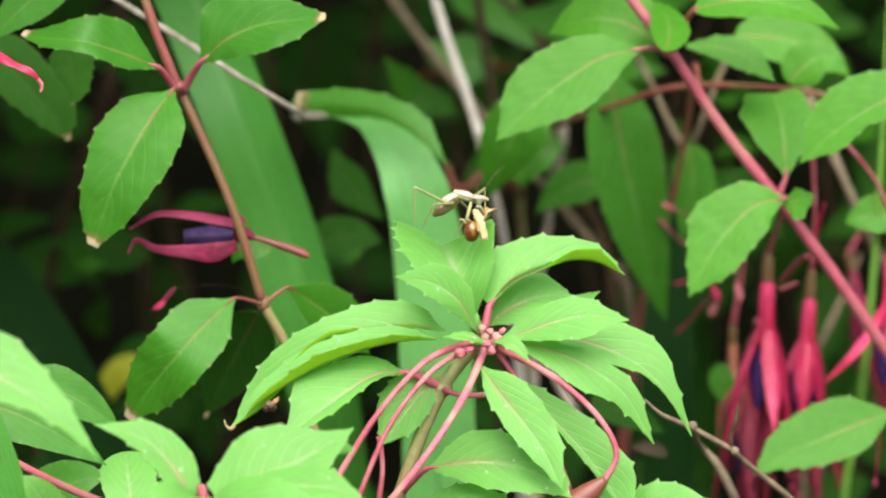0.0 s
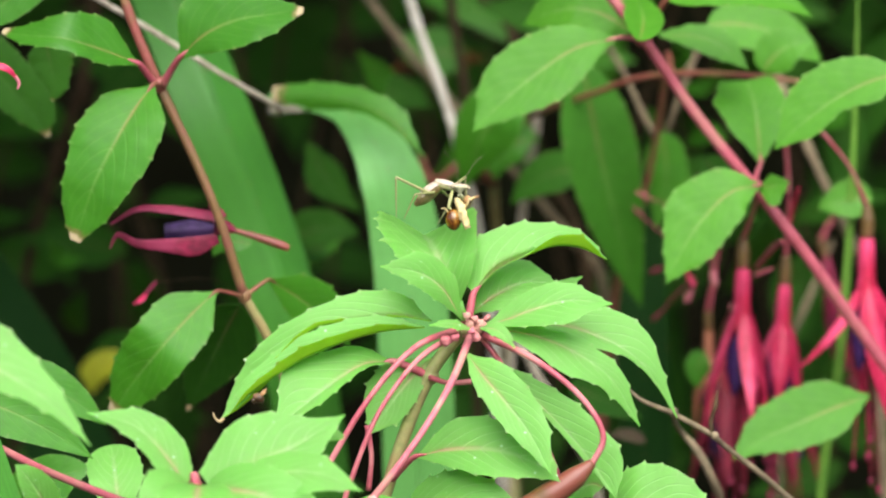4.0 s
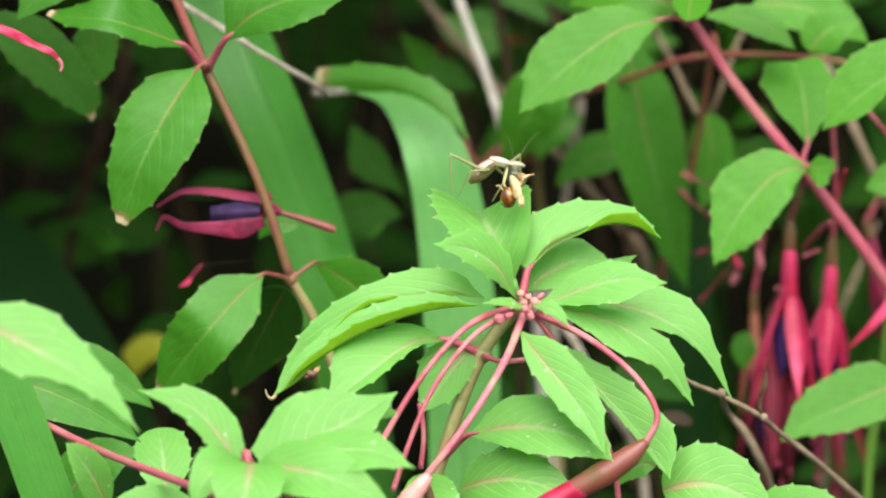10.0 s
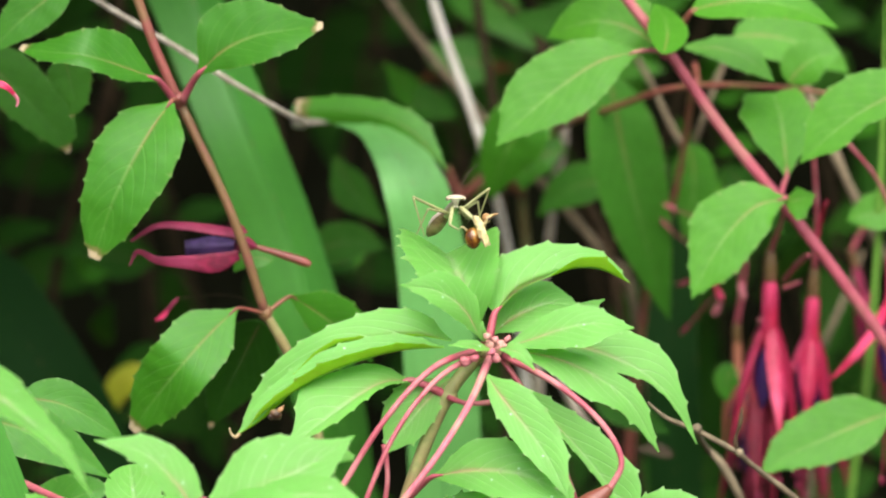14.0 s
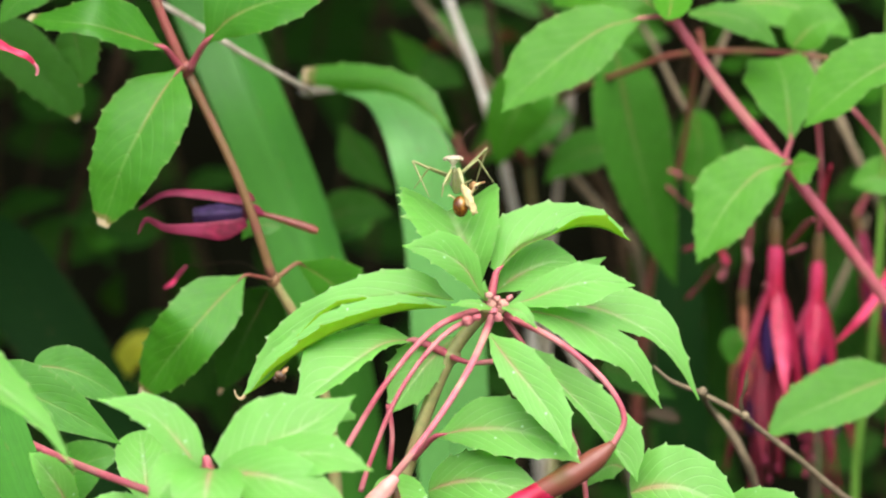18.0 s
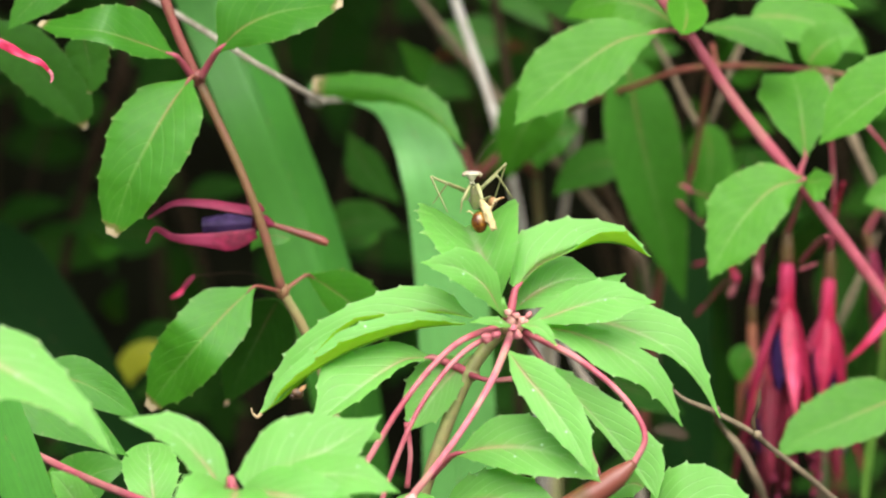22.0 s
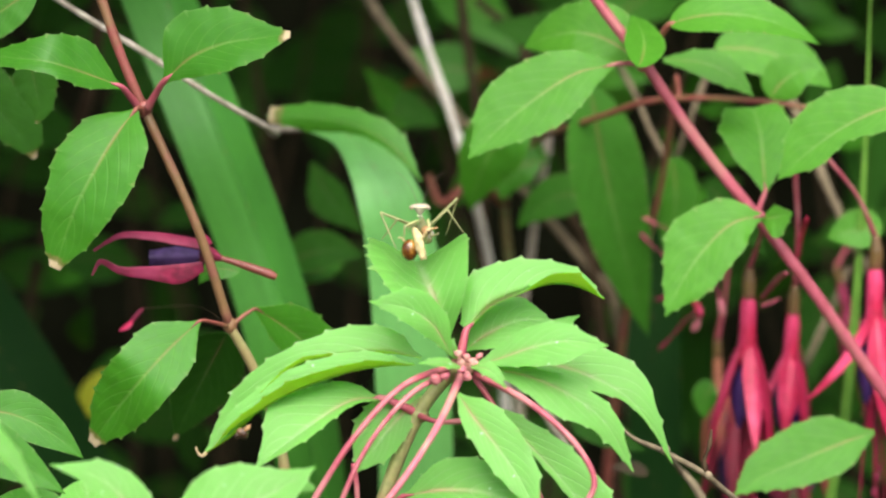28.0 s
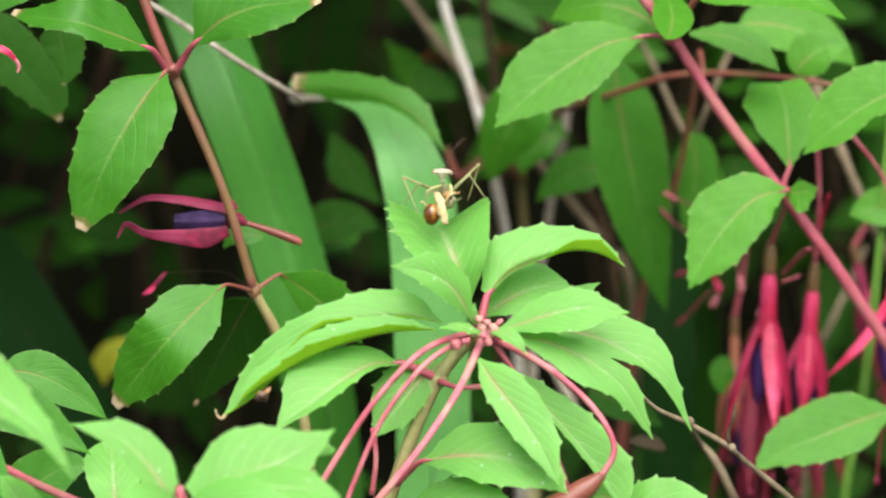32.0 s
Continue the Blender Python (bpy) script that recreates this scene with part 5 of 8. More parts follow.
leaf(cs, (-0.0021, -0.0080, 0.8769), (0.0128, -0.0240, 0.8875), (0.0306, -0.0240, 0.8754), 0.01651, (0, -1, 0.6), mat=FRESH, bite=0.14)
leaf(cs, (0.0516, -0.0100, 0.8765), (0.0654, -0.0160, 0.8836), (0.0809, -0.0160, 0.8701), 0.02251, (0, -1, 0.6), mat=FRESH, bite=0.10)
leaf(cs, (0.0733, -0.0040, 0.8639), (0.0879, -0.0120, 0.8739), (0.1057, -0.0160, 0.8663), 0.01801, (0, -1, 0.6), mat=FRESH, bite=0.12)
leaf(cs, (0.0500, 0.0040, 0.8805), (0.0460, 0.0040, 0.8841), (0.0403, 0.0040, 0.8758), 0.00780, (0, -1, 0.3), mat=FRESH, bite=0.24, teeth=6)
leaf(cs, (-0.0126, -0.0060, 0.8811), (-0.0095, -0.0240, 0.8754), (-0.0006, -0.0240, 0.8679), 0.01351, (0, -1, 0.6), mat=FRESH, bite=0.17)
for pts, rr, mt in (
    ([(0.0132, -0.0080, 0.9265), (0.0001, -0.0220, 0.9233), (-0.0121, -0.0280, 0.9108), (-0.0225, -0.0300, 0.8944), (-0.0257, -0.0300, 0.8887)], 7, PINK_STEM),
    ([(0.0123, -0.0080, 0.9253), (0.0009, -0.0240, 0.9203), (-0.0092, -0.0300, 0.9079), (-0.0168, -0.0320, 0.8905), (-0.0198, -0.0320, 0.8815)], 6, PINK_STEM),
    ([(0.0149, -0.0100, 0.9241), (0.0098, -0.0260, 0.9147), (0.0024, -0.0360, 0.9040), (-0.0057, -0.0400, 0.8935), (-0.0112, -0.0400, 0.8866)], 8, PALE_STALK),
    ([(0.0186, -0.0060, 0.9241), (0.0336, -0.0180, 0.9179), (0.0454, -0.0240, 0.9079), (0.0495, -0.0260, 0.8992), (0.0463, -0.0260, 0.8921)], 7, PINK_STEM),
    ([(0.0182, -0.0040, 0.9231), (0.0234, -0.0080, 0.9162), (0.0324, -0.0080, 0.8998), (0.0384, -0.0080, 0.8845), (0.0400, -0.0080, 0.8723)], 6, PINK_STEM),
    ([(-0.0126, -0.0100, 0.9009), (-0.0117, -0.0100, 0.8925), (-0.0126, -0.0100, 0.8834)], 6, PINK_STEM),
    ([(0.0042, -0.0020, 0.9122), (0.0092, -0.0060, 0.9113), (0.0152, -0.0060, 0.9116)], 6, PINK_STEM)):
    stalk("pedicel", pts, [rr / 8400 * 1.15, rr / 8800, rr / 8800, rr / 8400 * 1.1], mt, cs, "arching red flower stalk", knobby=0.05)
bud = stalk("bud", [(0.0466, -0.0260, 0.8927), (0.0424, -0.0270, 0.8893), (0.0350, -0.0280, 0.8845), (0.0283, -0.0280, 0.8808), (0.0179, -0.0280, 0.8750)], [0.00120, 0.00285, 0.00345, 0.00300, 0.00210], OVARY, cs, "brownish flower ovary", seg=14)
stalk("tube", [(0.0298, -0.0280, 0.8815), (0.0217, -0.0280, 0.8770), (0.0098, -0.0300, 0.8706)], [0.00300, 0.00330, 0.00240], MAGENTA, bud, "bright red bud", seg=14)

low_bud = stalk("bud", [(-0.0104, -0.0400, 0.8869), (-0.0126, -0.0410, 0.8844), (-0.0164, -0.0420, 0.8802), (-0.0212, -0.0420, 0.8745), (-0.0271, -0.0420, 0.8673)], [0.00135, 0.00225, 0.00270, 0.00270, 0.00210], PALE_BUD, cs, "pale pink flower ovary", seg=14)
stalk("bract", [(-0.0112, -0.0360, 0.8850), (-0.0106, -0.0360, 0.8815), (-0.0094, -0.0360, 0.8755)], [0.00075, 0.00135, 0.00150], OVARY, low_bud, "orange-brown bract")

# ---- front shoot ----
fs = thing("fuchsia_shoot", grounded((-0.0517, -0.0900, 0.8826)), "out-of-focus fuchsia shoot with broad pale green leaves", "shrub shoot", "fuchsia shoots")
stalk("stem", [grounded((-0.0517, -0.0900, 0.8826)), (-0.0526, -0.0900, 0.8536), (-0.0545, -0.0900, 0.8883), (-0.0556, -0.0900, 0.9002)], [.003, .002, 0.00183, 0.00183], RED_STEM, fs)
part("node", blob(bmesh.new(), (-0.0556, -0.0900, 0.9010), (0.00127, 0.00127, 0.00183)), PINK_STEM, fs, "reddish shoot tip")
long_leaf(fs, [(-0.0566, -0.0900, 0.8970), (-0.0623, -0.0883, 0.9053), (-0.0701, -0.0867, 0.9130), (-0.0830, -0.0850, 0.9167)], [0.0007, 0.0038, 0.0037, 0.0002], [0.0006, 0.0061, 0.0053, 0.0001], (0.2, -0.78, 0.59), 12, 12, teeth=5)
long_leaf(fs, [(-0.0506, -0.0880, 0.8966), (-0.0404, -0.0860, 0.9035), (-0.0312, -0.0840, 0.9082), (-0.0241, -0.0820, 0.9121), (-0.0181, -0.0800, 0.9160)], [0.0073, 0.0132, 0.0109, 0.0044, 0.0001], [0.0007, 0.0059, 0.0073, 0.0038, 0.0002], (-0.1, -0.84, 0.54), 8, 12, teeth=6, tooth=0.0005)
long_leaf(fs, [(-0.0499, -0.0980, 0.8974), (-0.0371, -0.1027, 0.9043), (-0.0251, -0.1073, 0.9057), (-0.0134, -0.1120, 0.9023)], [0.0006, 0.0053, 0.0052, 0.0001], [0.0008, 0.0081, 0.0065, 0.0002], (0.0, -0.73, 0.68), 10, 10, teeth=5)
long_leaf(fs, [(-0.0246, -0.0780, 0.9090), (-0.0217, -0.0770, 0.9102), (-0.0185, -0.0760, 0.9093)], [0.0003, 0.0014, 0.0011], [0.0003, 0.0016, 0.0005], (0.0, -0.91, 0.41), 10, 10, teeth=2)
leaf(fs, (-0.0562, -0.1000, 0.9006), (-0.0632, -0.1150, 0.9057), (-0.0682, -0.1150, 0.8925), 0.01260, (0, -0.9, 0.7), mat=FRESH, bite=.07)
leaf(fs, (-0.0527, -0.1000, 0.9000), (-0.0368, -0.1140, 0.9037), (-0.0187, -0.1140, 0.8923), 0.01652, (0, -0.9, 0.7), mat=FRESH, bite=.07)
leaf(fs, (-0.0926, -0.0500, 0.8805), (-0.0976, -0.0600, 0.8943), (-0.1027, -0.0600, 0.8987), 0.01008, (0, -0.9, 0.7), mat=FRESH, bite=.07)
leaf(fs, (-0.0536, -0.1050, 0.9018), (-0.0542, -0.1250, 0.9036), (-0.0568, -0.1200, 0.8815), 0.01850, (0, -0.8, 0.8), mat=FRESH, bite=.06)
leaf(fs, (-0.0575, -0.1000, 0.9009), (-0.0594, -0.1000, 0.9029), (-0.0619, -0.1000, 0.9026), 0.00224, (0, -0.8, 0.8), mat=FRESH, teeth=4)
stalk("petiole", [(-0.0544, -0.0930, 0.8981), (-0.0551, -0.0950, 0.9008), (-0.0561, -0.0940, 0.9032)], [0.00113, 0.00113, 0.00056], PINK_STEM, fs, "flushed red leaf base")
stalk("petiole", [(-0.0540, -0.0950, 0.8985), (-0.0514, -0.0970, 0.9003), (-0.0478, -0.0950, 0.9025)], [0.00113, 0.00085, 0.00042], PINK_STEM, fs, "flushed red leaf base")
leaf(fs, (-0.0688, -0.0600, 0.8773), (-0.0809, -0.0620, 0.8866), (-0.0933, -0.0620, 0.8807), 0.01296, (0, -0.8, 0.8), mat=FRESH, bite=.07)
stalk("pedicel", [(-0.0525, -0.0980, 0.8997), (-0.0470, -0.1000, 0.9012), (-0.0450, -0.1020, 0.8976), (-0.0451, -0.1020, 0.8878)], [0.00098, 0.00112, 0.00112, 0.00112], PINK_STEM, fs)
stalk("pedicel", [(-0.1107, -0.0200, 0.8966), (-0.0997, -0.0300, 0.8932), (-0.0867, -0.0500, 0.8918), (-0.0561, -0.0800, 0.8864)], [0.00105, 0.00105, 0.00105, 0.00105], BRANCH_PINK, fs)

el = thing("fuchsia_leaf", (-0.0784, -0.0100, 0.8727), "small pale toothed fuchsia leaf standing up", "leaf")
leaf(el, (-0.0784, -0.0100, 0.8735), (-0.0788, -0.0120, 0.8868), (-0.0812, 0.0060, 0.8933), 0.01621, (0, -1, 0.7), mat=FRESH, shape=spoon, bite=.09, stem=(-0.0732, 0.0000, 0.8631), stem_mat=PINK_STEM)

# ---- the large near leaf that flutters ----
nl = thing("fuchsia_leaf", (-0.1236, -0.1200, 0.9448), "large bright blurred fuchsia leaf fluttering close by", "leaf")
long_leaf(nl, [(-0.1263, -0.1200, 0.9462), (-0.1082, -0.1225, 0.9375), (-0.0957, -0.1250, 0.9308), (-0.0873, -0.1275, 0.9254), (-0.0784, -0.1300, 0.9160)], [0.0006, 0.0107, 0.0075, 0.0034, 0.0001], [0.0007, 0.0086, 0.0041, 0.0023, 0.0002], (0.1, -0.8, 0.6), 8, 12, teeth=6, stem=(-0.1345, -0.1190, 0.9500))

# ---- leaves of the bush behind that can be told apart ----
bb = thing("fuchsia_bush", grounded((0.0308, 0.3400, 0.8156)), "shaded fuchsia bush with long dull green leaves", "shrub")
stalk("stem", [grounded((0.0308, 0.3400, 0.8156)), (0.0331, 0.3600, 0.8119), (0.0304, 0.3800, 0.8810), (0.0272, 0.3600, 0.9198), (0.0362, 0.3000, 0.9467)], [.003, .002, .0013, .0012, .0012], OLIVE_STEM, bb)
stalk("side_stem", [(0.0362, 0.3000, 0.9467), (0.0433, 0.2600, 0.9550), (0.0549, 0.2400, 0.9612), (0.0731, 0.2200, 0.9692), (0.1079, 0.2000, 0.9706), (0.1351, 0.2000, 0.9647)], [.0010, .0009, .0009, .0009, .0008, .0007], RED_STEM, bb, "thin reddish side stem")
stalk("side_stem", [(0.0796, 0.2200, 0.9696), (0.0787, 0.2300, 0.9751), (0.0781, 0.2450, 0.9629), (0.0757, 0.2600, 0.9417), (0.0720, 0.2700, 0.9226), (0.0661, 0.3000, 0.8967), (0.0587, 0.3400, 0.8156)], [.0006, .0007, .0010, .0010, .0010, .0012, .002], RED_STEM, bb, "thin reddish side stem")
stalk("side_stem", [(0.0272, 0.3600, 0.9189), (0.0161, 0.3300, 0.9293), (0.0075, 0.3300, 0.9230), (0.0029, 0.3400, 0.9308)], [.0014, .0016, .0014, .0008], RED_STEM, bb, "thin reddish side stem")
for b, c, t, w, fc, m in (
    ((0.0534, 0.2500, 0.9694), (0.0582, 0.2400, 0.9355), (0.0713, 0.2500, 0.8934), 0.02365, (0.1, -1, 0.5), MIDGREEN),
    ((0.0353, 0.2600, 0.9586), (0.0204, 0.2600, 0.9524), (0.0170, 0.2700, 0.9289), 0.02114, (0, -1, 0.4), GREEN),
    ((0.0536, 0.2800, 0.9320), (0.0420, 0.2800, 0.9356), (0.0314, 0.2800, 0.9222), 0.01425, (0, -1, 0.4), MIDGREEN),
    ((-0.0400, 0.2800, 0.9105), (-0.0292, 0.2800, 0.9177), (-0.0168, 0.2800, 0.9132), 0.01425, (0, -1, 0.4), DEEP),
    ((0.0780, 0.2700, 0.9458), (0.0825, 0.2700, 0.9333), (0.0765, 0.2700, 0.9155), 0.01393, (0, -1, 0.5), GREEN),
    ((-0.0154, 0.3400, 0.9502), (-0.0044, 0.3400, 0.9539), (0.0066, 0.3400, 0.9465), 0.01289, (0, -1, 0.5), DEEP),
    ((0.0657, 0.3000, 0.9819), (0.0531, 0.3000, 0.9765), (0.0208, 0.3000, 0.9837), 0.01982, (0, -1, 0.4), DEEP),
    ((0.0182, 0.4000, 0.9586), (0.0068, 0.4000, 0.9567), (-0.0064, 0.4000, 0.9643), 0.01712, (0, -1, 0.4), GREEN),
    ((0.0389, 0.3000, 0.9403), (0.0281, 0.3000, 0.9403), (0.0263, 0.3000, 0.9276), 0.01261, (0, -1, 0.4), GREEN),
    ((-0.0944, 0.3600, 0.8594), (-0.1080, 0.3600, 0.8632), (-0.1115, 0.3600, 0.8414), 0.01043, (0, -1, 0.7), YELLOW), ((0.0704, 0.2000, 0.8595), (0.0644, 0.2000, 0.8634), (0.0592, 0.2000, 0.8613), 0.00408, (0, -1, 0.4), BROWN_LEAF),
    ((-0.0455, 0.1000, 0.9344), (-0.0535, 0.1000, 0.9376), (-0.0567, 0.1000, 0.9311), 0.00640, (0, -1, 0.5), GREEN),
    ((0.0918, 0.2500, 0.8783), (0.0873, 0.2500, 0.8756), (0.0891, 0.2500, 0.8676), 0.00876, (0, -1, 0.3), GREEN),
    ((-0.1233, -0.0100, 0.9093), (-0.1083, -0.0100, 0.9093), (-0.0853, -0.0100, 0.8925), 0.01651, (0, -1, 0.5), GREEN),
    ((-0.1112, 0.0300, 0.9071), (-0.0989, 0.0300, 0.9087), (-0.0837, 0.0300, 0.8946), 0.01351, (0, -1, 0.5), GREEN),
    ((-0.1117, 0.0300, 0.8649), (-0.1007, 0.0300, 0.8837), (-0.0876, 0.0300, 0.8821), 0.01651, (0, -1, 0.5), GREEN),
    ((0.0472, 0.2000, 0.8769), (0.0575, 0.2000, 0.8734), (0.0695, 0.2000, 0.8665), 0.01021, (0, -1, 0.4), DEEP),
    ((0.0877, 0.2000, 0.9458), (0.0946, 0.2000, 0.9407), (0.1049, 0.2000, 0.9252), 0.01021, (0, -1, 0.4), DEEP)):
    leaf(bb, b, c, t, w, fc, mat=m, bite=.03)
long_leaf(bb, [(0.0035, 0.1850, 0.9491), (-0.0061, 0.1887, 0.9595), (-0.0159, 0.1925, 0.9643), (-0.0278, 0.1963, 0.9661), (-0.0417, 0.2000, 0.9664)], [0.0003, 0.0017, 0.0024, 0.0039, 0.0020], [0.0003, 0.0047, 0.0048, 0.0045, 0.0028], (0.0, -0.86, 0.51), [-10, -20, -30, -40, -20], 12, teeth=7, mat=TIPPED, under=UNDER)
long_leaf(bb, [(-0.0391, 0.2800, 0.9041), (-0.0303, 0.2900, 0.9087), (-0.0209, 0.3000, 0.9116)], [0.0007, 0.0061, 0.0005], [0.0006, 0.0050, 0.0006], (0.0, -0.96, 0.29), 10, 10, teeth=5, mat=TIPPED, under=UNDER)
long_leaf(bb, [(-0.0331, 0.3000, 0.9400), (-0.0274, 0.3000, 0.9291), (-0.0170, 0.3000, 0.9178)], [0.0007, 0.0054, 0.0005], [0.0007, 0.0067, 0.0006], (0.0, -0.96, 0.29), 10, 10, teeth=6, mat=DEEP, under=UNDER, tooth=0.0006)
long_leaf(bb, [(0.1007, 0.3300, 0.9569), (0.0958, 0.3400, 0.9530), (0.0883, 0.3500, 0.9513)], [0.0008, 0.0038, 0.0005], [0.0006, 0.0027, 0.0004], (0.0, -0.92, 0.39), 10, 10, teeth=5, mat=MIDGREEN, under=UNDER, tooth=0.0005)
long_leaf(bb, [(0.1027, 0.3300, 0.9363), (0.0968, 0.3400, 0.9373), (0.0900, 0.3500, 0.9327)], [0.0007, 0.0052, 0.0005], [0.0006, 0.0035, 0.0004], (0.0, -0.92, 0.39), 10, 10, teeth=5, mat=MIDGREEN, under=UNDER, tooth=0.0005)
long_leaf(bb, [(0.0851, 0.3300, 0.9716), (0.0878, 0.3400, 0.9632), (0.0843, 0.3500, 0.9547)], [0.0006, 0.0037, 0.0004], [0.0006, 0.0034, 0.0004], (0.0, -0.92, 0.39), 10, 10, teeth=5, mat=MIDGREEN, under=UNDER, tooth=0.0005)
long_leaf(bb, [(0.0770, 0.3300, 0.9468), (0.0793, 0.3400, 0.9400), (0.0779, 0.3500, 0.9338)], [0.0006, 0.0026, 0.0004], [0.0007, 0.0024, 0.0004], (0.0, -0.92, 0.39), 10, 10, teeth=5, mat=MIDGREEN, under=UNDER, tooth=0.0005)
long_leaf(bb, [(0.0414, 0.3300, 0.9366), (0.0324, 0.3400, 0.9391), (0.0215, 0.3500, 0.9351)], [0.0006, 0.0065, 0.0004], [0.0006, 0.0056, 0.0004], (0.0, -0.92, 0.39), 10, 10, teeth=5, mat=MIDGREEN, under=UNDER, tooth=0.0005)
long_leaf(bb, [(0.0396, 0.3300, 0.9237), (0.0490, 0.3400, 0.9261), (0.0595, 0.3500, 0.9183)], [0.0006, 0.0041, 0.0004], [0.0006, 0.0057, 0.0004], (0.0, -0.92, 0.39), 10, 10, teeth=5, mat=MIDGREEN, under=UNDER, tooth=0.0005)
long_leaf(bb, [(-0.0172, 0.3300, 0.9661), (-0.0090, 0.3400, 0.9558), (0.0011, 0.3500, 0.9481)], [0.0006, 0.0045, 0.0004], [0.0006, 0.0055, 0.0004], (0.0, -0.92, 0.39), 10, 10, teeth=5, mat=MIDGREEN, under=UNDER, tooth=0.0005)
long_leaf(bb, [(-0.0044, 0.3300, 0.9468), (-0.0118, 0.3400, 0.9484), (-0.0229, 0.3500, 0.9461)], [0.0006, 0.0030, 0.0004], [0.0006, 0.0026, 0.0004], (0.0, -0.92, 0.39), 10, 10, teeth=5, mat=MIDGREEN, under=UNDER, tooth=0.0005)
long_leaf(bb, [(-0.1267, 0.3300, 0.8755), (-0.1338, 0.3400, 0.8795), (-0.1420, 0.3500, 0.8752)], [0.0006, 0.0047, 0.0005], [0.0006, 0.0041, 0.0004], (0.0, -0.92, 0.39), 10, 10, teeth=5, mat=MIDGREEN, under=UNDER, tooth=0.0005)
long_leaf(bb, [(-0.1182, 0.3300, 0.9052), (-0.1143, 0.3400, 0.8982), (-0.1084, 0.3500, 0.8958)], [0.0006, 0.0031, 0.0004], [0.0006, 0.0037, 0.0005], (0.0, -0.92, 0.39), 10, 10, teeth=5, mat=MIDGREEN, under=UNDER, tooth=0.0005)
long_leaf(bb, [(-0.0061, 0.4000, 0.9529), (0.0021, 0.4133, 0.9541), (0.0137, 0.4267, 0.9546), (0.0260, 0.4400, 0.9520)], [0.0006, 0.0038, 0.0035, 0.0004], [0.0006, 0.0038, 0.0043, 0.0004], (0.0, -0.95, 0.3), 10, 10, teeth=5, tooth=0.0003, mat=RUSTY_LEAF, under=RUSTY_LEAF)

# ---- wilted flower ----
wf = thing("fuchsia_flower", (-0.0356, 0.0850, 0.9352), "wilted magenta fuchsia flower lying sideways", "flower", "hanging fuchsia flowers")
stalk("ovary", [(-0.0346, 0.0850, 0.9354), (-0.0363, 0.0850, 0.9362), (-0.0411, 0.0850, 0.9379), (-0.0466, 0.0850, 0.9397), (-0.0501, 0.0850, 0.9407)], [0.00085, 0.00125, 0.00115, 0.00085, 0.00070], OLD_OVARY, wf, "reddish brown ovary", seg=12)
stalk("tube", [(-0.0498, 0.0850, 0.9405), (-0.0522, 0.0850, 0.9416), (-0.0548, 0.0840, 0.9422)], [0.00080, 0.00180, 0.00240], WILTED, wf, seg=12, knobby=0.3)
for args in (
    ([(-0.0529, 0.0820, 0.9446), (-0.0607, 0.0810, 0.9463), (-0.0694, 0.0800, 0.9476), (-0.0772, 0.0790, 0.9476), (-0.0843, 0.0780, 0.9436)], [0.0019, 0.0019, 0.0015, 0.0010, 0.0004], [0.0023, 0.0020, 0.0018, 0.0013, 0.0005], (0.0, -0.87, 0.49), 20, -30),
    ([(-0.0545, 0.0820, 0.9388), (-0.0608, 0.0808, 0.9368), (-0.0694, 0.0796, 0.9373), (-0.0773, 0.0784, 0.9382), (-0.0824, 0.0772, 0.9408), (-0.0846, 0.0760, 0.9370)], [0.0014, 0.0026, 0.0018, 0.0011, 0.0008, 0.0002], [0.0015, 0.0028, 0.0018, 0.0010, 0.0006, 0.0002], (0.0, -0.91, 0.41), -25, 30),
    ([(-0.0526, 0.0840, 0.9446), (-0.0546, 0.0870, 0.9462), (-0.0571, 0.0900, 0.9467)], [0.0007, 0.0013, 0.0003], [0.0007, 0.0010, 0.0003], (0.0, -0.87, 0.49), 0, 0)):
    part("sepal", rib_sheet(*args, 4, 0.0), WILTED, wf)
part("corolla", rib_sheet([(-0.0539, 0.0900, 0.9406), (-0.0611, 0.0900, 0.9404), (-0.0699, 0.0900, 0.9400)], [0.0010, 0.0034, 0.0025], [0.0013, 0.0038, 0.0029], (0.0, -0.95, 0.32), -30, -30, 4, 0.0), OLD_VIOLET, wf, "dark violet crumpled petals")
pf = thing("fuchsia_flower", (-0.1255, 0.0300, 0.9997), "bright pink fuchsia sepal curling out", "flower", "hanging fuchsia flowers")
part("sepal", rib_sheet([(-0.1257, 0.0300, 1.0001), (-0.1187, 0.0280, 0.9970), (-0.1135, 0.0290, 0.9943), (-0.1095, 0.0280, 0.9924), (-0.1072, 0.0290, 0.9900)], [0.0010, 0.0013, 0.0010, 0.0009, 0.0004], [0.0010, 0.0012, 0.0013, 0.0007, 0.0004], (0, -0.9, 0.5), [-20, 30, -25, 35, 0], [25, -30, 35, -20, 0], 4, 0.0), MAGENTA, pf)
stalk("sepal_tip", [(-0.1076, 0.0288, 0.9905), (-0.1068, 0.0288, 0.9893), (-0.1067, 0.0288, 0.9881), (-0.1071, 0.0285, 0.9871)], [0.00055, 0.00050, 0.00040, 0.00025], PALE_STALK, pf, "pale curled tip", seg=8)

fp = thing("fuchsia_flower", (-0.0737, 0.1200, 0.9174), "small shrivelled pink fuchsia flower in the shade", "flower", "hanging fuchsia flowers")
stalk("pedicel", [(-0.0486, 0.0830, 0.9230), (-0.0587, 0.1100, 0.9235), (-0.0737, 0.1200, 0.9212)], [.00008, .00008, .00012], DARK_TWIG, fp)
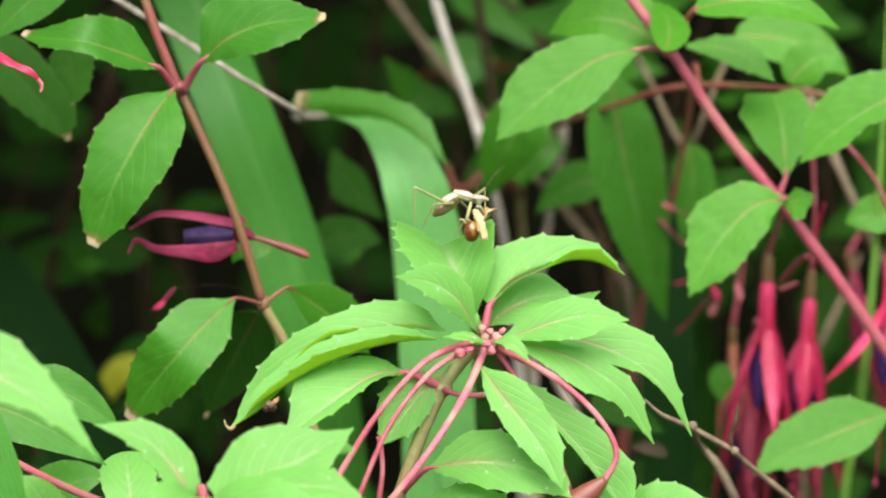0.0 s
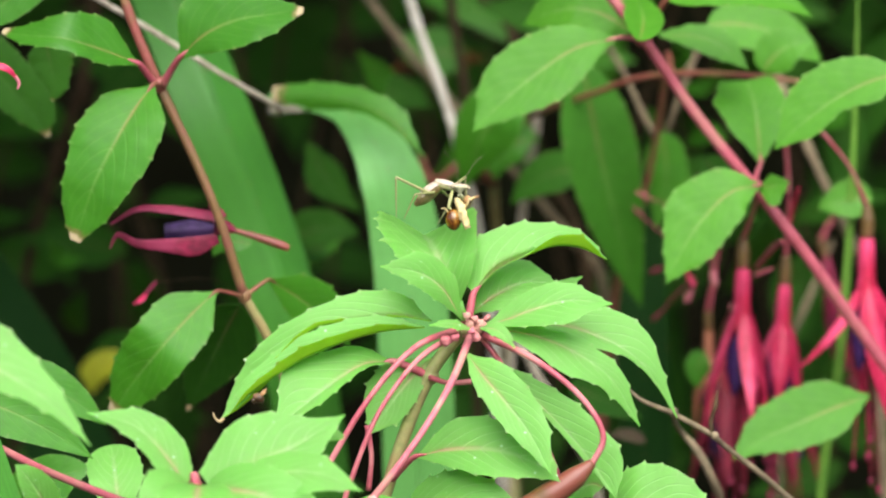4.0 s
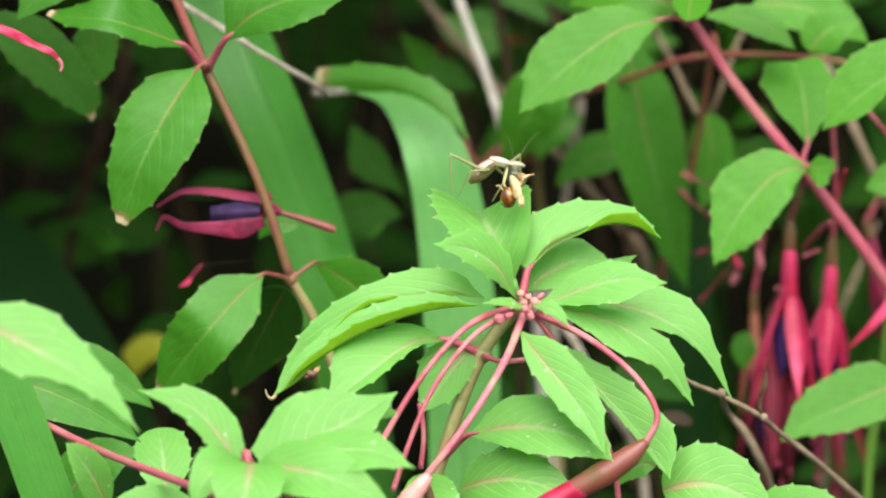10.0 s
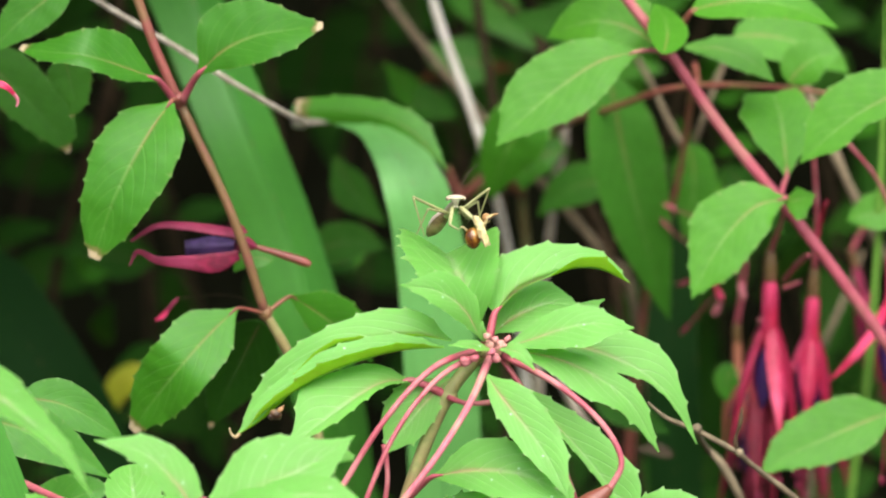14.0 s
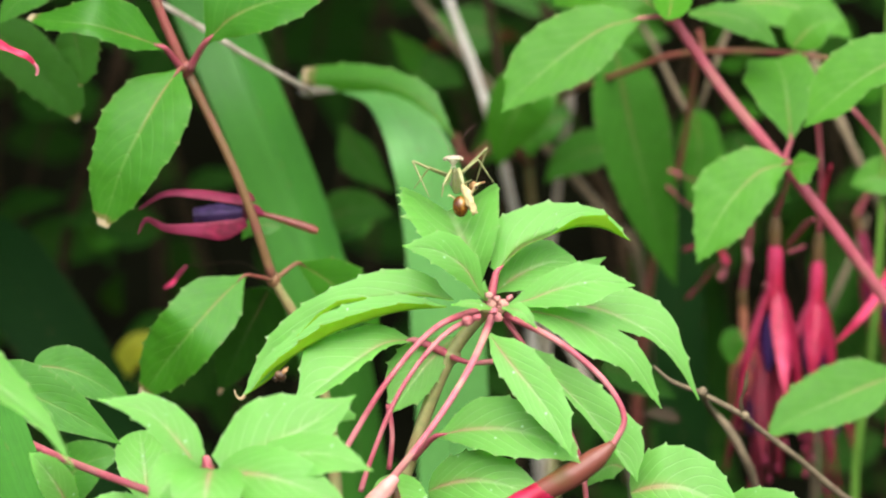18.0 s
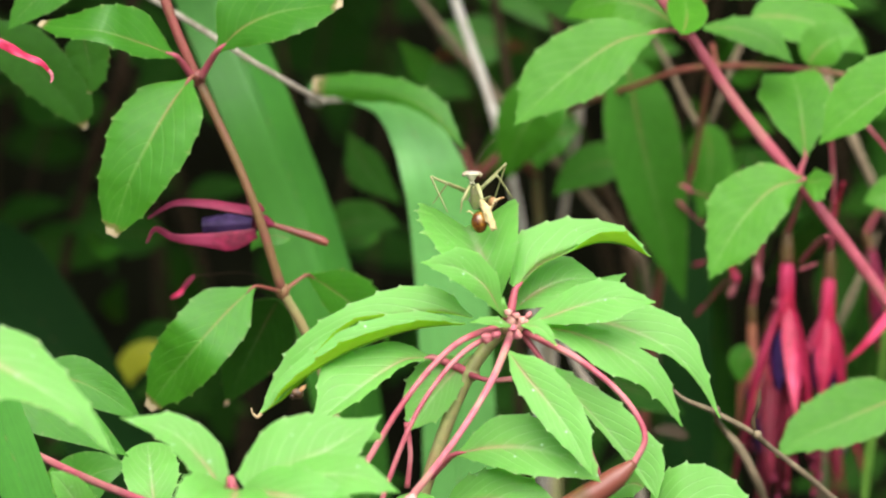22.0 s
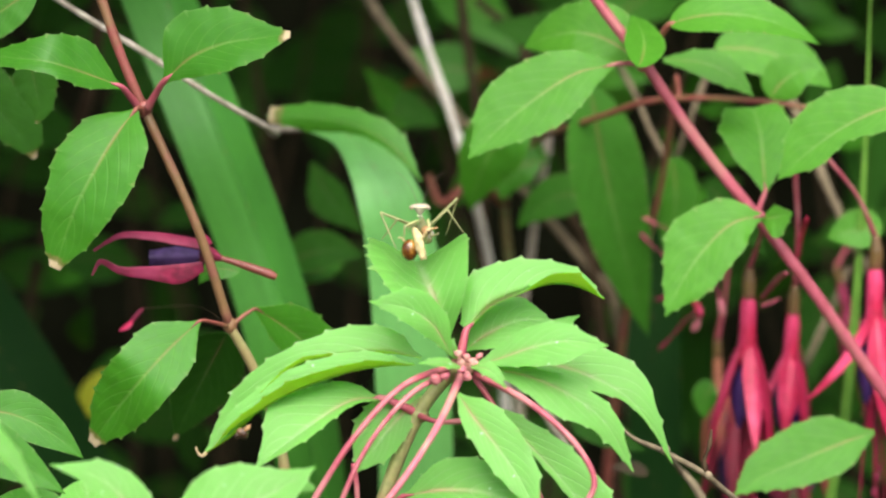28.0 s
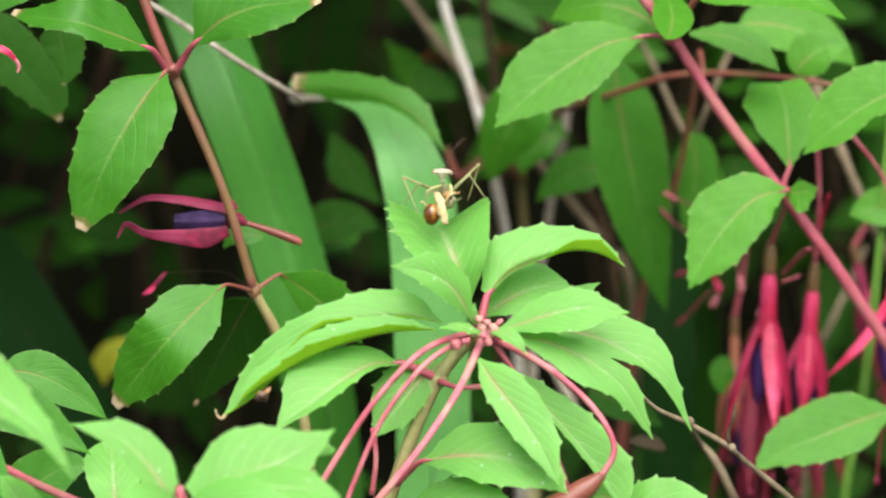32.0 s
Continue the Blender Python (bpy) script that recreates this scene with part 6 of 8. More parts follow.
part("sepal", rib_sheet([(-0.0768, 0.1190, 0.9178), (-0.0782, 0.1170, 0.9166), (-0.0802, 0.1180, 0.9152)], [0.0006, 0.0011, 0.0003], [0.0006, 0.0010, 0.0003], (0, -0.9, 0.4), 25, -30, 3, 0.0), MAGENTA, fp)
stalk("tube", [(-0.0737, 0.1200, 0.9212), (-0.0752, 0.1195, 0.9196), (-0.0770, 0.1190, 0.9176)], [0.0004, 0.0007, 0.0006], WILTED, fp, knobby=0.2)

# ---- the mantis and its prey on the top leaf ----
STRAW = skin_material("pale_straw_shell", (0.22, 0.225, 0.090), (0.17, 0.175, 0.06), 1500, 0.45, 0.2)
MANTIS_GREEN = skin_material("mantis_green_shell", (0.24, 0.265, 0.075), (0.27, 0.26, 0.11), 1500, 0.45, 0.2, c=(0.33, 0.31, 0.17))
MANTIS_BACK = skin_material("mantis_beige_back", (0.36, 0.285, 0.235), (0.27, 0.21, 0.15), 1200, 0.45, 0.25, c=(0.42, 0.37, 0.27))
BELLY = skin_material("mottled_olive_belly", (0.17, 0.135, 0.045), (0.085, 0.055, 0.020), 1400, 0.5, 0.3, c=(0.22, 0.20, 0.08))
FACE = skin_material("cream_face", (0.37, 0.37, 0.25), (0.30, 0.29, 0.17), 1500, 0.4, 0.2)
EYE = skin_material("banded_eye", (0.20, 0.13, 0.08), (0.36, 0.33, 0.22), 1200, 0.25, 0.0, (1, 1, 4))
FEELER = skin_material("dark_feeler", (0.10, 0.06, 0.05), (0.16, 0.09, 0.07), 900, 0.6)
AMBER = skin_material("amber_abdomen", (0.13, 0.045, 0.004), (0.045, 0.012, 0.003), 1700, 0.22, 0.1, (1, 1, 0.6), c=(0.30, 0.15, 0.012), spec=0.6)
FUZZ = skin_material("cream_fuzz", (0.56, 0.48, 0.27), (0.46, 0.35, 0.14), 1500, 0.9, 0.9, spec=0.2)
TAN = skin_material("tan_insect_head", (0.30, 0.17, 0.06), (0.20, 0.10, 0.03), 1500, 0.5)
BLACK = skin_material("black_shell", (0.02, 0.015, 0.01), (0.07, 0.04, 0.02), 900, 0.4)

MANTIS_AT = Vector((0.0047, 0.0080, 0.9502))


def limb(name, parent, length, radii, mat, label="", flat=1.0, spines=0):
    """A limb along its own x axis, to be posed."""
    bm = bmesh.new()
    n = len(radii)
    tube(bm, [(length * i / (n - 1), 0, 0) for i in range(n)], radii, 8, 4, flat)
    for i in range(spines):
        x = length * (0.3 + 0.6 * i / spines)
        tube(bm, [(x, 0, 0), (x + length * 0.05, 0, -radii[1] * 2.6)], [radii[1] * 0.35, 0.00002], 5, 2)
    me = bpy.data.meshes.new(name)
    bmesh.ops.recalc_face_normals(bm, faces=bm.faces)
    bm.to_mesh(me)
    bm.free()
    me.polygons.foreach_set("use_smooth", [True] * len(me.polygons))
    me.materials.append(mat)
    ob = new(name, me)
    ob.parent = parent
    return tagged(ob, label) if label else ob


def aim(a, b):
    """A pose at a whose x axis points to b, its z axis upwards."""
    a, b = Vector(a), Vector(b)
    x = (b - a).normalized()
    ref = Vector((0, math.copysign(1, x.z), 0)) if abs(x.z) > 0.8 else Vector((0, 0, 1))
    z = (ref - x * ref.dot(x)).normalized()
    y = z.cross(x)
    return Matrix.Translation(a) @ Matrix((x, y, z)).transposed().to_4x4()


mantis = thing("mantis", MANTIS_AT, "small straw-green praying mantis eating on a leaf tip", "mantis")
prey = thing("insect_prey", Vector((0.0111, -0.0060, 0.9552)), "half-eaten amber and cream insect held by the mantis", "insect")

# prothorax, abdomen and head
prothorax = limb("prothorax", mantis, 0.00720, [0.00105, 0.00135, 0.00120, 0.00083], MANTIS_GREEN, "slender greenish prothorax", 0.8)
abdomen = limb("abdomen", mantis, 0.00990, [0.00090, 0.00150, 0.00185, 0.00200, 0.00170, 0.00060], BELLY, "mottled olive brown abdomen", 0.8)


def own_mesh(name, bm, mat, parent, label=""):
    """A part built about its parent's own origin."""
    me = bpy.data.meshes.new(name)
    bmesh.ops.recalc_face_normals(bm, faces=bm.faces)
    bm.to_mesh(me)
    bm.free()
    me.polygons.foreach_set("use_smooth", [True] * len(me.polygons))
    me.materials.append(mat)
    ob = new(name, me)
    ob.parent = parent
    return tagged(ob, label) if label else ob


def back_plate(length, widths, rise):
    """A thin arched shell over the upper side of a body that lies along x."""
    bm = bmesh.new()
    sheets = []
    for lift in (0.0, -0.00012):
        rows = []
        for i in range(13):
            u = i / 12
            w = station(widths, u)
            row = []
            for j in range(9):
                v = j / 4 - 1
                row.append(bm.verts.new((length * u, w * v, rise * math.sin(math.pi * min(1, 0.12 + u * 0.88)) ** 0.8 + w * 0.85 * math.sqrt(max(0.0, 1.02 - v * v)) + lift)))
            rows.append(row)
        sheets.append(rows)
    top, low = sheets
    for i in range(12):
        for j in range(8):
            bm.faces.new((top[i][j], top[i + 1][j], top[i + 1][j + 1], top[i][j + 1]))
            bm.faces.new((low[i][j], low[i][j + 1], low[i + 1][j + 1], low[i + 1][j]))
        bm.faces.new((top[i][0], low[i][0], low[i + 1][0], top[i + 1][0]))
        bm.faces.new((top[i][8], top[i + 1][8], low[i + 1][8], low[i][8]))
    bm.faces.new([*top[0], *low[0][::-1]])
    bm.faces.new([*top[-1][::-1], *low[-1]])
    return bm


own_mesh("back_plate", back_plate(0.0088, [0.0009, 0.0015, 0.0019, 0.0020, 0.0016, 0.0005], 0.00055), MANTIS_BACK, abdomen, "pinkish beige arched back plate")
own_mesh("back_plate", back_plate(0.0070, [0.0008, 0.0013, 0.0014, 0.0011, 0.0008], 0.0002), MANTIS_BACK, prothorax, "pinkish beige neck shield")
bm = bmesh.new()
tube(bm, [(0, -0.0002, 0.0002), (0, -0.0003, -0.0005), (0, -0.0004, -0.0012), (0, -0.0004, -0.0019)], [0.00190, 0.00150, 0.00090, 0.00030], 14, 5, 0.62)
blob(bm, (-0.0004, -0.0006, -0.0021), (0.00035, 0.0003, 0.0004), None, 8, 6)
blob(bm, (0.0004, -0.0006, -0.0021), (0.00035, 0.0003, 0.0004), None, 8, 6)
head = own_mesh("head", bm, FACE, mantis, "narrow cream face under a wide flat crown")
own_mesh("brow", blob(bmesh.new(), (0, 0, 0.00018), (0.00262, 0.00125, 0.00068), None, 20, 10), FACE, head, "cream rim of the flat crown")
own_mesh("crown", blob(bmesh.new(), (0, 0.0001, 0.00048), (0.00238, 0.00115, 0.00062), None, 20, 10), MANTIS_BACK, head, "pinkish beige flat crown")
for sx in (-1, 1):
    own_mesh("eye", blob(bmesh.new(), (sx * 0.00215, -0.00025, 0.00012), (0.00062, 0.00100, 0.00055), Euler((0, sx * 0.25, 0)).to_matrix(), 14, 10), EYE, head, "banded compound eye")
    own_mesh("antenna", tube(bmesh.new(), [(sx * 0.00060, -0.00045, 0.00055), (sx * 0.00150, -0.00060, 0.00360), (sx * 0.00330, -0.00060, 0.00690), (sx * 0.00600, -0.00030, 0.00930)], [0.00008, 0.00006, 0.00005, 0.00003], 6, 4), FEELER, head, "thread-like dark antenna")

# hip, knee and foot of each leg in the four stances: feeding sideways, reared, turning, facing out, and with the prey lifted
STANCES = {
    "feeding": dict(
        prothorax=((0.0065, 0.0000, 0.9645), (0.0112, -0.0010, 0.9631)), abdomen=((0.0090, 0.0000, 0.9643), (0.0016, 0.0000, 0.9587)), head=((0.0131, -0.0020, 0.9631), 25, 8, 0),
        hind_near=((0.0051, -0.0020, 0.9616), (-0.0048, -0.0050, 0.9670), (-0.0039, -0.0040, 0.9565)), mid_near=((0.0063, -0.0020, 0.9619), (0.0009, -0.0060, 0.9620), (-0.0024, -0.0030, 0.9539)),
        mid_far=((0.0081, 0.0030, 0.9619), (0.0102, 0.0060, 0.9596), (0.0075, 0.0060, 0.9530)), hind_far=((0.0117, 0.0030, 0.9629), (0.0145, 0.0118, 0.9640), (0.0149, 0.0120, 0.9570)),
        fore_near=((0.0111, -0.0030, 0.9624), (0.0099, -0.0060, 0.9582), (0.0119, -0.0070, 0.9569)), fore_far=((0.0126, 0.0010, 0.9618), (0.0150, 0.0000, 0.9583), (0.0168, -0.0020, 0.9604)),
        prey=((0.0111, -0.0060, 0.9552), 0)),
    "reared": dict(
        prothorax=((0.0047, 0.0000, 0.9643), (0.0104, -0.0010, 0.9680)), abdomen=((0.0056, 0.0000, 0.9649), (-0.0006, 0.0000, 0.9570)), head=((0.0120, -0.0020, 0.9685), 25, -8, 0),
        hind_near=((0.0042, -0.0020, 0.9622), (-0.0052, -0.0050, 0.9671), (-0.0025, -0.0040, 0.9555)), mid_near=((0.0046, -0.0020, 0.9619), (0.0009, -0.0060, 0.9613), (-0.0024, -0.0030, 0.9539)),
        mid_far=((0.0069, 0.0030, 0.9610), (0.0089, 0.0060, 0.9602), (0.0075, 0.0060, 0.9526)), hind_far=((0.0066, 0.0030, 0.9631), (0.0099, 0.0060, 0.9621), (0.0093, 0.0080, 0.9536)),
        fore_near=((0.0093, -0.0030, 0.9678), (0.0093, -0.0060, 0.9622), (0.0110, -0.0070, 0.9608)), fore_far=((0.0108, 0.0010, 0.9670), (0.0135, 0.0000, 0.9620), (0.0147, -0.0020, 0.9628)),
        prey=((0.0156, -0.0060, 0.9601), -14)),
    "turning": dict(
        prothorax=((0.0033, 0.0030, 0.9600), (0.0057, -0.0010, 0.9639)), abdomen=((0.0036, 0.0030, 0.9610), (0.0003, 0.0060, 0.9566)), head=((0.0057, -0.0020, 0.9652), 8, 0, 0),
        hind_near=((0.0033, 0.0000, 0.9611), (-0.0048, -0.0030, 0.9654), (-0.0024, -0.0040, 0.9553)), mid_near=((0.0039, -0.0010, 0.9612), (-0.0018, -0.0040, 0.9628), (-0.0048, -0.0030, 0.9551)),
        mid_far=((0.0066, 0.0030, 0.9606), (0.0102, 0.0040, 0.9629), (0.0126, 0.0040, 0.9563)), hind_far=((0.0069, 0.0030, 0.9613), (0.0126, 0.0040, 0.9657), (0.0111, 0.0060, 0.9566)),
        fore_near=((0.0048, -0.0030, 0.9630), (0.0042, -0.0060, 0.9585), (0.0069, -0.0070, 0.9575)), fore_far=((0.0069, -0.0010, 0.9630), (0.0102, -0.0030, 0.9602), (0.0123, -0.0040, 0.9592)),
        prey=((0.0102, -0.0060, 0.9555), -4)),
    "facing": dict(
        prothorax=((0.0059, 0.0020, 0.9560), (0.0053, -0.0020, 0.9634)), abdomen=((0.0060, 0.0030, 0.9564), (0.0057, 0.0130, 0.9569)), head=((0.0050, -0.0030, 0.9654), 0, 0, 0),
        hind_near=((0.0036, 0.0020, 0.9602), (-0.0043, 0.0010, 0.9638), (-0.0001, -0.0040, 0.9527)), mid_near=((0.0039, 0.0010, 0.9606), (-0.0027, -0.0020, 0.9637), (-0.0063, 0.0020, 0.9559)),
        mid_far=((0.0069, 0.0020, 0.9608), (0.0117, 0.0030, 0.9647), (0.0155, 0.0030, 0.9585)), hind_far=((0.0069, 0.0030, 0.9606), (0.0143, 0.0040, 0.9678), (0.0107, 0.0060, 0.9574)),
        fore_near=((0.0045, -0.0030, 0.9627), (0.0019, -0.0060, 0.9581), (0.0016, -0.0060, 0.9537)), fore_far=((0.0063, -0.0030, 0.9630), (0.0076, -0.0060, 0.9591), (0.0100, -0.0080, 0.9606)),
        prey=((0.0067, -0.0060, 0.9534), -4)),
    "lifting": dict(
        prothorax=((0.0050, 0.0020, 0.9573), (0.0043, -0.0020, 0.9648)), abdomen=((0.0057, 0.0030, 0.9575), (0.0054, 0.0130, 0.9580)), head=((0.0040, -0.0030, 0.9668), 0, 0, 0),
        hind_near=((0.0033, 0.0020, 0.9610), (-0.0048, 0.0010, 0.9644), (-0.0009, -0.0040, 0.9536)), mid_near=((0.0036, 0.0010, 0.9614), (-0.0030, -0.0020, 0.9642), (-0.0066, 0.0020, 0.9570)),
        mid_far=((0.0066, 0.0020, 0.9616), (0.0114, 0.0030, 0.9660), (0.0152, 0.0030, 0.9596)), hind_far=((0.0066, 0.0030, 0.9614), (0.0140, 0.0040, 0.9689), (0.0107, 0.0060, 0.9585)),
        fore_near=((0.0039, -0.0030, 0.9635), (0.0003, -0.0060, 0.9624), (0.0000, -0.0070, 0.9583)), fore_far=((0.0060, -0.0030, 0.9638), (0.0069, -0.0060, 0.9596), (0.0092, -0.0080, 0.9611)),
        prey=((0.0014, -0.0060, 0.9565), 2)),
}
LEGS = {}
for key, lu, ll, ru in (("hind_near", 70, 72, 2.7), ("mid_near", 42, 52, 2.2), ("mid_far", 40, 50, 2.2), ("hind_far", 66, 70, 2.7)):
    u = limb("femur", mantis, lu / 6663, [ru * 1.3 / 6663, ru / 6663, ru * 0.8 / 6663], STRAW, "slender straw-coloured leg")
    l = limb("tibia", mantis, ll / 6663, [1.7 / 6663, 1.5 / 6663, 1.2 / 6663, 0.8 / 6663], STRAW)
    LEGS[key] = (u, l, lu / 6663)
for key in ("fore_near", "fore_far"):
    u = limb("fore_femur", mantis, 34 / 6663, [3.0 / 6663, 4.6 / 6663, 4.0 / 6663, 2.6 / 6663], MANTIS_GREEN, "thick spiny grasping foreleg", 0.7, 6)
    l = limb("fore_tibia", mantis, 22 / 6663, [2.4 / 6663, 1.8 / 6663, 0.6 / 6663], STRAW, "", 0.8, 4)
    LEGS[key] = (u, l, 34 / 6663)

# the prey: round amber abdomen, bent cream thorax, tan head, bits of leg and wing
o = Vector((0.0111, -0.0060, 0.9552))
bm = blob(bmesh.new(), o + Vector((0.00015, -0.0015, 0)), (0.00218, 0.00210, 0.00285), None, 18, 14)
part("abdomen", bm, AMBER, prey, "glossy amber-brown abdomen")
bm = tube(bmesh.new(), [(0.0122, -0.0060, 0.9604), (0.0133, -0.0080, 0.9585), (0.0139, -0.0090, 0.9562), (0.0149, -0.0090, 0.9532)], [0.00075, 0.00113, 0.00113, 0.00075], 14, 8)
for v in bm.verts:
    v.co += Vector((noise.noise(v.co * 3300), noise.noise(v.co * 3300 + Vector((9, 0, 0))), noise.noise(v.co * 3300 + Vector((0, 9, 0))))) * 0.00055
part("thorax", bm, FUZZ, prey, "cream fuzzy torn thorax")
part("head", blob(bmesh.new(), (0.0151, -0.0060, 0.9601), (0.00120, 0.00105, 0.00135)), TAN, prey, "tan head")
part("eye", blob(bmesh.new(), (0.0158, -0.0075, 0.9600), (0.00038, 0.00038, 0.00045)), BLACK, prey, "dark eye")
stalk("leg", [(0.0143, -0.0060, 0.9582), (0.0158, -0.0070, 0.9605), (0.0170, -0.0070, 0.9611)], [0.00045, 0.00036, 0.00023], FUZZ, prey)
stalk("leg", [(0.0146, -0.0060, 0.9588), (0.0167, -0.0060, 0.9607), (0.0182, -0.0060, 0.9611)], [0.00045, 0.00036, 0.00023], TAN, prey)
stalk("leg", [(0.0099, -0.0070, 0.9572), (0.0087, -0.0080, 0.9585), (0.0081, -0.0080, 0.9582)], [0.00024, 0.00018, 0.00012], FUZZ, prey)

# a tiny dark fly resting on the long leaf
FLY_BROWN = skin_material("brown_fly_shell", (0.060, 0.026, 0.010), (0.020, 0.011, 0.006), 1500, 0.4, c=(0.15, 0.08, 0.03))
fly = thing("fly", (-0.0421, -0.0240, 0.9130), "tiny dark brown fly with tan wings clinging under a leaf edge", "fly")
fly_at = Vector((-0.0408, -0.0250, 0.9113))
part("body", blob(bmesh.new(), fly_at, (0.00165, 0.00110, 0.00130), Euler((0, 0.5, 0)).to_matrix()), FLY_BROWN, fly)
part("head", blob(bmesh.new(), fly_at + Vector((-0.0012, 0, -0.0007)), (0.00085, 0.00070, 0.00080)), FLY_BROWN, fly)
for k in range(2):
    part("wing", rib_sheet([fly_at + Vector((0.0002, -0.0006, 0.0005)), fly_at + Vector((0.0012, -0.0008 + 0.0006 * k, 0.0012 + 0.0003 * k)), fly_at + Vector((0.0022, -0.0006 + 0.0009 * k, 0.0017 + 0.0006 * k))], [0.0002, 0.0004, 0.0001], [0.0002, 0.0004, 0.0001], (0, -1, 0.3), 0, 0, 3, 0.0, 0.0001, 2), TAN, fly, "narrow wing")
for k in range(3):
    stalk("leg", [fly_at, fly_at + Vector((-0.0012 + 0.0012 * k, -0.0003, -0.0017))], [0.00015, 0.00011], BLACK, fly, per=2)


# ---- what moves: the shoots sway in the breeze, the insects with them ----
def motions():
    walk(cs, [
        (0.0, pose(-0.02186, 0.00000, -0.00016, 0, 0.061, 0)),
        (0.5, pose(-0.02328, 0.00000, -0.00037, 0, 0.125, 0)),
        (1.0, pose(-0.01977, 0.00000, -0.00087, 0, -0.081, 0)),
        (1.5, pose(-0.02085, 0.00000, -0.00012, 0, 0.006, 0)),
        (2.0, pose(-0.01402, 0.00000, -0.00073, 0, -0.375, 0)),
        (2.5, pose(-0.00007, 0.00000, -0.00080, 0, -1.219, 0)),
        (3.0, pose(-0.00629, 0.00000, -0.00029, 0, -0.881, 0)),
        (3.5, pose(-0.00883, 0.00000, -0.00017, 0, -0.716, 0)),
        (5.5, pose(-0.02138, 0.00000, 0.00067, 0, 0.087, 0)),
        (6.0, pose(-0.02212, 0.00000, 0.00082, 0, 0.114, 0)),
        (6.5, pose(-0.02493, 0.00000, 0.00050, 0, 0.245, 0)),
        (7.0, pose(-0.02601, 0.00000, 0.00079, 0, 0.273, 0)),
        (7.5, pose(-0.02815, 0.00000, 0.00174, 0, 0.381, 0)),
        (8.0, pose(-0.02724, 0.00000, 0.00139, 0, 0.386, 0)),
        (8.5, pose(-0.02369, 0.00000, 0.00048, 0, 0.176, 0)),
        (9.0, pose(-0.02024, 0.00000, 0.00000, 0, 0.000, 0)),
        (9.5, pose(-0.01764, 0.00000, 0.00079, 0, -0.110, 0)),
        (10.0, pose(-0.01800, 0.00000, 0.00112, 0, -0.051, 0)),
        (10.5, pose(-0.01958, 0.00000, 0.00098, 0, 0.036, 0)),
        (11.0, pose(-0.02038, 0.00000, 0.00119, 0, 0.054, 0)),
        (11.5, pose(-0.02090, 0.00000, 0.00092, 0, 0.096, 0)),
        (12.0, pose(-0.02501, 0.00000, 0.00109, 0, 0.372, 0)),
        (12.5, pose(-0.02718, 0.00000, 0.00157, 0, 0.553, 0)),
        (13.0, pose(-0.04242, 0.00000, 0.00295, 0, 1.473, 0)),
        (13.5, pose(-0.03989, 0.00000, 0.00126, 0, 1.226, 0)),
        (14.0, pose(-0.03691, 0.00000, 0.00033, 0, 1.032, 0)),
        (14.5, pose(-0.03849, 0.00000, 0.00110, 0, 1.106, 0)),
        (16.5, pose(-0.04202, 0.00000, 0.00249, 0, 1.306, 0)),
        (17.0, pose(-0.04675, 0.00000, 0.00264, 0, 1.629, 0)),
        (17.5, pose(-0.04246, 0.00000, 0.00166, 0, 1.349, 0)),
        (18.0, pose(-0.03061, 0.00000, 0.00142, 0, 0.575, 0)),
        (18.5, pose(-0.03032, 0.00000, 0.00189, 0, 0.590, 0)),
        (19.0, pose(-0.03471, 0.00000, 0.00178, 0, 0.818, 0)),
        (19.5, pose(-0.03309, 0.00000, 0.00230, 0, 0.694, 0)),
        (20.0, pose(-0.02986, 0.00000, 0.00064, 0, 0.499, 0)),
        (20.5, pose(-0.03254, 0.00000, 0.00094, 0, 0.651, 0)),
        (21.0, pose(-0.02933, 0.00000, 0.00072, 0, 0.487, 0)),
        (21.5, pose(-0.02422, 0.00000, 0.00094, 0, 0.229, 0)),
        (22.0, pose(-0.01770, 0.00000, 0.00046, 0, -0.122, 0)),
        (22.5, pose(-0.02411, 0.00000, 0.00120, 0, 0.220, 0)),
        (23.0, pose(-0.02313, 0.00000, 0.00108, 0, 0.211, 0)),
        (23.5, pose(-0.02474, 0.00000, 0.00145, 0, 0.298, 0)),
        (24.0, pose(-0.02463, 0.00000, 0.00130, 0, 0.250, 0)),
        (24.5, pose(-0.02402, 0.00000, 0.00035, 0, 0.213, 0)),
        (26.5, pose(-0.03172, 0.00000, 0.00177, 0, 0.796, 0)),
        (27.0, pose(-0.02991, 0.00000, 0.00047, 0, 0.712, 0)),
        (27.5, pose(-0.02404, 0.00000, 0.00007, 0, 0.371, 0)),
        (28.0, pose(-0.02212, 0.00000, -0.00003, 0, 0.257, 0)),
        (28.5, pose(-0.02727, 0.00000, 0.00102, 0, 0.565, 0)),
        (29.0, pose(-0.05411, 0.00000, 0.00187, 0, 2.161, 0)),
        (29.5, pose(-0.04649, 0.00000, 0.00152, 0, 1.644, 0)),
        (30.0, pose(-0.05127, 0.00000, 0.00155, 0, 1.892, 0)),
        (30.5, pose(-0.02523, 0.00000, 0.00070, 0, 0.303, 0)),
        (31.0, pose(-0.02893, 0.00000, 0.00092, 0, 0.519, 0)),
        (31.5, pose(-0.02336, 0.00000, 0.00034, 0, 0.172, 0)),
        (32.0, pose(-0.01905, 0.00000, 0.00007, 0, -0.052, 0)),
    ])
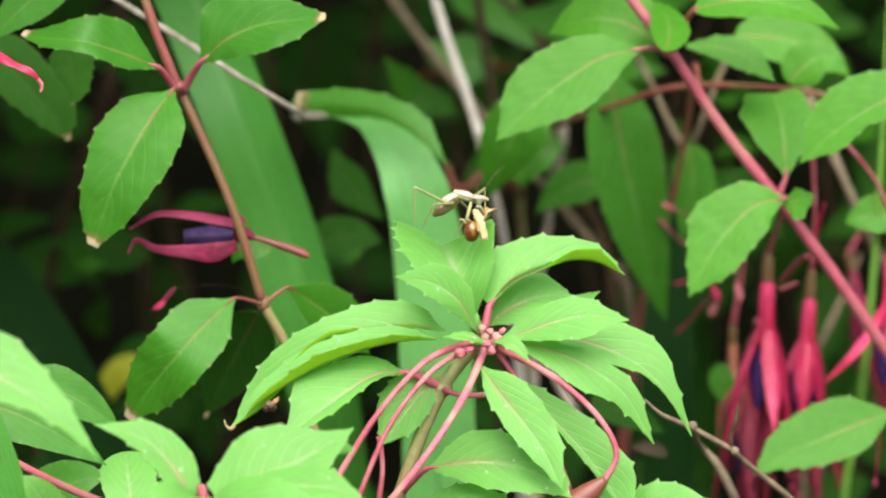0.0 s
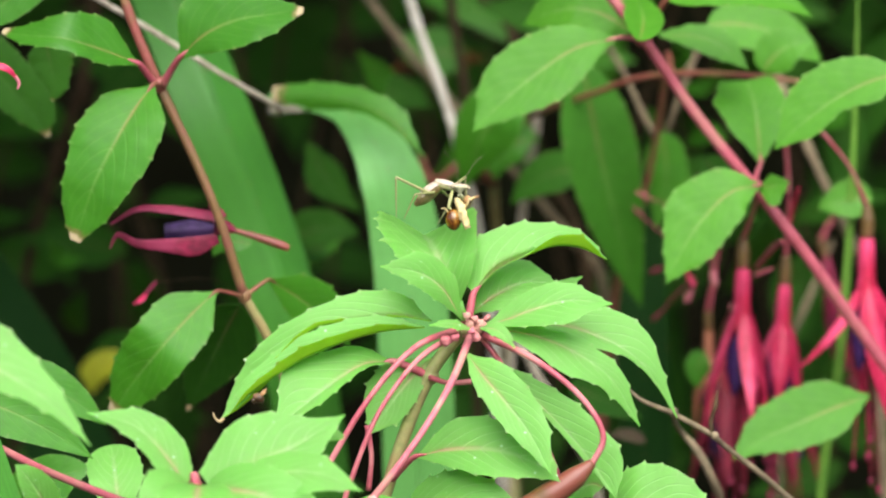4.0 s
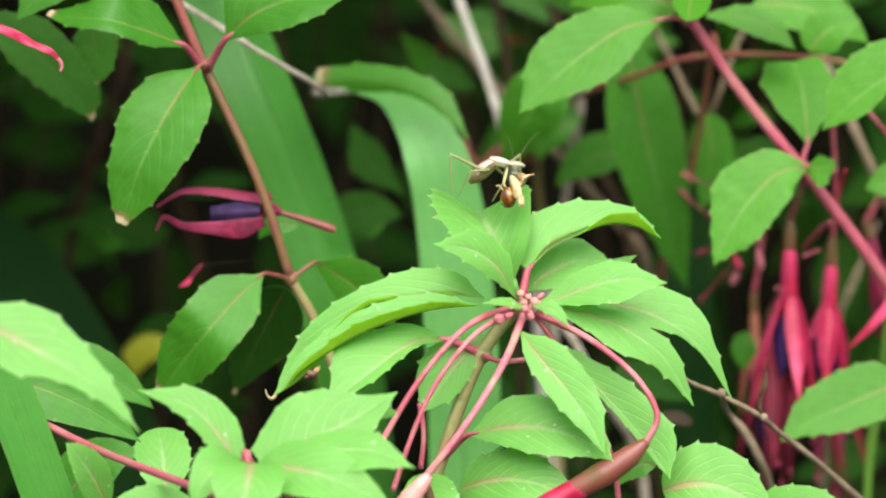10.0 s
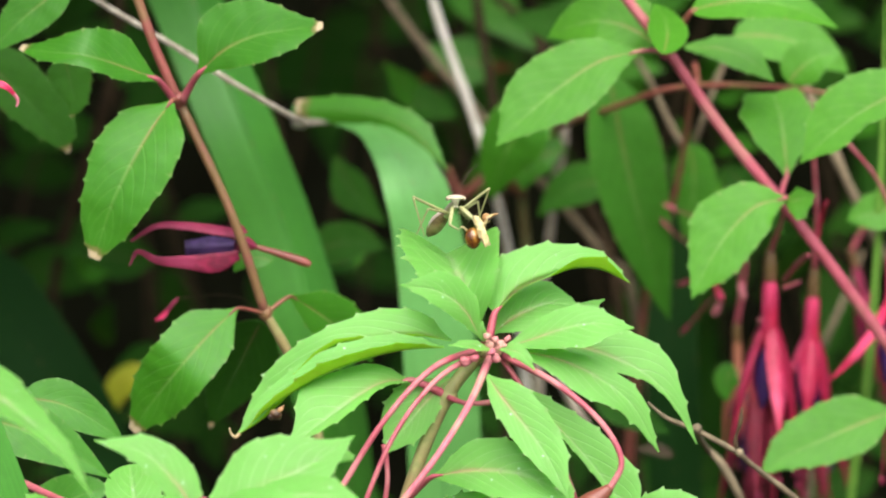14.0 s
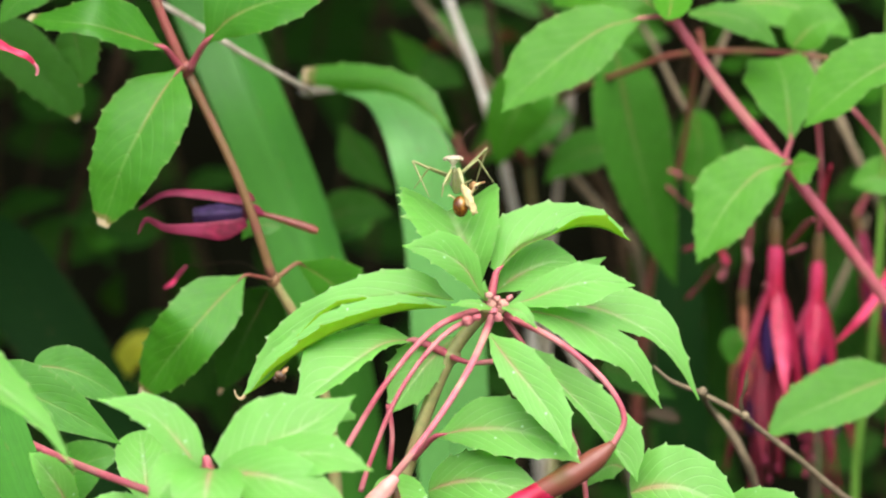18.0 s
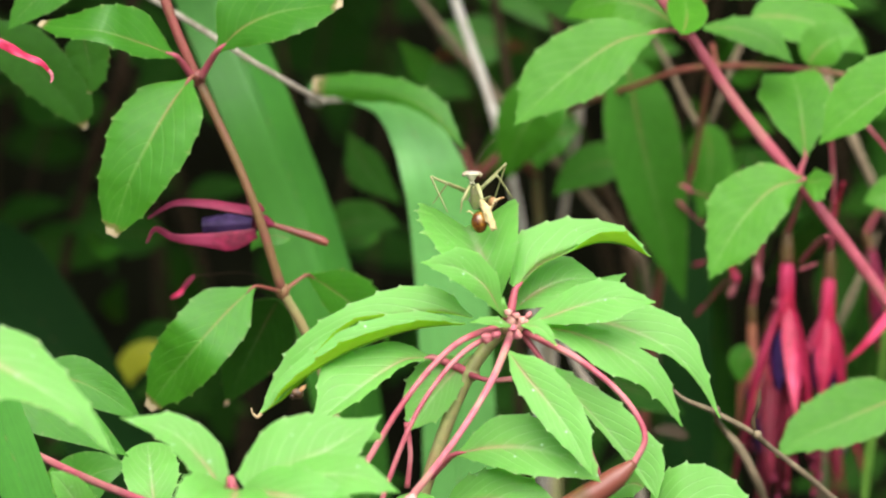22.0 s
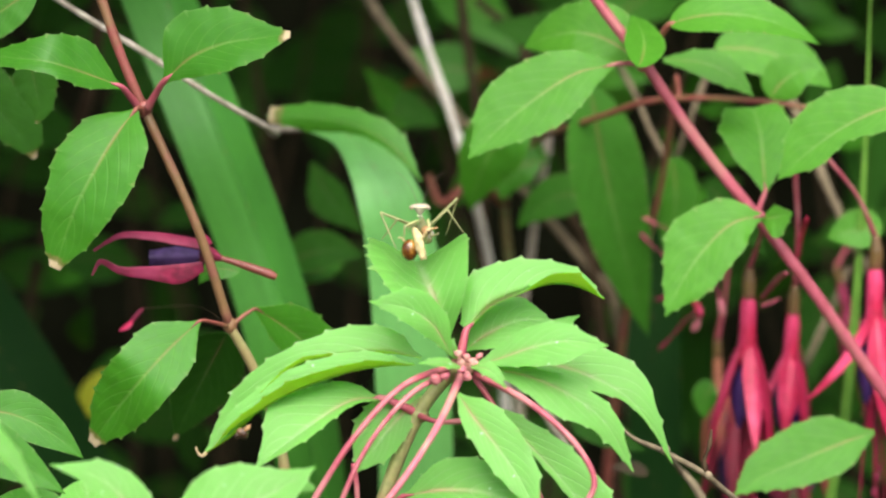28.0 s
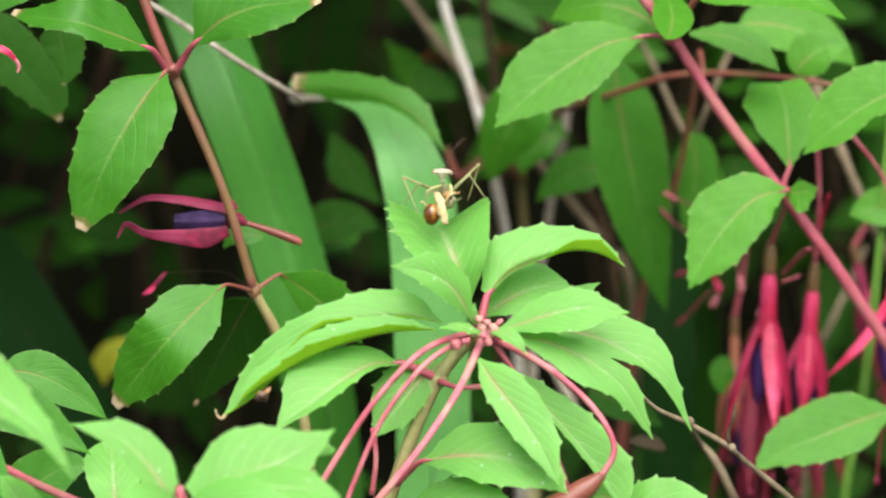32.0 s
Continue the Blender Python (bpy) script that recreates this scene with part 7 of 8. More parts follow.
    walk(fs, [
        (0.0, pose(-0.06195, -0.09000, -0.00075, 0, 0.607, 0)),
        (0.5, pose(-0.06065, -0.09000, -0.00124, 0, 0.511, 0)),
        (1.0, pose(-0.05899, -0.09000, -0.00175, 0, 0.429, 0)),
        (1.5, pose(-0.07235, -0.09000, -0.00009, 0, 1.306, 0)),
        (2.0, pose(-0.06324, -0.09000, -0.00111, 0, 0.810, 0)),
        (2.5, pose(-0.07132, -0.09000, -0.00053, 0, 1.309, 0)),
        (3.0, pose(-0.06691, -0.09000, 0.00041, 0, 1.013, 0)),
        (3.5, pose(-0.06968, -0.09000, 0.00030, 0, 1.172, 0)),
        (5.5, pose(-0.05829, -0.09000, 0.00102, 0, 0.448, 0)),
        (6.0, pose(-0.05580, -0.09000, 0.00156, 0, 0.258, 0)),
        (6.5, pose(-0.04691, -0.09000, 0.00050, 0, -0.343, 0)),
        (7.0, pose(-0.05082, -0.09000, 0.00112, 0, -0.175, 0)),
        (7.5, pose(-0.05763, -0.09000, 0.00228, 0, 0.202, 0)),
        (8.0, pose(-0.05850, -0.09000, 0.00199, 0, 0.336, 0)),
        (8.5, pose(-0.05559, -0.09000, 0.00081, 0, 0.192, 0)),
        (9.0, pose(-0.05171, -0.09000, -0.00000, 0, -0.000, 0)),
        (9.5, pose(-0.06112, -0.09000, 0.00115, 0, 0.655, 0)),
        (10.0, pose(-0.06747, -0.09000, 0.00158, 0, 1.071, 0)),
        (10.5, pose(-0.06927, -0.09000, 0.00152, 0, 1.176, 0)),
        (11.0, pose(-0.06348, -0.09000, 0.00197, 0, 0.802, 0)),
        (11.5, pose(-0.05979, -0.09000, 0.00128, 0, 0.558, 0)),
        (12.0, pose(-0.05665, -0.09000, 0.00155, 0, 0.361, 0)),
        (12.5, pose(-0.05058, -0.09000, 0.00191, 0, 0.069, 0)),
        (13.0, pose(-0.05814, -0.09000, 0.00300, 0, 0.412, 0)),
        (13.5, pose(-0.05364, -0.09000, 0.00081, 0, 0.042, 0)),
        (14.0, pose(-0.04796, -0.09000, -0.00062, 0, -0.318, 0)),
        (14.5, pose(-0.05196, -0.09000, 0.00065, 0, -0.141, 0)),
        (16.5, pose(-0.08617, -0.09000, 0.00347, 0, 2.031, 0)),
        (17.0, pose(-0.10939, -0.09000, 0.00512, 0, 3.484, 0)),
        (17.5, pose(-0.05993, -0.09000, 0.00110, 0, 0.382, 0)),
        (18.0, pose(-0.05514, -0.09000, 0.00092, 0, 0.037, 0)),
        (18.5, pose(-0.04595, -0.09000, 0.00165, 0, -0.395, 0)),
        (19.0, pose(-0.05346, -0.09000, 0.00092, 0, -0.064, 0)),
        (19.5, pose(-0.04906, -0.09000, 0.00170, 0, -0.316, 0)),
        (20.0, pose(-0.05815, -0.09000, 0.00026, 0, 0.289, 0)),
        (20.5, pose(-0.05722, -0.09000, 0.00067, 0, 0.221, 0)),
        (21.0, pose(-0.06824, -0.09000, 0.00066, 0, 0.923, 0)),
        (21.5, pose(-0.05215, -0.09000, 0.00021, 0, 0.009, 0)),
        (22.0, pose(-0.04620, -0.09000, -0.00061, 0, -0.309, 0)),
        (22.5, pose(-0.05053, -0.09000, 0.00028, 0, -0.137, 0)),
        (23.0, pose(-0.05231, -0.09000, 0.00016, 0, 0.035, 0)),
        (23.5, pose(-0.05321, -0.09000, 0.00067, 0, 0.077, 0)),
        (24.0, pose(-0.04980, -0.09000, 0.00040, 0, -0.200, 0)),
        (24.5, pose(-0.05066, -0.09000, -0.00092, 0, -0.173, 0)),
        (26.5, pose(-0.07431, -0.09000, 0.00034, 0, 1.353, 0)),
        (27.0, pose(-0.06348, -0.09000, -0.00178, 0, 0.684, 0)),
        (27.5, pose(-0.05549, -0.09000, -0.00258, 0, 0.245, 0)),
        (28.0, pose(-0.05657, -0.09000, -0.00292, 0, 0.322, 0)),
        (28.5, pose(-0.05548, -0.09000, -0.00165, 0, 0.237, 0)),
        (29.0, pose(-0.06056, -0.09000, -0.00322, 0, 0.488, 0)),
        (29.5, pose(-0.07089, -0.09000, -0.00272, 0, 0.997, 0)),
        (30.0, pose(-0.06950, -0.09000, -0.00300, 0, 0.885, 0)),
        (30.5, pose(-0.06499, -0.09000, -0.00237, 0, 0.648, 0)),
        (31.0, pose(-0.06169, -0.09000, -0.00253, 0, 0.439, 0)),
        (31.5, pose(-0.06191, -0.09000, -0.00289, 0, 0.445, 0)),
        (32.0, pose(-0.05408, -0.09000, -0.00307, 0, 0.022, 0)),
    ])
    walk(nl, [
        (0.0, pose(-0.12465, -0.12000, 0.94390, 0.000, -0.000, 0.000)),
        (2.0, pose(-0.12372, -0.12000, 0.94396, 0.000, -0.000, 0.000)),
        (3.5, pose(-0.12405, -0.12000, 0.94509, 0.000, -0.000, 0.000)),
        (5.5, pose(-0.12370, -0.12000, 0.94576, 0.000, -0.000, 0.000)),
        (6.0, pose(-0.12373, -0.12000, 0.94568, 0.000, -0.000, 0.000)),
        (7.0, pose(-0.12520, -0.12000, 0.94522, 0.000, -0.000, 0.000)),
        (7.5, pose(-0.12459, -0.12002, 0.94709, -3.355, 2.060, 2.061)),
        (8.0, pose(-0.12456, -0.12000, 0.94461, 0.000, -0.000, 0.000)),
        (9.0, pose(-0.12355, -0.12000, 0.94483, 0.000, -0.000, 0.000)),
        (10.0, pose(-0.12413, -0.12000, 0.94456, 0.000, -0.000, 0.000)),
        (11.0, pose(-0.12401, -0.12000, 0.94464, 0.000, -0.000, 0.000)),
        (12.0, pose(-0.12353, -0.12002, 0.94576, -3.355, 2.060, 2.061)),
        (12.5, pose(-0.12060, -0.12086, 0.94980, -17.842, 13.915, 12.469)),
        (13.0, pose(-0.12128, -0.12234, 0.94952, -26.430, 24.700, 21.381)),
        (13.5, pose(-0.12022, -0.12234, 0.94802, -26.430, 24.700, 21.381)),
        (14.0, pose(-0.12156, -0.12152, 0.94650, -22.495, 19.209, 16.807)),
        (14.5, pose(-0.12210, -0.12191, 0.94783, -24.556, 21.935, 19.057)),
        (16.5, pose(-0.12582, -0.12234, 0.94870, -26.430, 24.700, 21.381)),
        (17.0, pose(-0.12561, -0.12234, 0.94896, -26.430, 24.700, 21.381)),
        (18.0, pose(-0.12930, -0.12117, 0.94395, -20.254, 16.532, 14.616)),
        (19.0, pose(-0.12349, -0.12039, 0.94048, -12.520, 8.898, 8.265)),
        (20.0, pose(-0.12286, -0.12060, 0.93976, -15.262, 11.367, 10.356)),
        (21.0, pose(-0.12030, -0.12086, 0.94189, -17.842, 13.915, 12.469)),
        (21.5, pose(-0.12417, -0.12010, 0.94378, -6.563, 4.236, 4.124)),
        (22.0, pose(-0.12526, -0.12002, 0.94336, -3.355, 2.060, 2.061)),
        (23.0, pose(-0.12318, -0.12002, 0.94402, -3.355, 2.060, 2.061)),
        (24.0, pose(-0.12324, -0.12022, 0.94547, -9.619, 6.518, 6.190)),
        (24.5, pose(-0.12290, -0.12060, 0.94628, -15.262, 11.367, 10.356)),
        (26.5, pose(-0.12017, -0.12191, 0.94899, -24.556, 21.935, 19.057)),
        (27.0, pose(-0.12110, -0.12191, 0.94738, -24.556, 21.935, 19.057)),
        (28.0, pose(-0.12036, -0.12152, 0.94836, -22.495, 19.209, 16.807)),
        (29.0, pose(-0.11856, -0.12234, 0.94869, -26.430, 24.700, 21.381)),
        (30.0, pose(-0.11626, -0.12234, 0.94389, -26.430, 24.700, 21.381)),
        (31.0, pose(-0.12126, -0.12117, 0.94420, -20.254, 16.532, 14.616)),
        (32.0, pose(-0.12308, -0.12039, 0.94088, -12.520, 8.898, 8.265)),
    ])
    drift = [(0.0, 12), (1.0, 13), (3.5, 6), (6.0, 3), (9.0, 0), (11.0, -5), (13.0, -28), (16.5, -15), (18.0, -7), (19.0, -20), (20.0, -33), (21.0, -18), (22.0, 0), (24.5, 0), (28.0, -8), (32.0, -8)]
    walk(pf, [(t, pose(-0.1255 + k * 0.000155, 0.0300, 0.9997)) for t, k in drift])
    # the top leaf lifts on its stalk when the insect shifts its weight
    stalk_foot = Vector((0.0120, -0.0030, 0.9300)) - Vector((-0.0202, 0.0, 0.0))
    lift = [(0.0, 0.0, 0.0), (14.5, 0.0, 0.0), (16.5, 0.0008, -0.5), (20.0, 0.0009, -0.6), (24.5, 0.0010, -0.7), (26.5, 0.0018, -1.4), (29.0, 0.0022, -1.8), (32.0, 0.0026, -2.0)]
    walk(top_leaf, [(t, pose(0, 0, up) @ Matrix.Translation(stalk_foot) @ pose(0, 0, 0, 0, lean, 0) @ Matrix.Translation(-stalk_foot)) for t, up, lean in lift])
    sway_of_mantis = [
        (0.0, pose(0.00407, 0.00800, 0.95005, 0, 0.061, 0)),
        (0.5, pose(0.00371, 0.00800, 0.94981, 0, 0.125, 0)),
        (1.0, pose(0.00380, 0.00800, 0.94940, 0, -0.081, 0)),
        (1.5, pose(0.00417, 0.00800, 0.95011, 0, 0.006, 0)),
        (2.0, pose(0.00467, 0.00800, 0.94965, 0, -0.375, 0)),
        (2.5, pose(0.00462, 0.00800, 0.94975, 0, -1.219, 0)),
        (3.0, pose(0.00401, 0.00800, 0.95021, 0, -0.881, 0)),
        (3.5, pose(0.00420, 0.00800, 0.95031, 0, -0.716, 0)),
        (5.5, pose(0.00497, 0.00800, 0.95087, 0, 0.087, 0)),
        (6.0, pose(0.00468, 0.00800, 0.95100, 0, 0.114, 0)),
        (6.5, pose(0.00404, 0.00800, 0.95062, 0, 0.245, 0)),
        (7.0, pose(0.00344, 0.00800, 0.95090, 0, 0.273, 0)),
        (7.5, pose(0.00308, 0.00800, 0.95179, 0, 0.381, 0)),
        (8.0, pose(0.00408, 0.00800, 0.95144, 0, 0.386, 0)),
        (8.5, pose(0.00414, 0.00800, 0.95064, 0, 0.176, 0)),
        (9.0, pose(0.00468, 0.00800, 0.95024, 0, 0.000, 0)),
        (9.5, pose(0.00545, 0.00800, 0.95107, 0, -0.110, 0)),
        (10.0, pose(0.00608, 0.00800, 0.95137, 0, -0.051, 0)),
        (10.5, pose(0.00594, 0.00800, 0.95120, 0, 0.036, 0)),
        (11.0, pose(0.00543, 0.00800, 0.95140, 0, 0.054, 0)),
        (11.5, pose(0.00561, 0.00800, 0.95111, 0, 0.096, 0)),
        (12.0, pose(0.00608, 0.00800, 0.95114, 0, 0.372, 0)),
        (12.5, pose(0.00691, 0.00800, 0.95152, 0, 0.553, 0)),
        (13.0, pose(0.00692, 0.00800, 0.95223, 0, 1.473, 0)),
        (13.5, pose(0.00535, 0.00800, 0.95075, 0, 1.226, 0)),
        (14.0, pose(0.00511, 0.00800, 0.94997, 0, 1.032, 0)),
        (14.5, pose(0.00476, 0.00800, 0.95068, 0, 1.106, 0)),
        (16.5, pose(0.00454, 0.00800, 0.95191, 0, 1.306, 0)),
        (17.0, pose(0.00517, 0.00800, 0.95178, 0, 1.629, 0)),
        (17.5, pose(0.00482, 0.00800, 0.95104, 0, 1.349, 0)),
        (18.0, pose(0.00384, 0.00800, 0.95135, 0, 0.575, 0)),
        (18.5, pose(0.00439, 0.00800, 0.95182, 0, 0.590, 0)),
        (19.0, pose(0.00377, 0.00800, 0.95156, 0, 0.818, 0)),
        (19.5, pose(0.00333, 0.00800, 0.95216, 0, 0.694, 0)),
        (20.0, pose(0.00333, 0.00800, 0.95062, 0, 0.499, 0)),
        (20.5, pose(0.00317, 0.00800, 0.95083, 0, 0.651, 0)),
        (21.0, pose(0.00366, 0.00800, 0.95071, 0, 0.487, 0)),
        (21.5, pose(0.00450, 0.00800, 0.95107, 0, 0.229, 0)),
        (22.0, pose(0.00519, 0.00800, 0.95075, 0, -0.122, 0)),
        (22.5, pose(0.00446, 0.00800, 0.95134, 0, 0.220, 0)),
        (23.0, pose(0.00529, 0.00800, 0.95122, 0, 0.211, 0)),
        (23.5, pose(0.00512, 0.00800, 0.95154, 0, 0.298, 0)),
        (24.0, pose(0.00443, 0.00800, 0.95142, 0, 0.250, 0)),
        (24.5, pose(0.00443, 0.00800, 0.95049, 0, 0.213, 0)),
        (26.5, pose(0.00639, 0.00800, 0.95157, 0, 0.796, 0)),
        (27.0, pose(0.00681, 0.00800, 0.95032, 0, 0.712, 0)),
        (27.5, pose(0.00703, 0.00800, 0.95012, 0, 0.371, 0)),
        (28.0, pose(0.00706, 0.00800, 0.95008, 0, 0.257, 0)),
        (28.5, pose(0.00702, 0.00800, 0.95096, 0, 0.565, 0)),
        (29.0, pose(0.00662, 0.00800, 0.95049, 0, 2.161, 0)),
        (29.5, pose(0.00568, 0.00800, 0.95065, 0, 1.644, 0)),
        (30.0, pose(0.00500, 0.00800, 0.95044, 0, 1.892, 0)),
        (30.5, pose(0.00471, 0.00800, 0.95079, 0, 0.303, 0)),
        (31.0, pose(0.00460, 0.00800, 0.95089, 0, 0.519, 0)),
        (31.5, pose(0.00440, 0.00800, 0.95049, 0, 0.172, 0)),
        (32.0, pose(0.00501, 0.00800, 0.95033, 0, -0.052, 0)),
    ]
    walk(mantis, sway_of_mantis)
    sway_of_prey = [
        (0.0, pose(0.01045, -0.00600, 0.95503, 0, 0.061, 0)),
        (0.5, pose(0.01010, -0.00600, 0.95479, 0, 0.125, 0)),
        (1.0, pose(0.01017, -0.00600, 0.95440, 0, -0.081, 0)),
        (1.5, pose(0.01055, -0.00600, 0.95510, 0, 0.006, 0)),
        (2.0, pose(0.01101, -0.00600, 0.95468, 0, -0.375, 0)),
        (2.5, pose(0.01089, -0.00600, 0.95488, 0, -1.219, 0)),
        (3.0, pose(0.01031, -0.00600, 0.95530, 0, -0.881, 0)),
        (3.5, pose(0.01052, -0.00600, 0.95538, 0, -0.716, 0)),
        (5.5, pose(0.01136, -0.00600, 0.95585, 0, 0.087, 0)),
        (6.0, pose(0.01107, -0.00600, 0.95598, 0, 0.114, 0)),
        (6.5, pose(0.01044, -0.00600, 0.95559, 0, 0.245, 0)),
        (7.0, pose(0.00985, -0.00600, 0.95586, 0, 0.273, 0)),
        (7.5, pose(0.00949, -0.00600, 0.95673, 0, 0.381, 0)),
        (8.0, pose(0.01049, -0.00600, 0.95639, 0, 0.386, 0)),
        (8.5, pose(0.01054, -0.00600, 0.95561, 0, 0.176, 0)),
        (9.0, pose(0.01105, -0.00600, 0.95523, 0, 0.000, 0)),
        (9.5, pose(0.01181, -0.00600, 0.95607, 0, -0.110, 0)),
        (10.0, pose(0.01245, -0.00600, 0.95637, 0, -0.051, 0)),
        (10.5, pose(0.01232, -0.00600, 0.95619, 0, 0.036, 0)),
        (11.0, pose(0.01181, -0.00600, 0.95639, 0, 0.054, 0)),
        (11.5, pose(0.01200, -0.00600, 0.95609, 0, 0.096, 0)),
        (12.0, pose(0.01249, -0.00600, 0.95609, 0, 0.372, 0)),
        (12.5, pose(0.01334, -0.00600, 0.95645, 0, 0.553, 0)),
        (13.0, pose(0.01342, -0.00600, 0.95705, 0, 1.473, 0)),
        (13.5, pose(0.01184, -0.00600, 0.95560, 0, 1.226, 0)),
        (14.0, pose(0.01158, -0.00600, 0.95484, 0, 1.032, 0)),
        (14.5, pose(0.01123, -0.00600, 0.95554, 0, 1.106, 0)),
        (16.5, pose(0.01103, -0.00600, 0.95676, 0, 1.306, 0)),
        (17.0, pose(0.01169, -0.00600, 0.95659, 0, 1.629, 0)),
        (17.5, pose(0.01131, -0.00600, 0.95588, 0, 1.349, 0)),
        (18.0, pose(0.01027, -0.00600, 0.95628, 0, 0.575, 0)),
        (18.5, pose(0.01082, -0.00600, 0.95675, 0, 0.590, 0)),
        (19.0, pose(0.01022, -0.00600, 0.95646, 0, 0.818, 0)),
        (19.5, pose(0.00977, -0.00600, 0.95708, 0, 0.694, 0)),
        (20.0, pose(0.00975, -0.00600, 0.95556, 0, 0.499, 0)),
        (20.5, pose(0.00960, -0.00600, 0.95575, 0, 0.651, 0)),
        (21.0, pose(0.01008, -0.00600, 0.95565, 0, 0.487, 0)),
        (21.5, pose(0.01089, -0.00600, 0.95604, 0, 0.229, 0)),
        (22.0, pose(0.01155, -0.00600, 0.95575, 0, -0.122, 0)),
        (22.5, pose(0.01086, -0.00600, 0.95630, 0, 0.220, 0)),
        (23.0, pose(0.01169, -0.00600, 0.95619, 0, 0.211, 0)),
        (23.5, pose(0.01153, -0.00600, 0.95650, 0, 0.298, 0)),
        (24.0, pose(0.01083, -0.00600, 0.95638, 0, 0.250, 0)),
        (24.5, pose(0.01083, -0.00600, 0.95546, 0, 0.213, 0)),
        (26.5, pose(0.01284, -0.00600, 0.95647, 0, 0.796, 0)),
        (27.0, pose(0.01325, -0.00600, 0.95523, 0, 0.712, 0)),
        (27.5, pose(0.01344, -0.00600, 0.95507, 0, 0.371, 0)),
        (28.0, pose(0.01346, -0.00600, 0.95504, 0, 0.257, 0)),
        (28.5, pose(0.01345, -0.00600, 0.95589, 0, 0.565, 0)),
        (29.0, pose(0.01318, -0.00600, 0.95524, 0, 2.161, 0)),
        (29.5, pose(0.01220, -0.00600, 0.95546, 0, 1.644, 0)),
        (30.0, pose(0.01154, -0.00600, 0.95522, 0, 1.892, 0)),
        (30.5, pose(0.01112, -0.00600, 0.95575, 0, 0.303, 0)),
        (31.0, pose(0.01102, -0.00600, 0.95583, 0, 0.519, 0)),
        (31.5, pose(0.01080, -0.00600, 0.95546, 0, 0.172, 0)),
        (32.0, pose(0.01138, -0.00600, 0.95533, 0, -0.052, 0)),
    ]
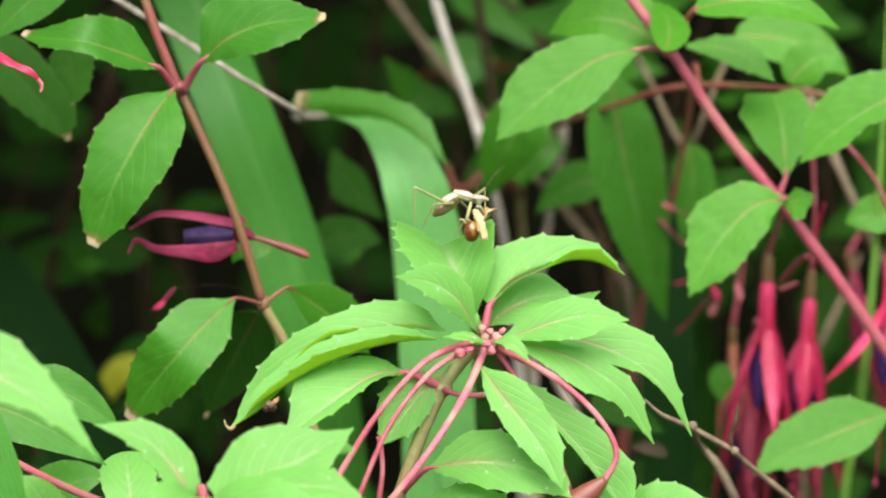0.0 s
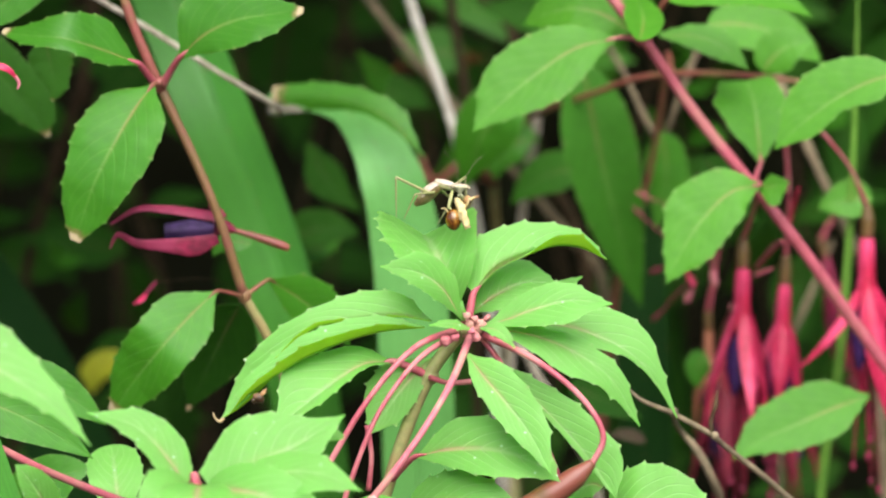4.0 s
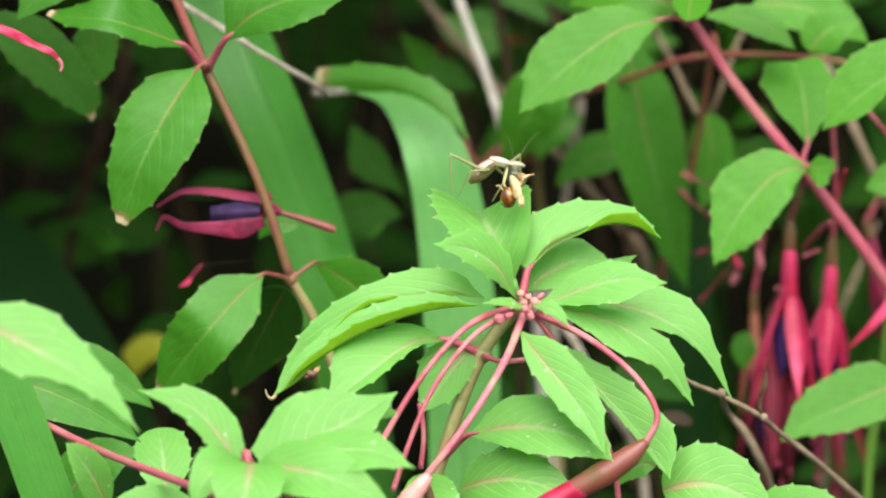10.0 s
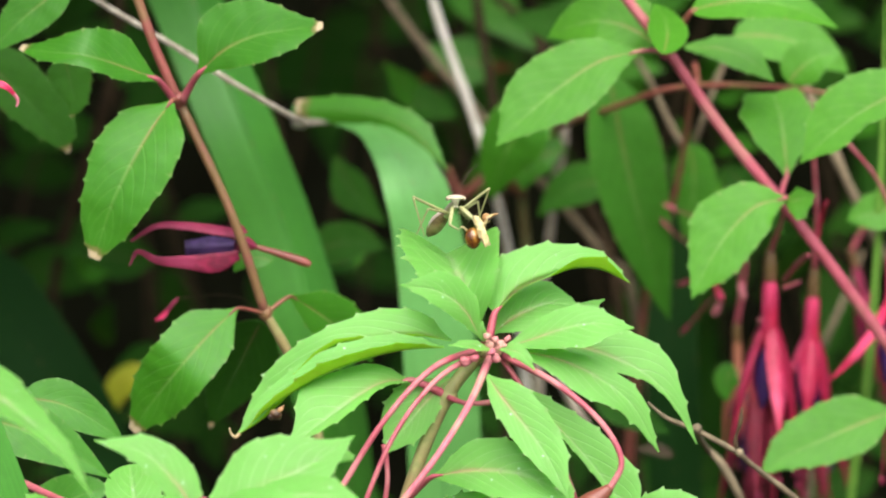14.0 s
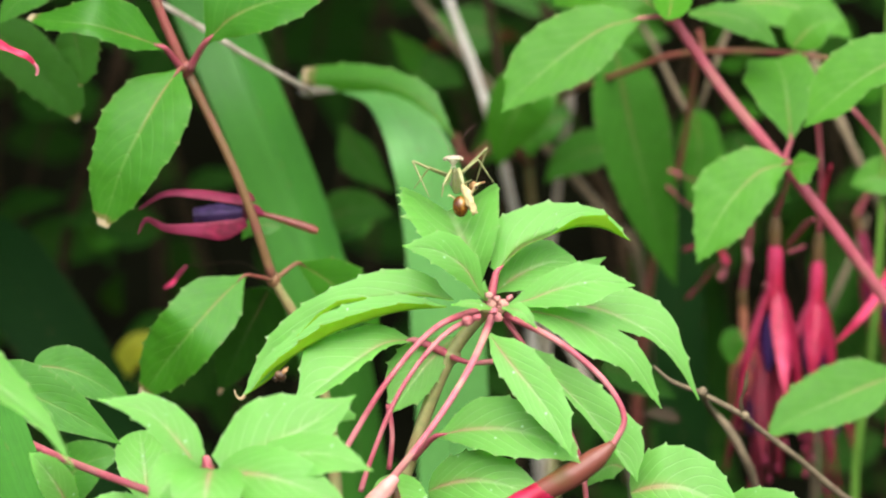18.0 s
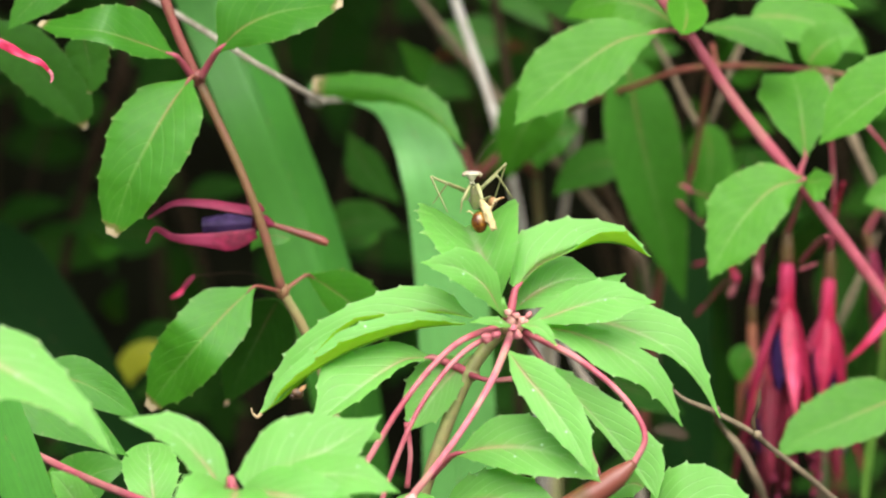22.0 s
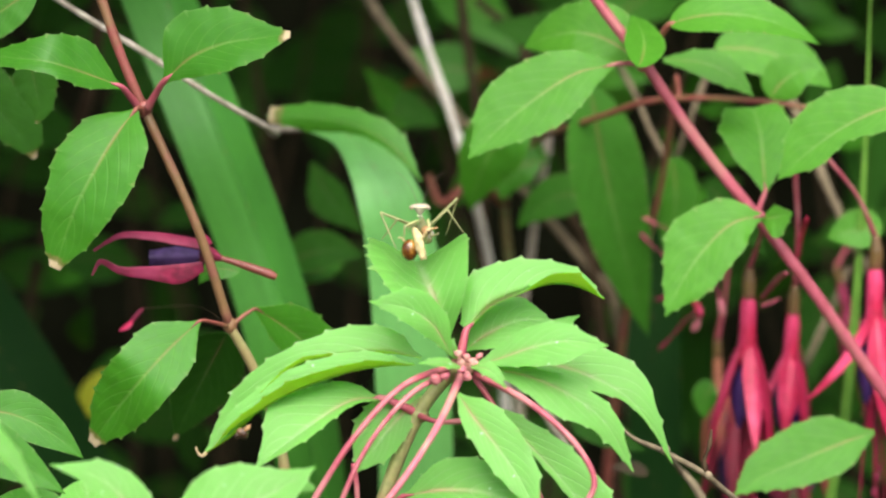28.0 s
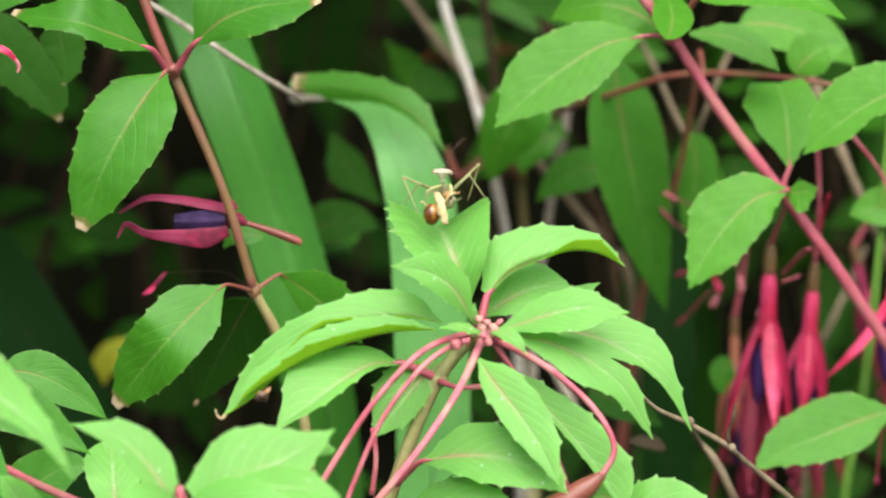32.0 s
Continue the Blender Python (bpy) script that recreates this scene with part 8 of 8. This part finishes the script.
    sway_of_fly = [
        (0.0, pose(-0.04274, -0.02400, 0.91285, 0, 0.061, 0)),
        (0.5, pose(-0.04314, -0.02400, 0.91267, 0, 0.125, 0)),
        (1.0, pose(-0.04291, -0.02400, 0.91209, 0, -0.081, 0)),
        (1.5, pose(-0.04259, -0.02400, 0.91287, 0, 0.006, 0)),
        (2.0, pose(-0.04185, -0.02400, 0.91210, 0, -0.375, 0)),
        (2.5, pose(-0.04134, -0.02400, 0.91152, 0, -1.219, 0)),
        (3.0, pose(-0.04217, -0.02400, 0.91225, 0, -0.881, 0)),
        (3.5, pose(-0.04209, -0.02400, 0.91248, 0, -0.716, 0)),
        (5.5, pose(-0.04185, -0.02400, 0.91369, 0, 0.087, 0)),
        (6.0, pose(-0.04215, -0.02400, 0.91385, 0, 0.114, 0)),
        (6.5, pose(-0.04288, -0.02400, 0.91358, 0, 0.245, 0)),
        (7.0, pose(-0.04350, -0.02400, 0.91388, 0, 0.273, 0)),
        (7.5, pose(-0.04393, -0.02400, 0.91485, 0, 0.381, 0)),
        (8.0, pose(-0.04294, -0.02400, 0.91451, 0, 0.386, 0)),
        (8.5, pose(-0.04273, -0.02400, 0.91354, 0, 0.176, 0)),
        (9.0, pose(-0.04209, -0.02400, 0.91299, 0, 0.000, 0)),
        (9.5, pose(-0.04125, -0.02400, 0.91374, 0, -0.110, 0)),
        (10.0, pose(-0.04065, -0.02400, 0.91409, 0, -0.051, 0)),
        (10.5, pose(-0.04085, -0.02400, 0.91398, 0, 0.036, 0)),
        (11.0, pose(-0.04137, -0.02400, 0.91420, 0, 0.054, 0)),
        (11.5, pose(-0.04122, -0.02400, 0.91395, 0, 0.096, 0)),
        (12.0, pose(-0.04092, -0.02400, 0.91420, 0, 0.372, 0)),
        (12.5, pose(-0.04021, -0.02400, 0.91473, 0, 0.553, 0)),
        (13.0, pose(-0.04079, -0.02400, 0.91620, 0, 1.473, 0)),
        (13.5, pose(-0.04220, -0.02400, 0.91451, 0, 1.226, 0)),
        (14.0, pose(-0.04231, -0.02400, 0.91357, 0, 1.032, 0)),
        (14.5, pose(-0.04271, -0.02400, 0.91434, 0, 1.106, 0)),
        (16.5, pose(-0.04306, -0.02400, 0.91575, 0, 1.306, 0)),
        (17.0, pose(-0.04263, -0.02400, 0.91588, 0, 1.629, 0)),
        (17.5, pose(-0.04281, -0.02400, 0.91491, 0, 1.349, 0)),
        (18.0, pose(-0.04329, -0.02400, 0.91458, 0, 0.575, 0)),
        (18.5, pose(-0.04276, -0.02400, 0.91506, 0, 0.590, 0)),
        (19.0, pose(-0.04352, -0.02400, 0.91499, 0, 0.818, 0)),
        (19.5, pose(-0.04388, -0.02400, 0.91549, 0, 0.694, 0)),
        (20.0, pose(-0.04375, -0.02400, 0.91379, 0, 0.499, 0)),
        (20.5, pose(-0.04402, -0.02400, 0.91412, 0, 0.651, 0)),
        (21.0, pose(-0.04342, -0.02400, 0.91386, 0, 0.487, 0)),
        (21.5, pose(-0.04242, -0.02400, 0.91401, 0, 0.229, 0)),
        (22.0, pose(-0.04150, -0.02400, 0.91340, 0, -0.122, 0)),
        (22.5, pose(-0.04245, -0.02400, 0.91427, 0, 0.220, 0)),
        (23.0, pose(-0.04161, -0.02400, 0.91415, 0, 0.211, 0)),
        (23.5, pose(-0.04183, -0.02400, 0.91454, 0, 0.298, 0)),
        (24.0, pose(-0.04249, -0.02400, 0.91438, 0, 0.250, 0)),
        (24.5, pose(-0.04247, -0.02400, 0.91342, 0, 0.213, 0)),
        (26.5, pose(-0.04088, -0.02400, 0.91498, 0, 0.796, 0)),
        (27.0, pose(-0.04041, -0.02400, 0.91366, 0, 0.712, 0)),
        (27.5, pose(-0.03998, -0.02400, 0.91318, 0, 0.371, 0)),
        (28.0, pose(-0.03987, -0.02400, 0.91305, 0, 0.257, 0)),
        (28.5, pose(-0.04011, -0.02400, 0.91418, 0, 0.565, 0)),
        (29.0, pose(-0.04152, -0.02400, 0.91504, 0, 2.161, 0)),
        (29.5, pose(-0.04214, -0.02400, 0.91476, 0, 1.644, 0)),
        (30.0, pose(-0.04296, -0.02400, 0.91476, 0, 1.892, 0)),
        (30.5, pose(-0.04225, -0.02400, 0.91380, 0, 0.303, 0)),
        (31.0, pose(-0.04250, -0.02400, 0.91407, 0, 0.519, 0)),
        (31.5, pose(-0.04247, -0.02400, 0.91339, 0, 0.172, 0)),
        (32.0, pose(-0.04172, -0.02400, 0.91304, 0, -0.052, 0)),
    ]
    walk(fly, sway_of_fly)
    acts = [(0.0, "feeding", "feeding", 0), (12.1, "feeding", "feeding", 0), (12.4, "feeding", "reared", 0.35), (12.6, "feeding", "reared", 0.65), (12.8, "reared", "reared", 0), (13.5, "reared", "reared", 0),
            (13.8, "reared", "turning", 0.7), (14.0, "turning", "turning", 0), (14.2, "turning", "turning", 0), (14.5, "turning", "facing", 0.7), (15.2, "turning", "facing", 0.9), (16.5, "facing", "facing", 0),
            (24.5, "facing", "facing", 0), (25.6, "facing", "lifting", 0.5), (26.5, "lifting", "lifting", 0), (32.0, "lifting", "lifting", 0)]

    def between(a, b, key, f):
        return [Vector(p).lerp(Vector(q), f) - MANTIS_AT for p, q in zip(STANCES[a][key], STANCES[b][key])]

    for key, ob in (("prothorax", prothorax), ("abdomen", abdomen)):
        rows = []
        for t, a, b, f in acts:
            p, q = between(a, b, key, f)
            rows.append((t, aim(p, q)))
        walk(ob, rows)
    rows = []
    for t, a, b, f in acts:
        (p, *ra), (q, *rb) = STANCES[a]["head"], STANCES[b]["head"]
        c = Vector(p).lerp(Vector(q), f) - MANTIS_AT
        yaw, lean, nod = (x + (y - x) * f for x, y in zip(ra, rb))
        rows.append((t, pose(c.x, c.y, c.z, nod, lean, yaw)))
    walk(head, rows)
    for key, (upper, lower, length) in LEGS.items():
        ups, lows = [], []
        for t, a, b, f in acts:
            hip, knee, foot = between(a, b, key, f)
            bend = hip + (knee - hip).normalized() * length
            ups.append((t, aim(hip, bend)))
            lows.append((t, aim(bend, foot)))
        walk(upper, ups)
        walk(lower, lows)
    home = Vector(STANCES["feeding"]["prey"][0])
    rows = []
    for t, m in sway_of_prey:
        i = max(k for k in range(len(acts)) if acts[k][0] <= t)
        j = min(i + 1, len(acts) - 1)
        ends = []
        for t0, a, b, f in (acts[i], acts[j]):
            ends.append((Vector(STANCES[a]["prey"][0]).lerp(Vector(STANCES[b]["prey"][0]), f), STANCES[a]["prey"][1] * (1 - f) + STANCES[b]["prey"][1] * f))
        g = 0 if j == i else (t - acts[i][0]) / (acts[j][0] - acts[i][0])
        d = ends[0][0].lerp(ends[1][0], g) - home
        turn = ends[0][1] * (1 - g) + ends[1][1] * g
        rows.append((t, pose(d.x, d.y, d.z) @ m @ pose(0, 0, 0, 0, turn, 0)))
    walk(prey, rows)


motions()
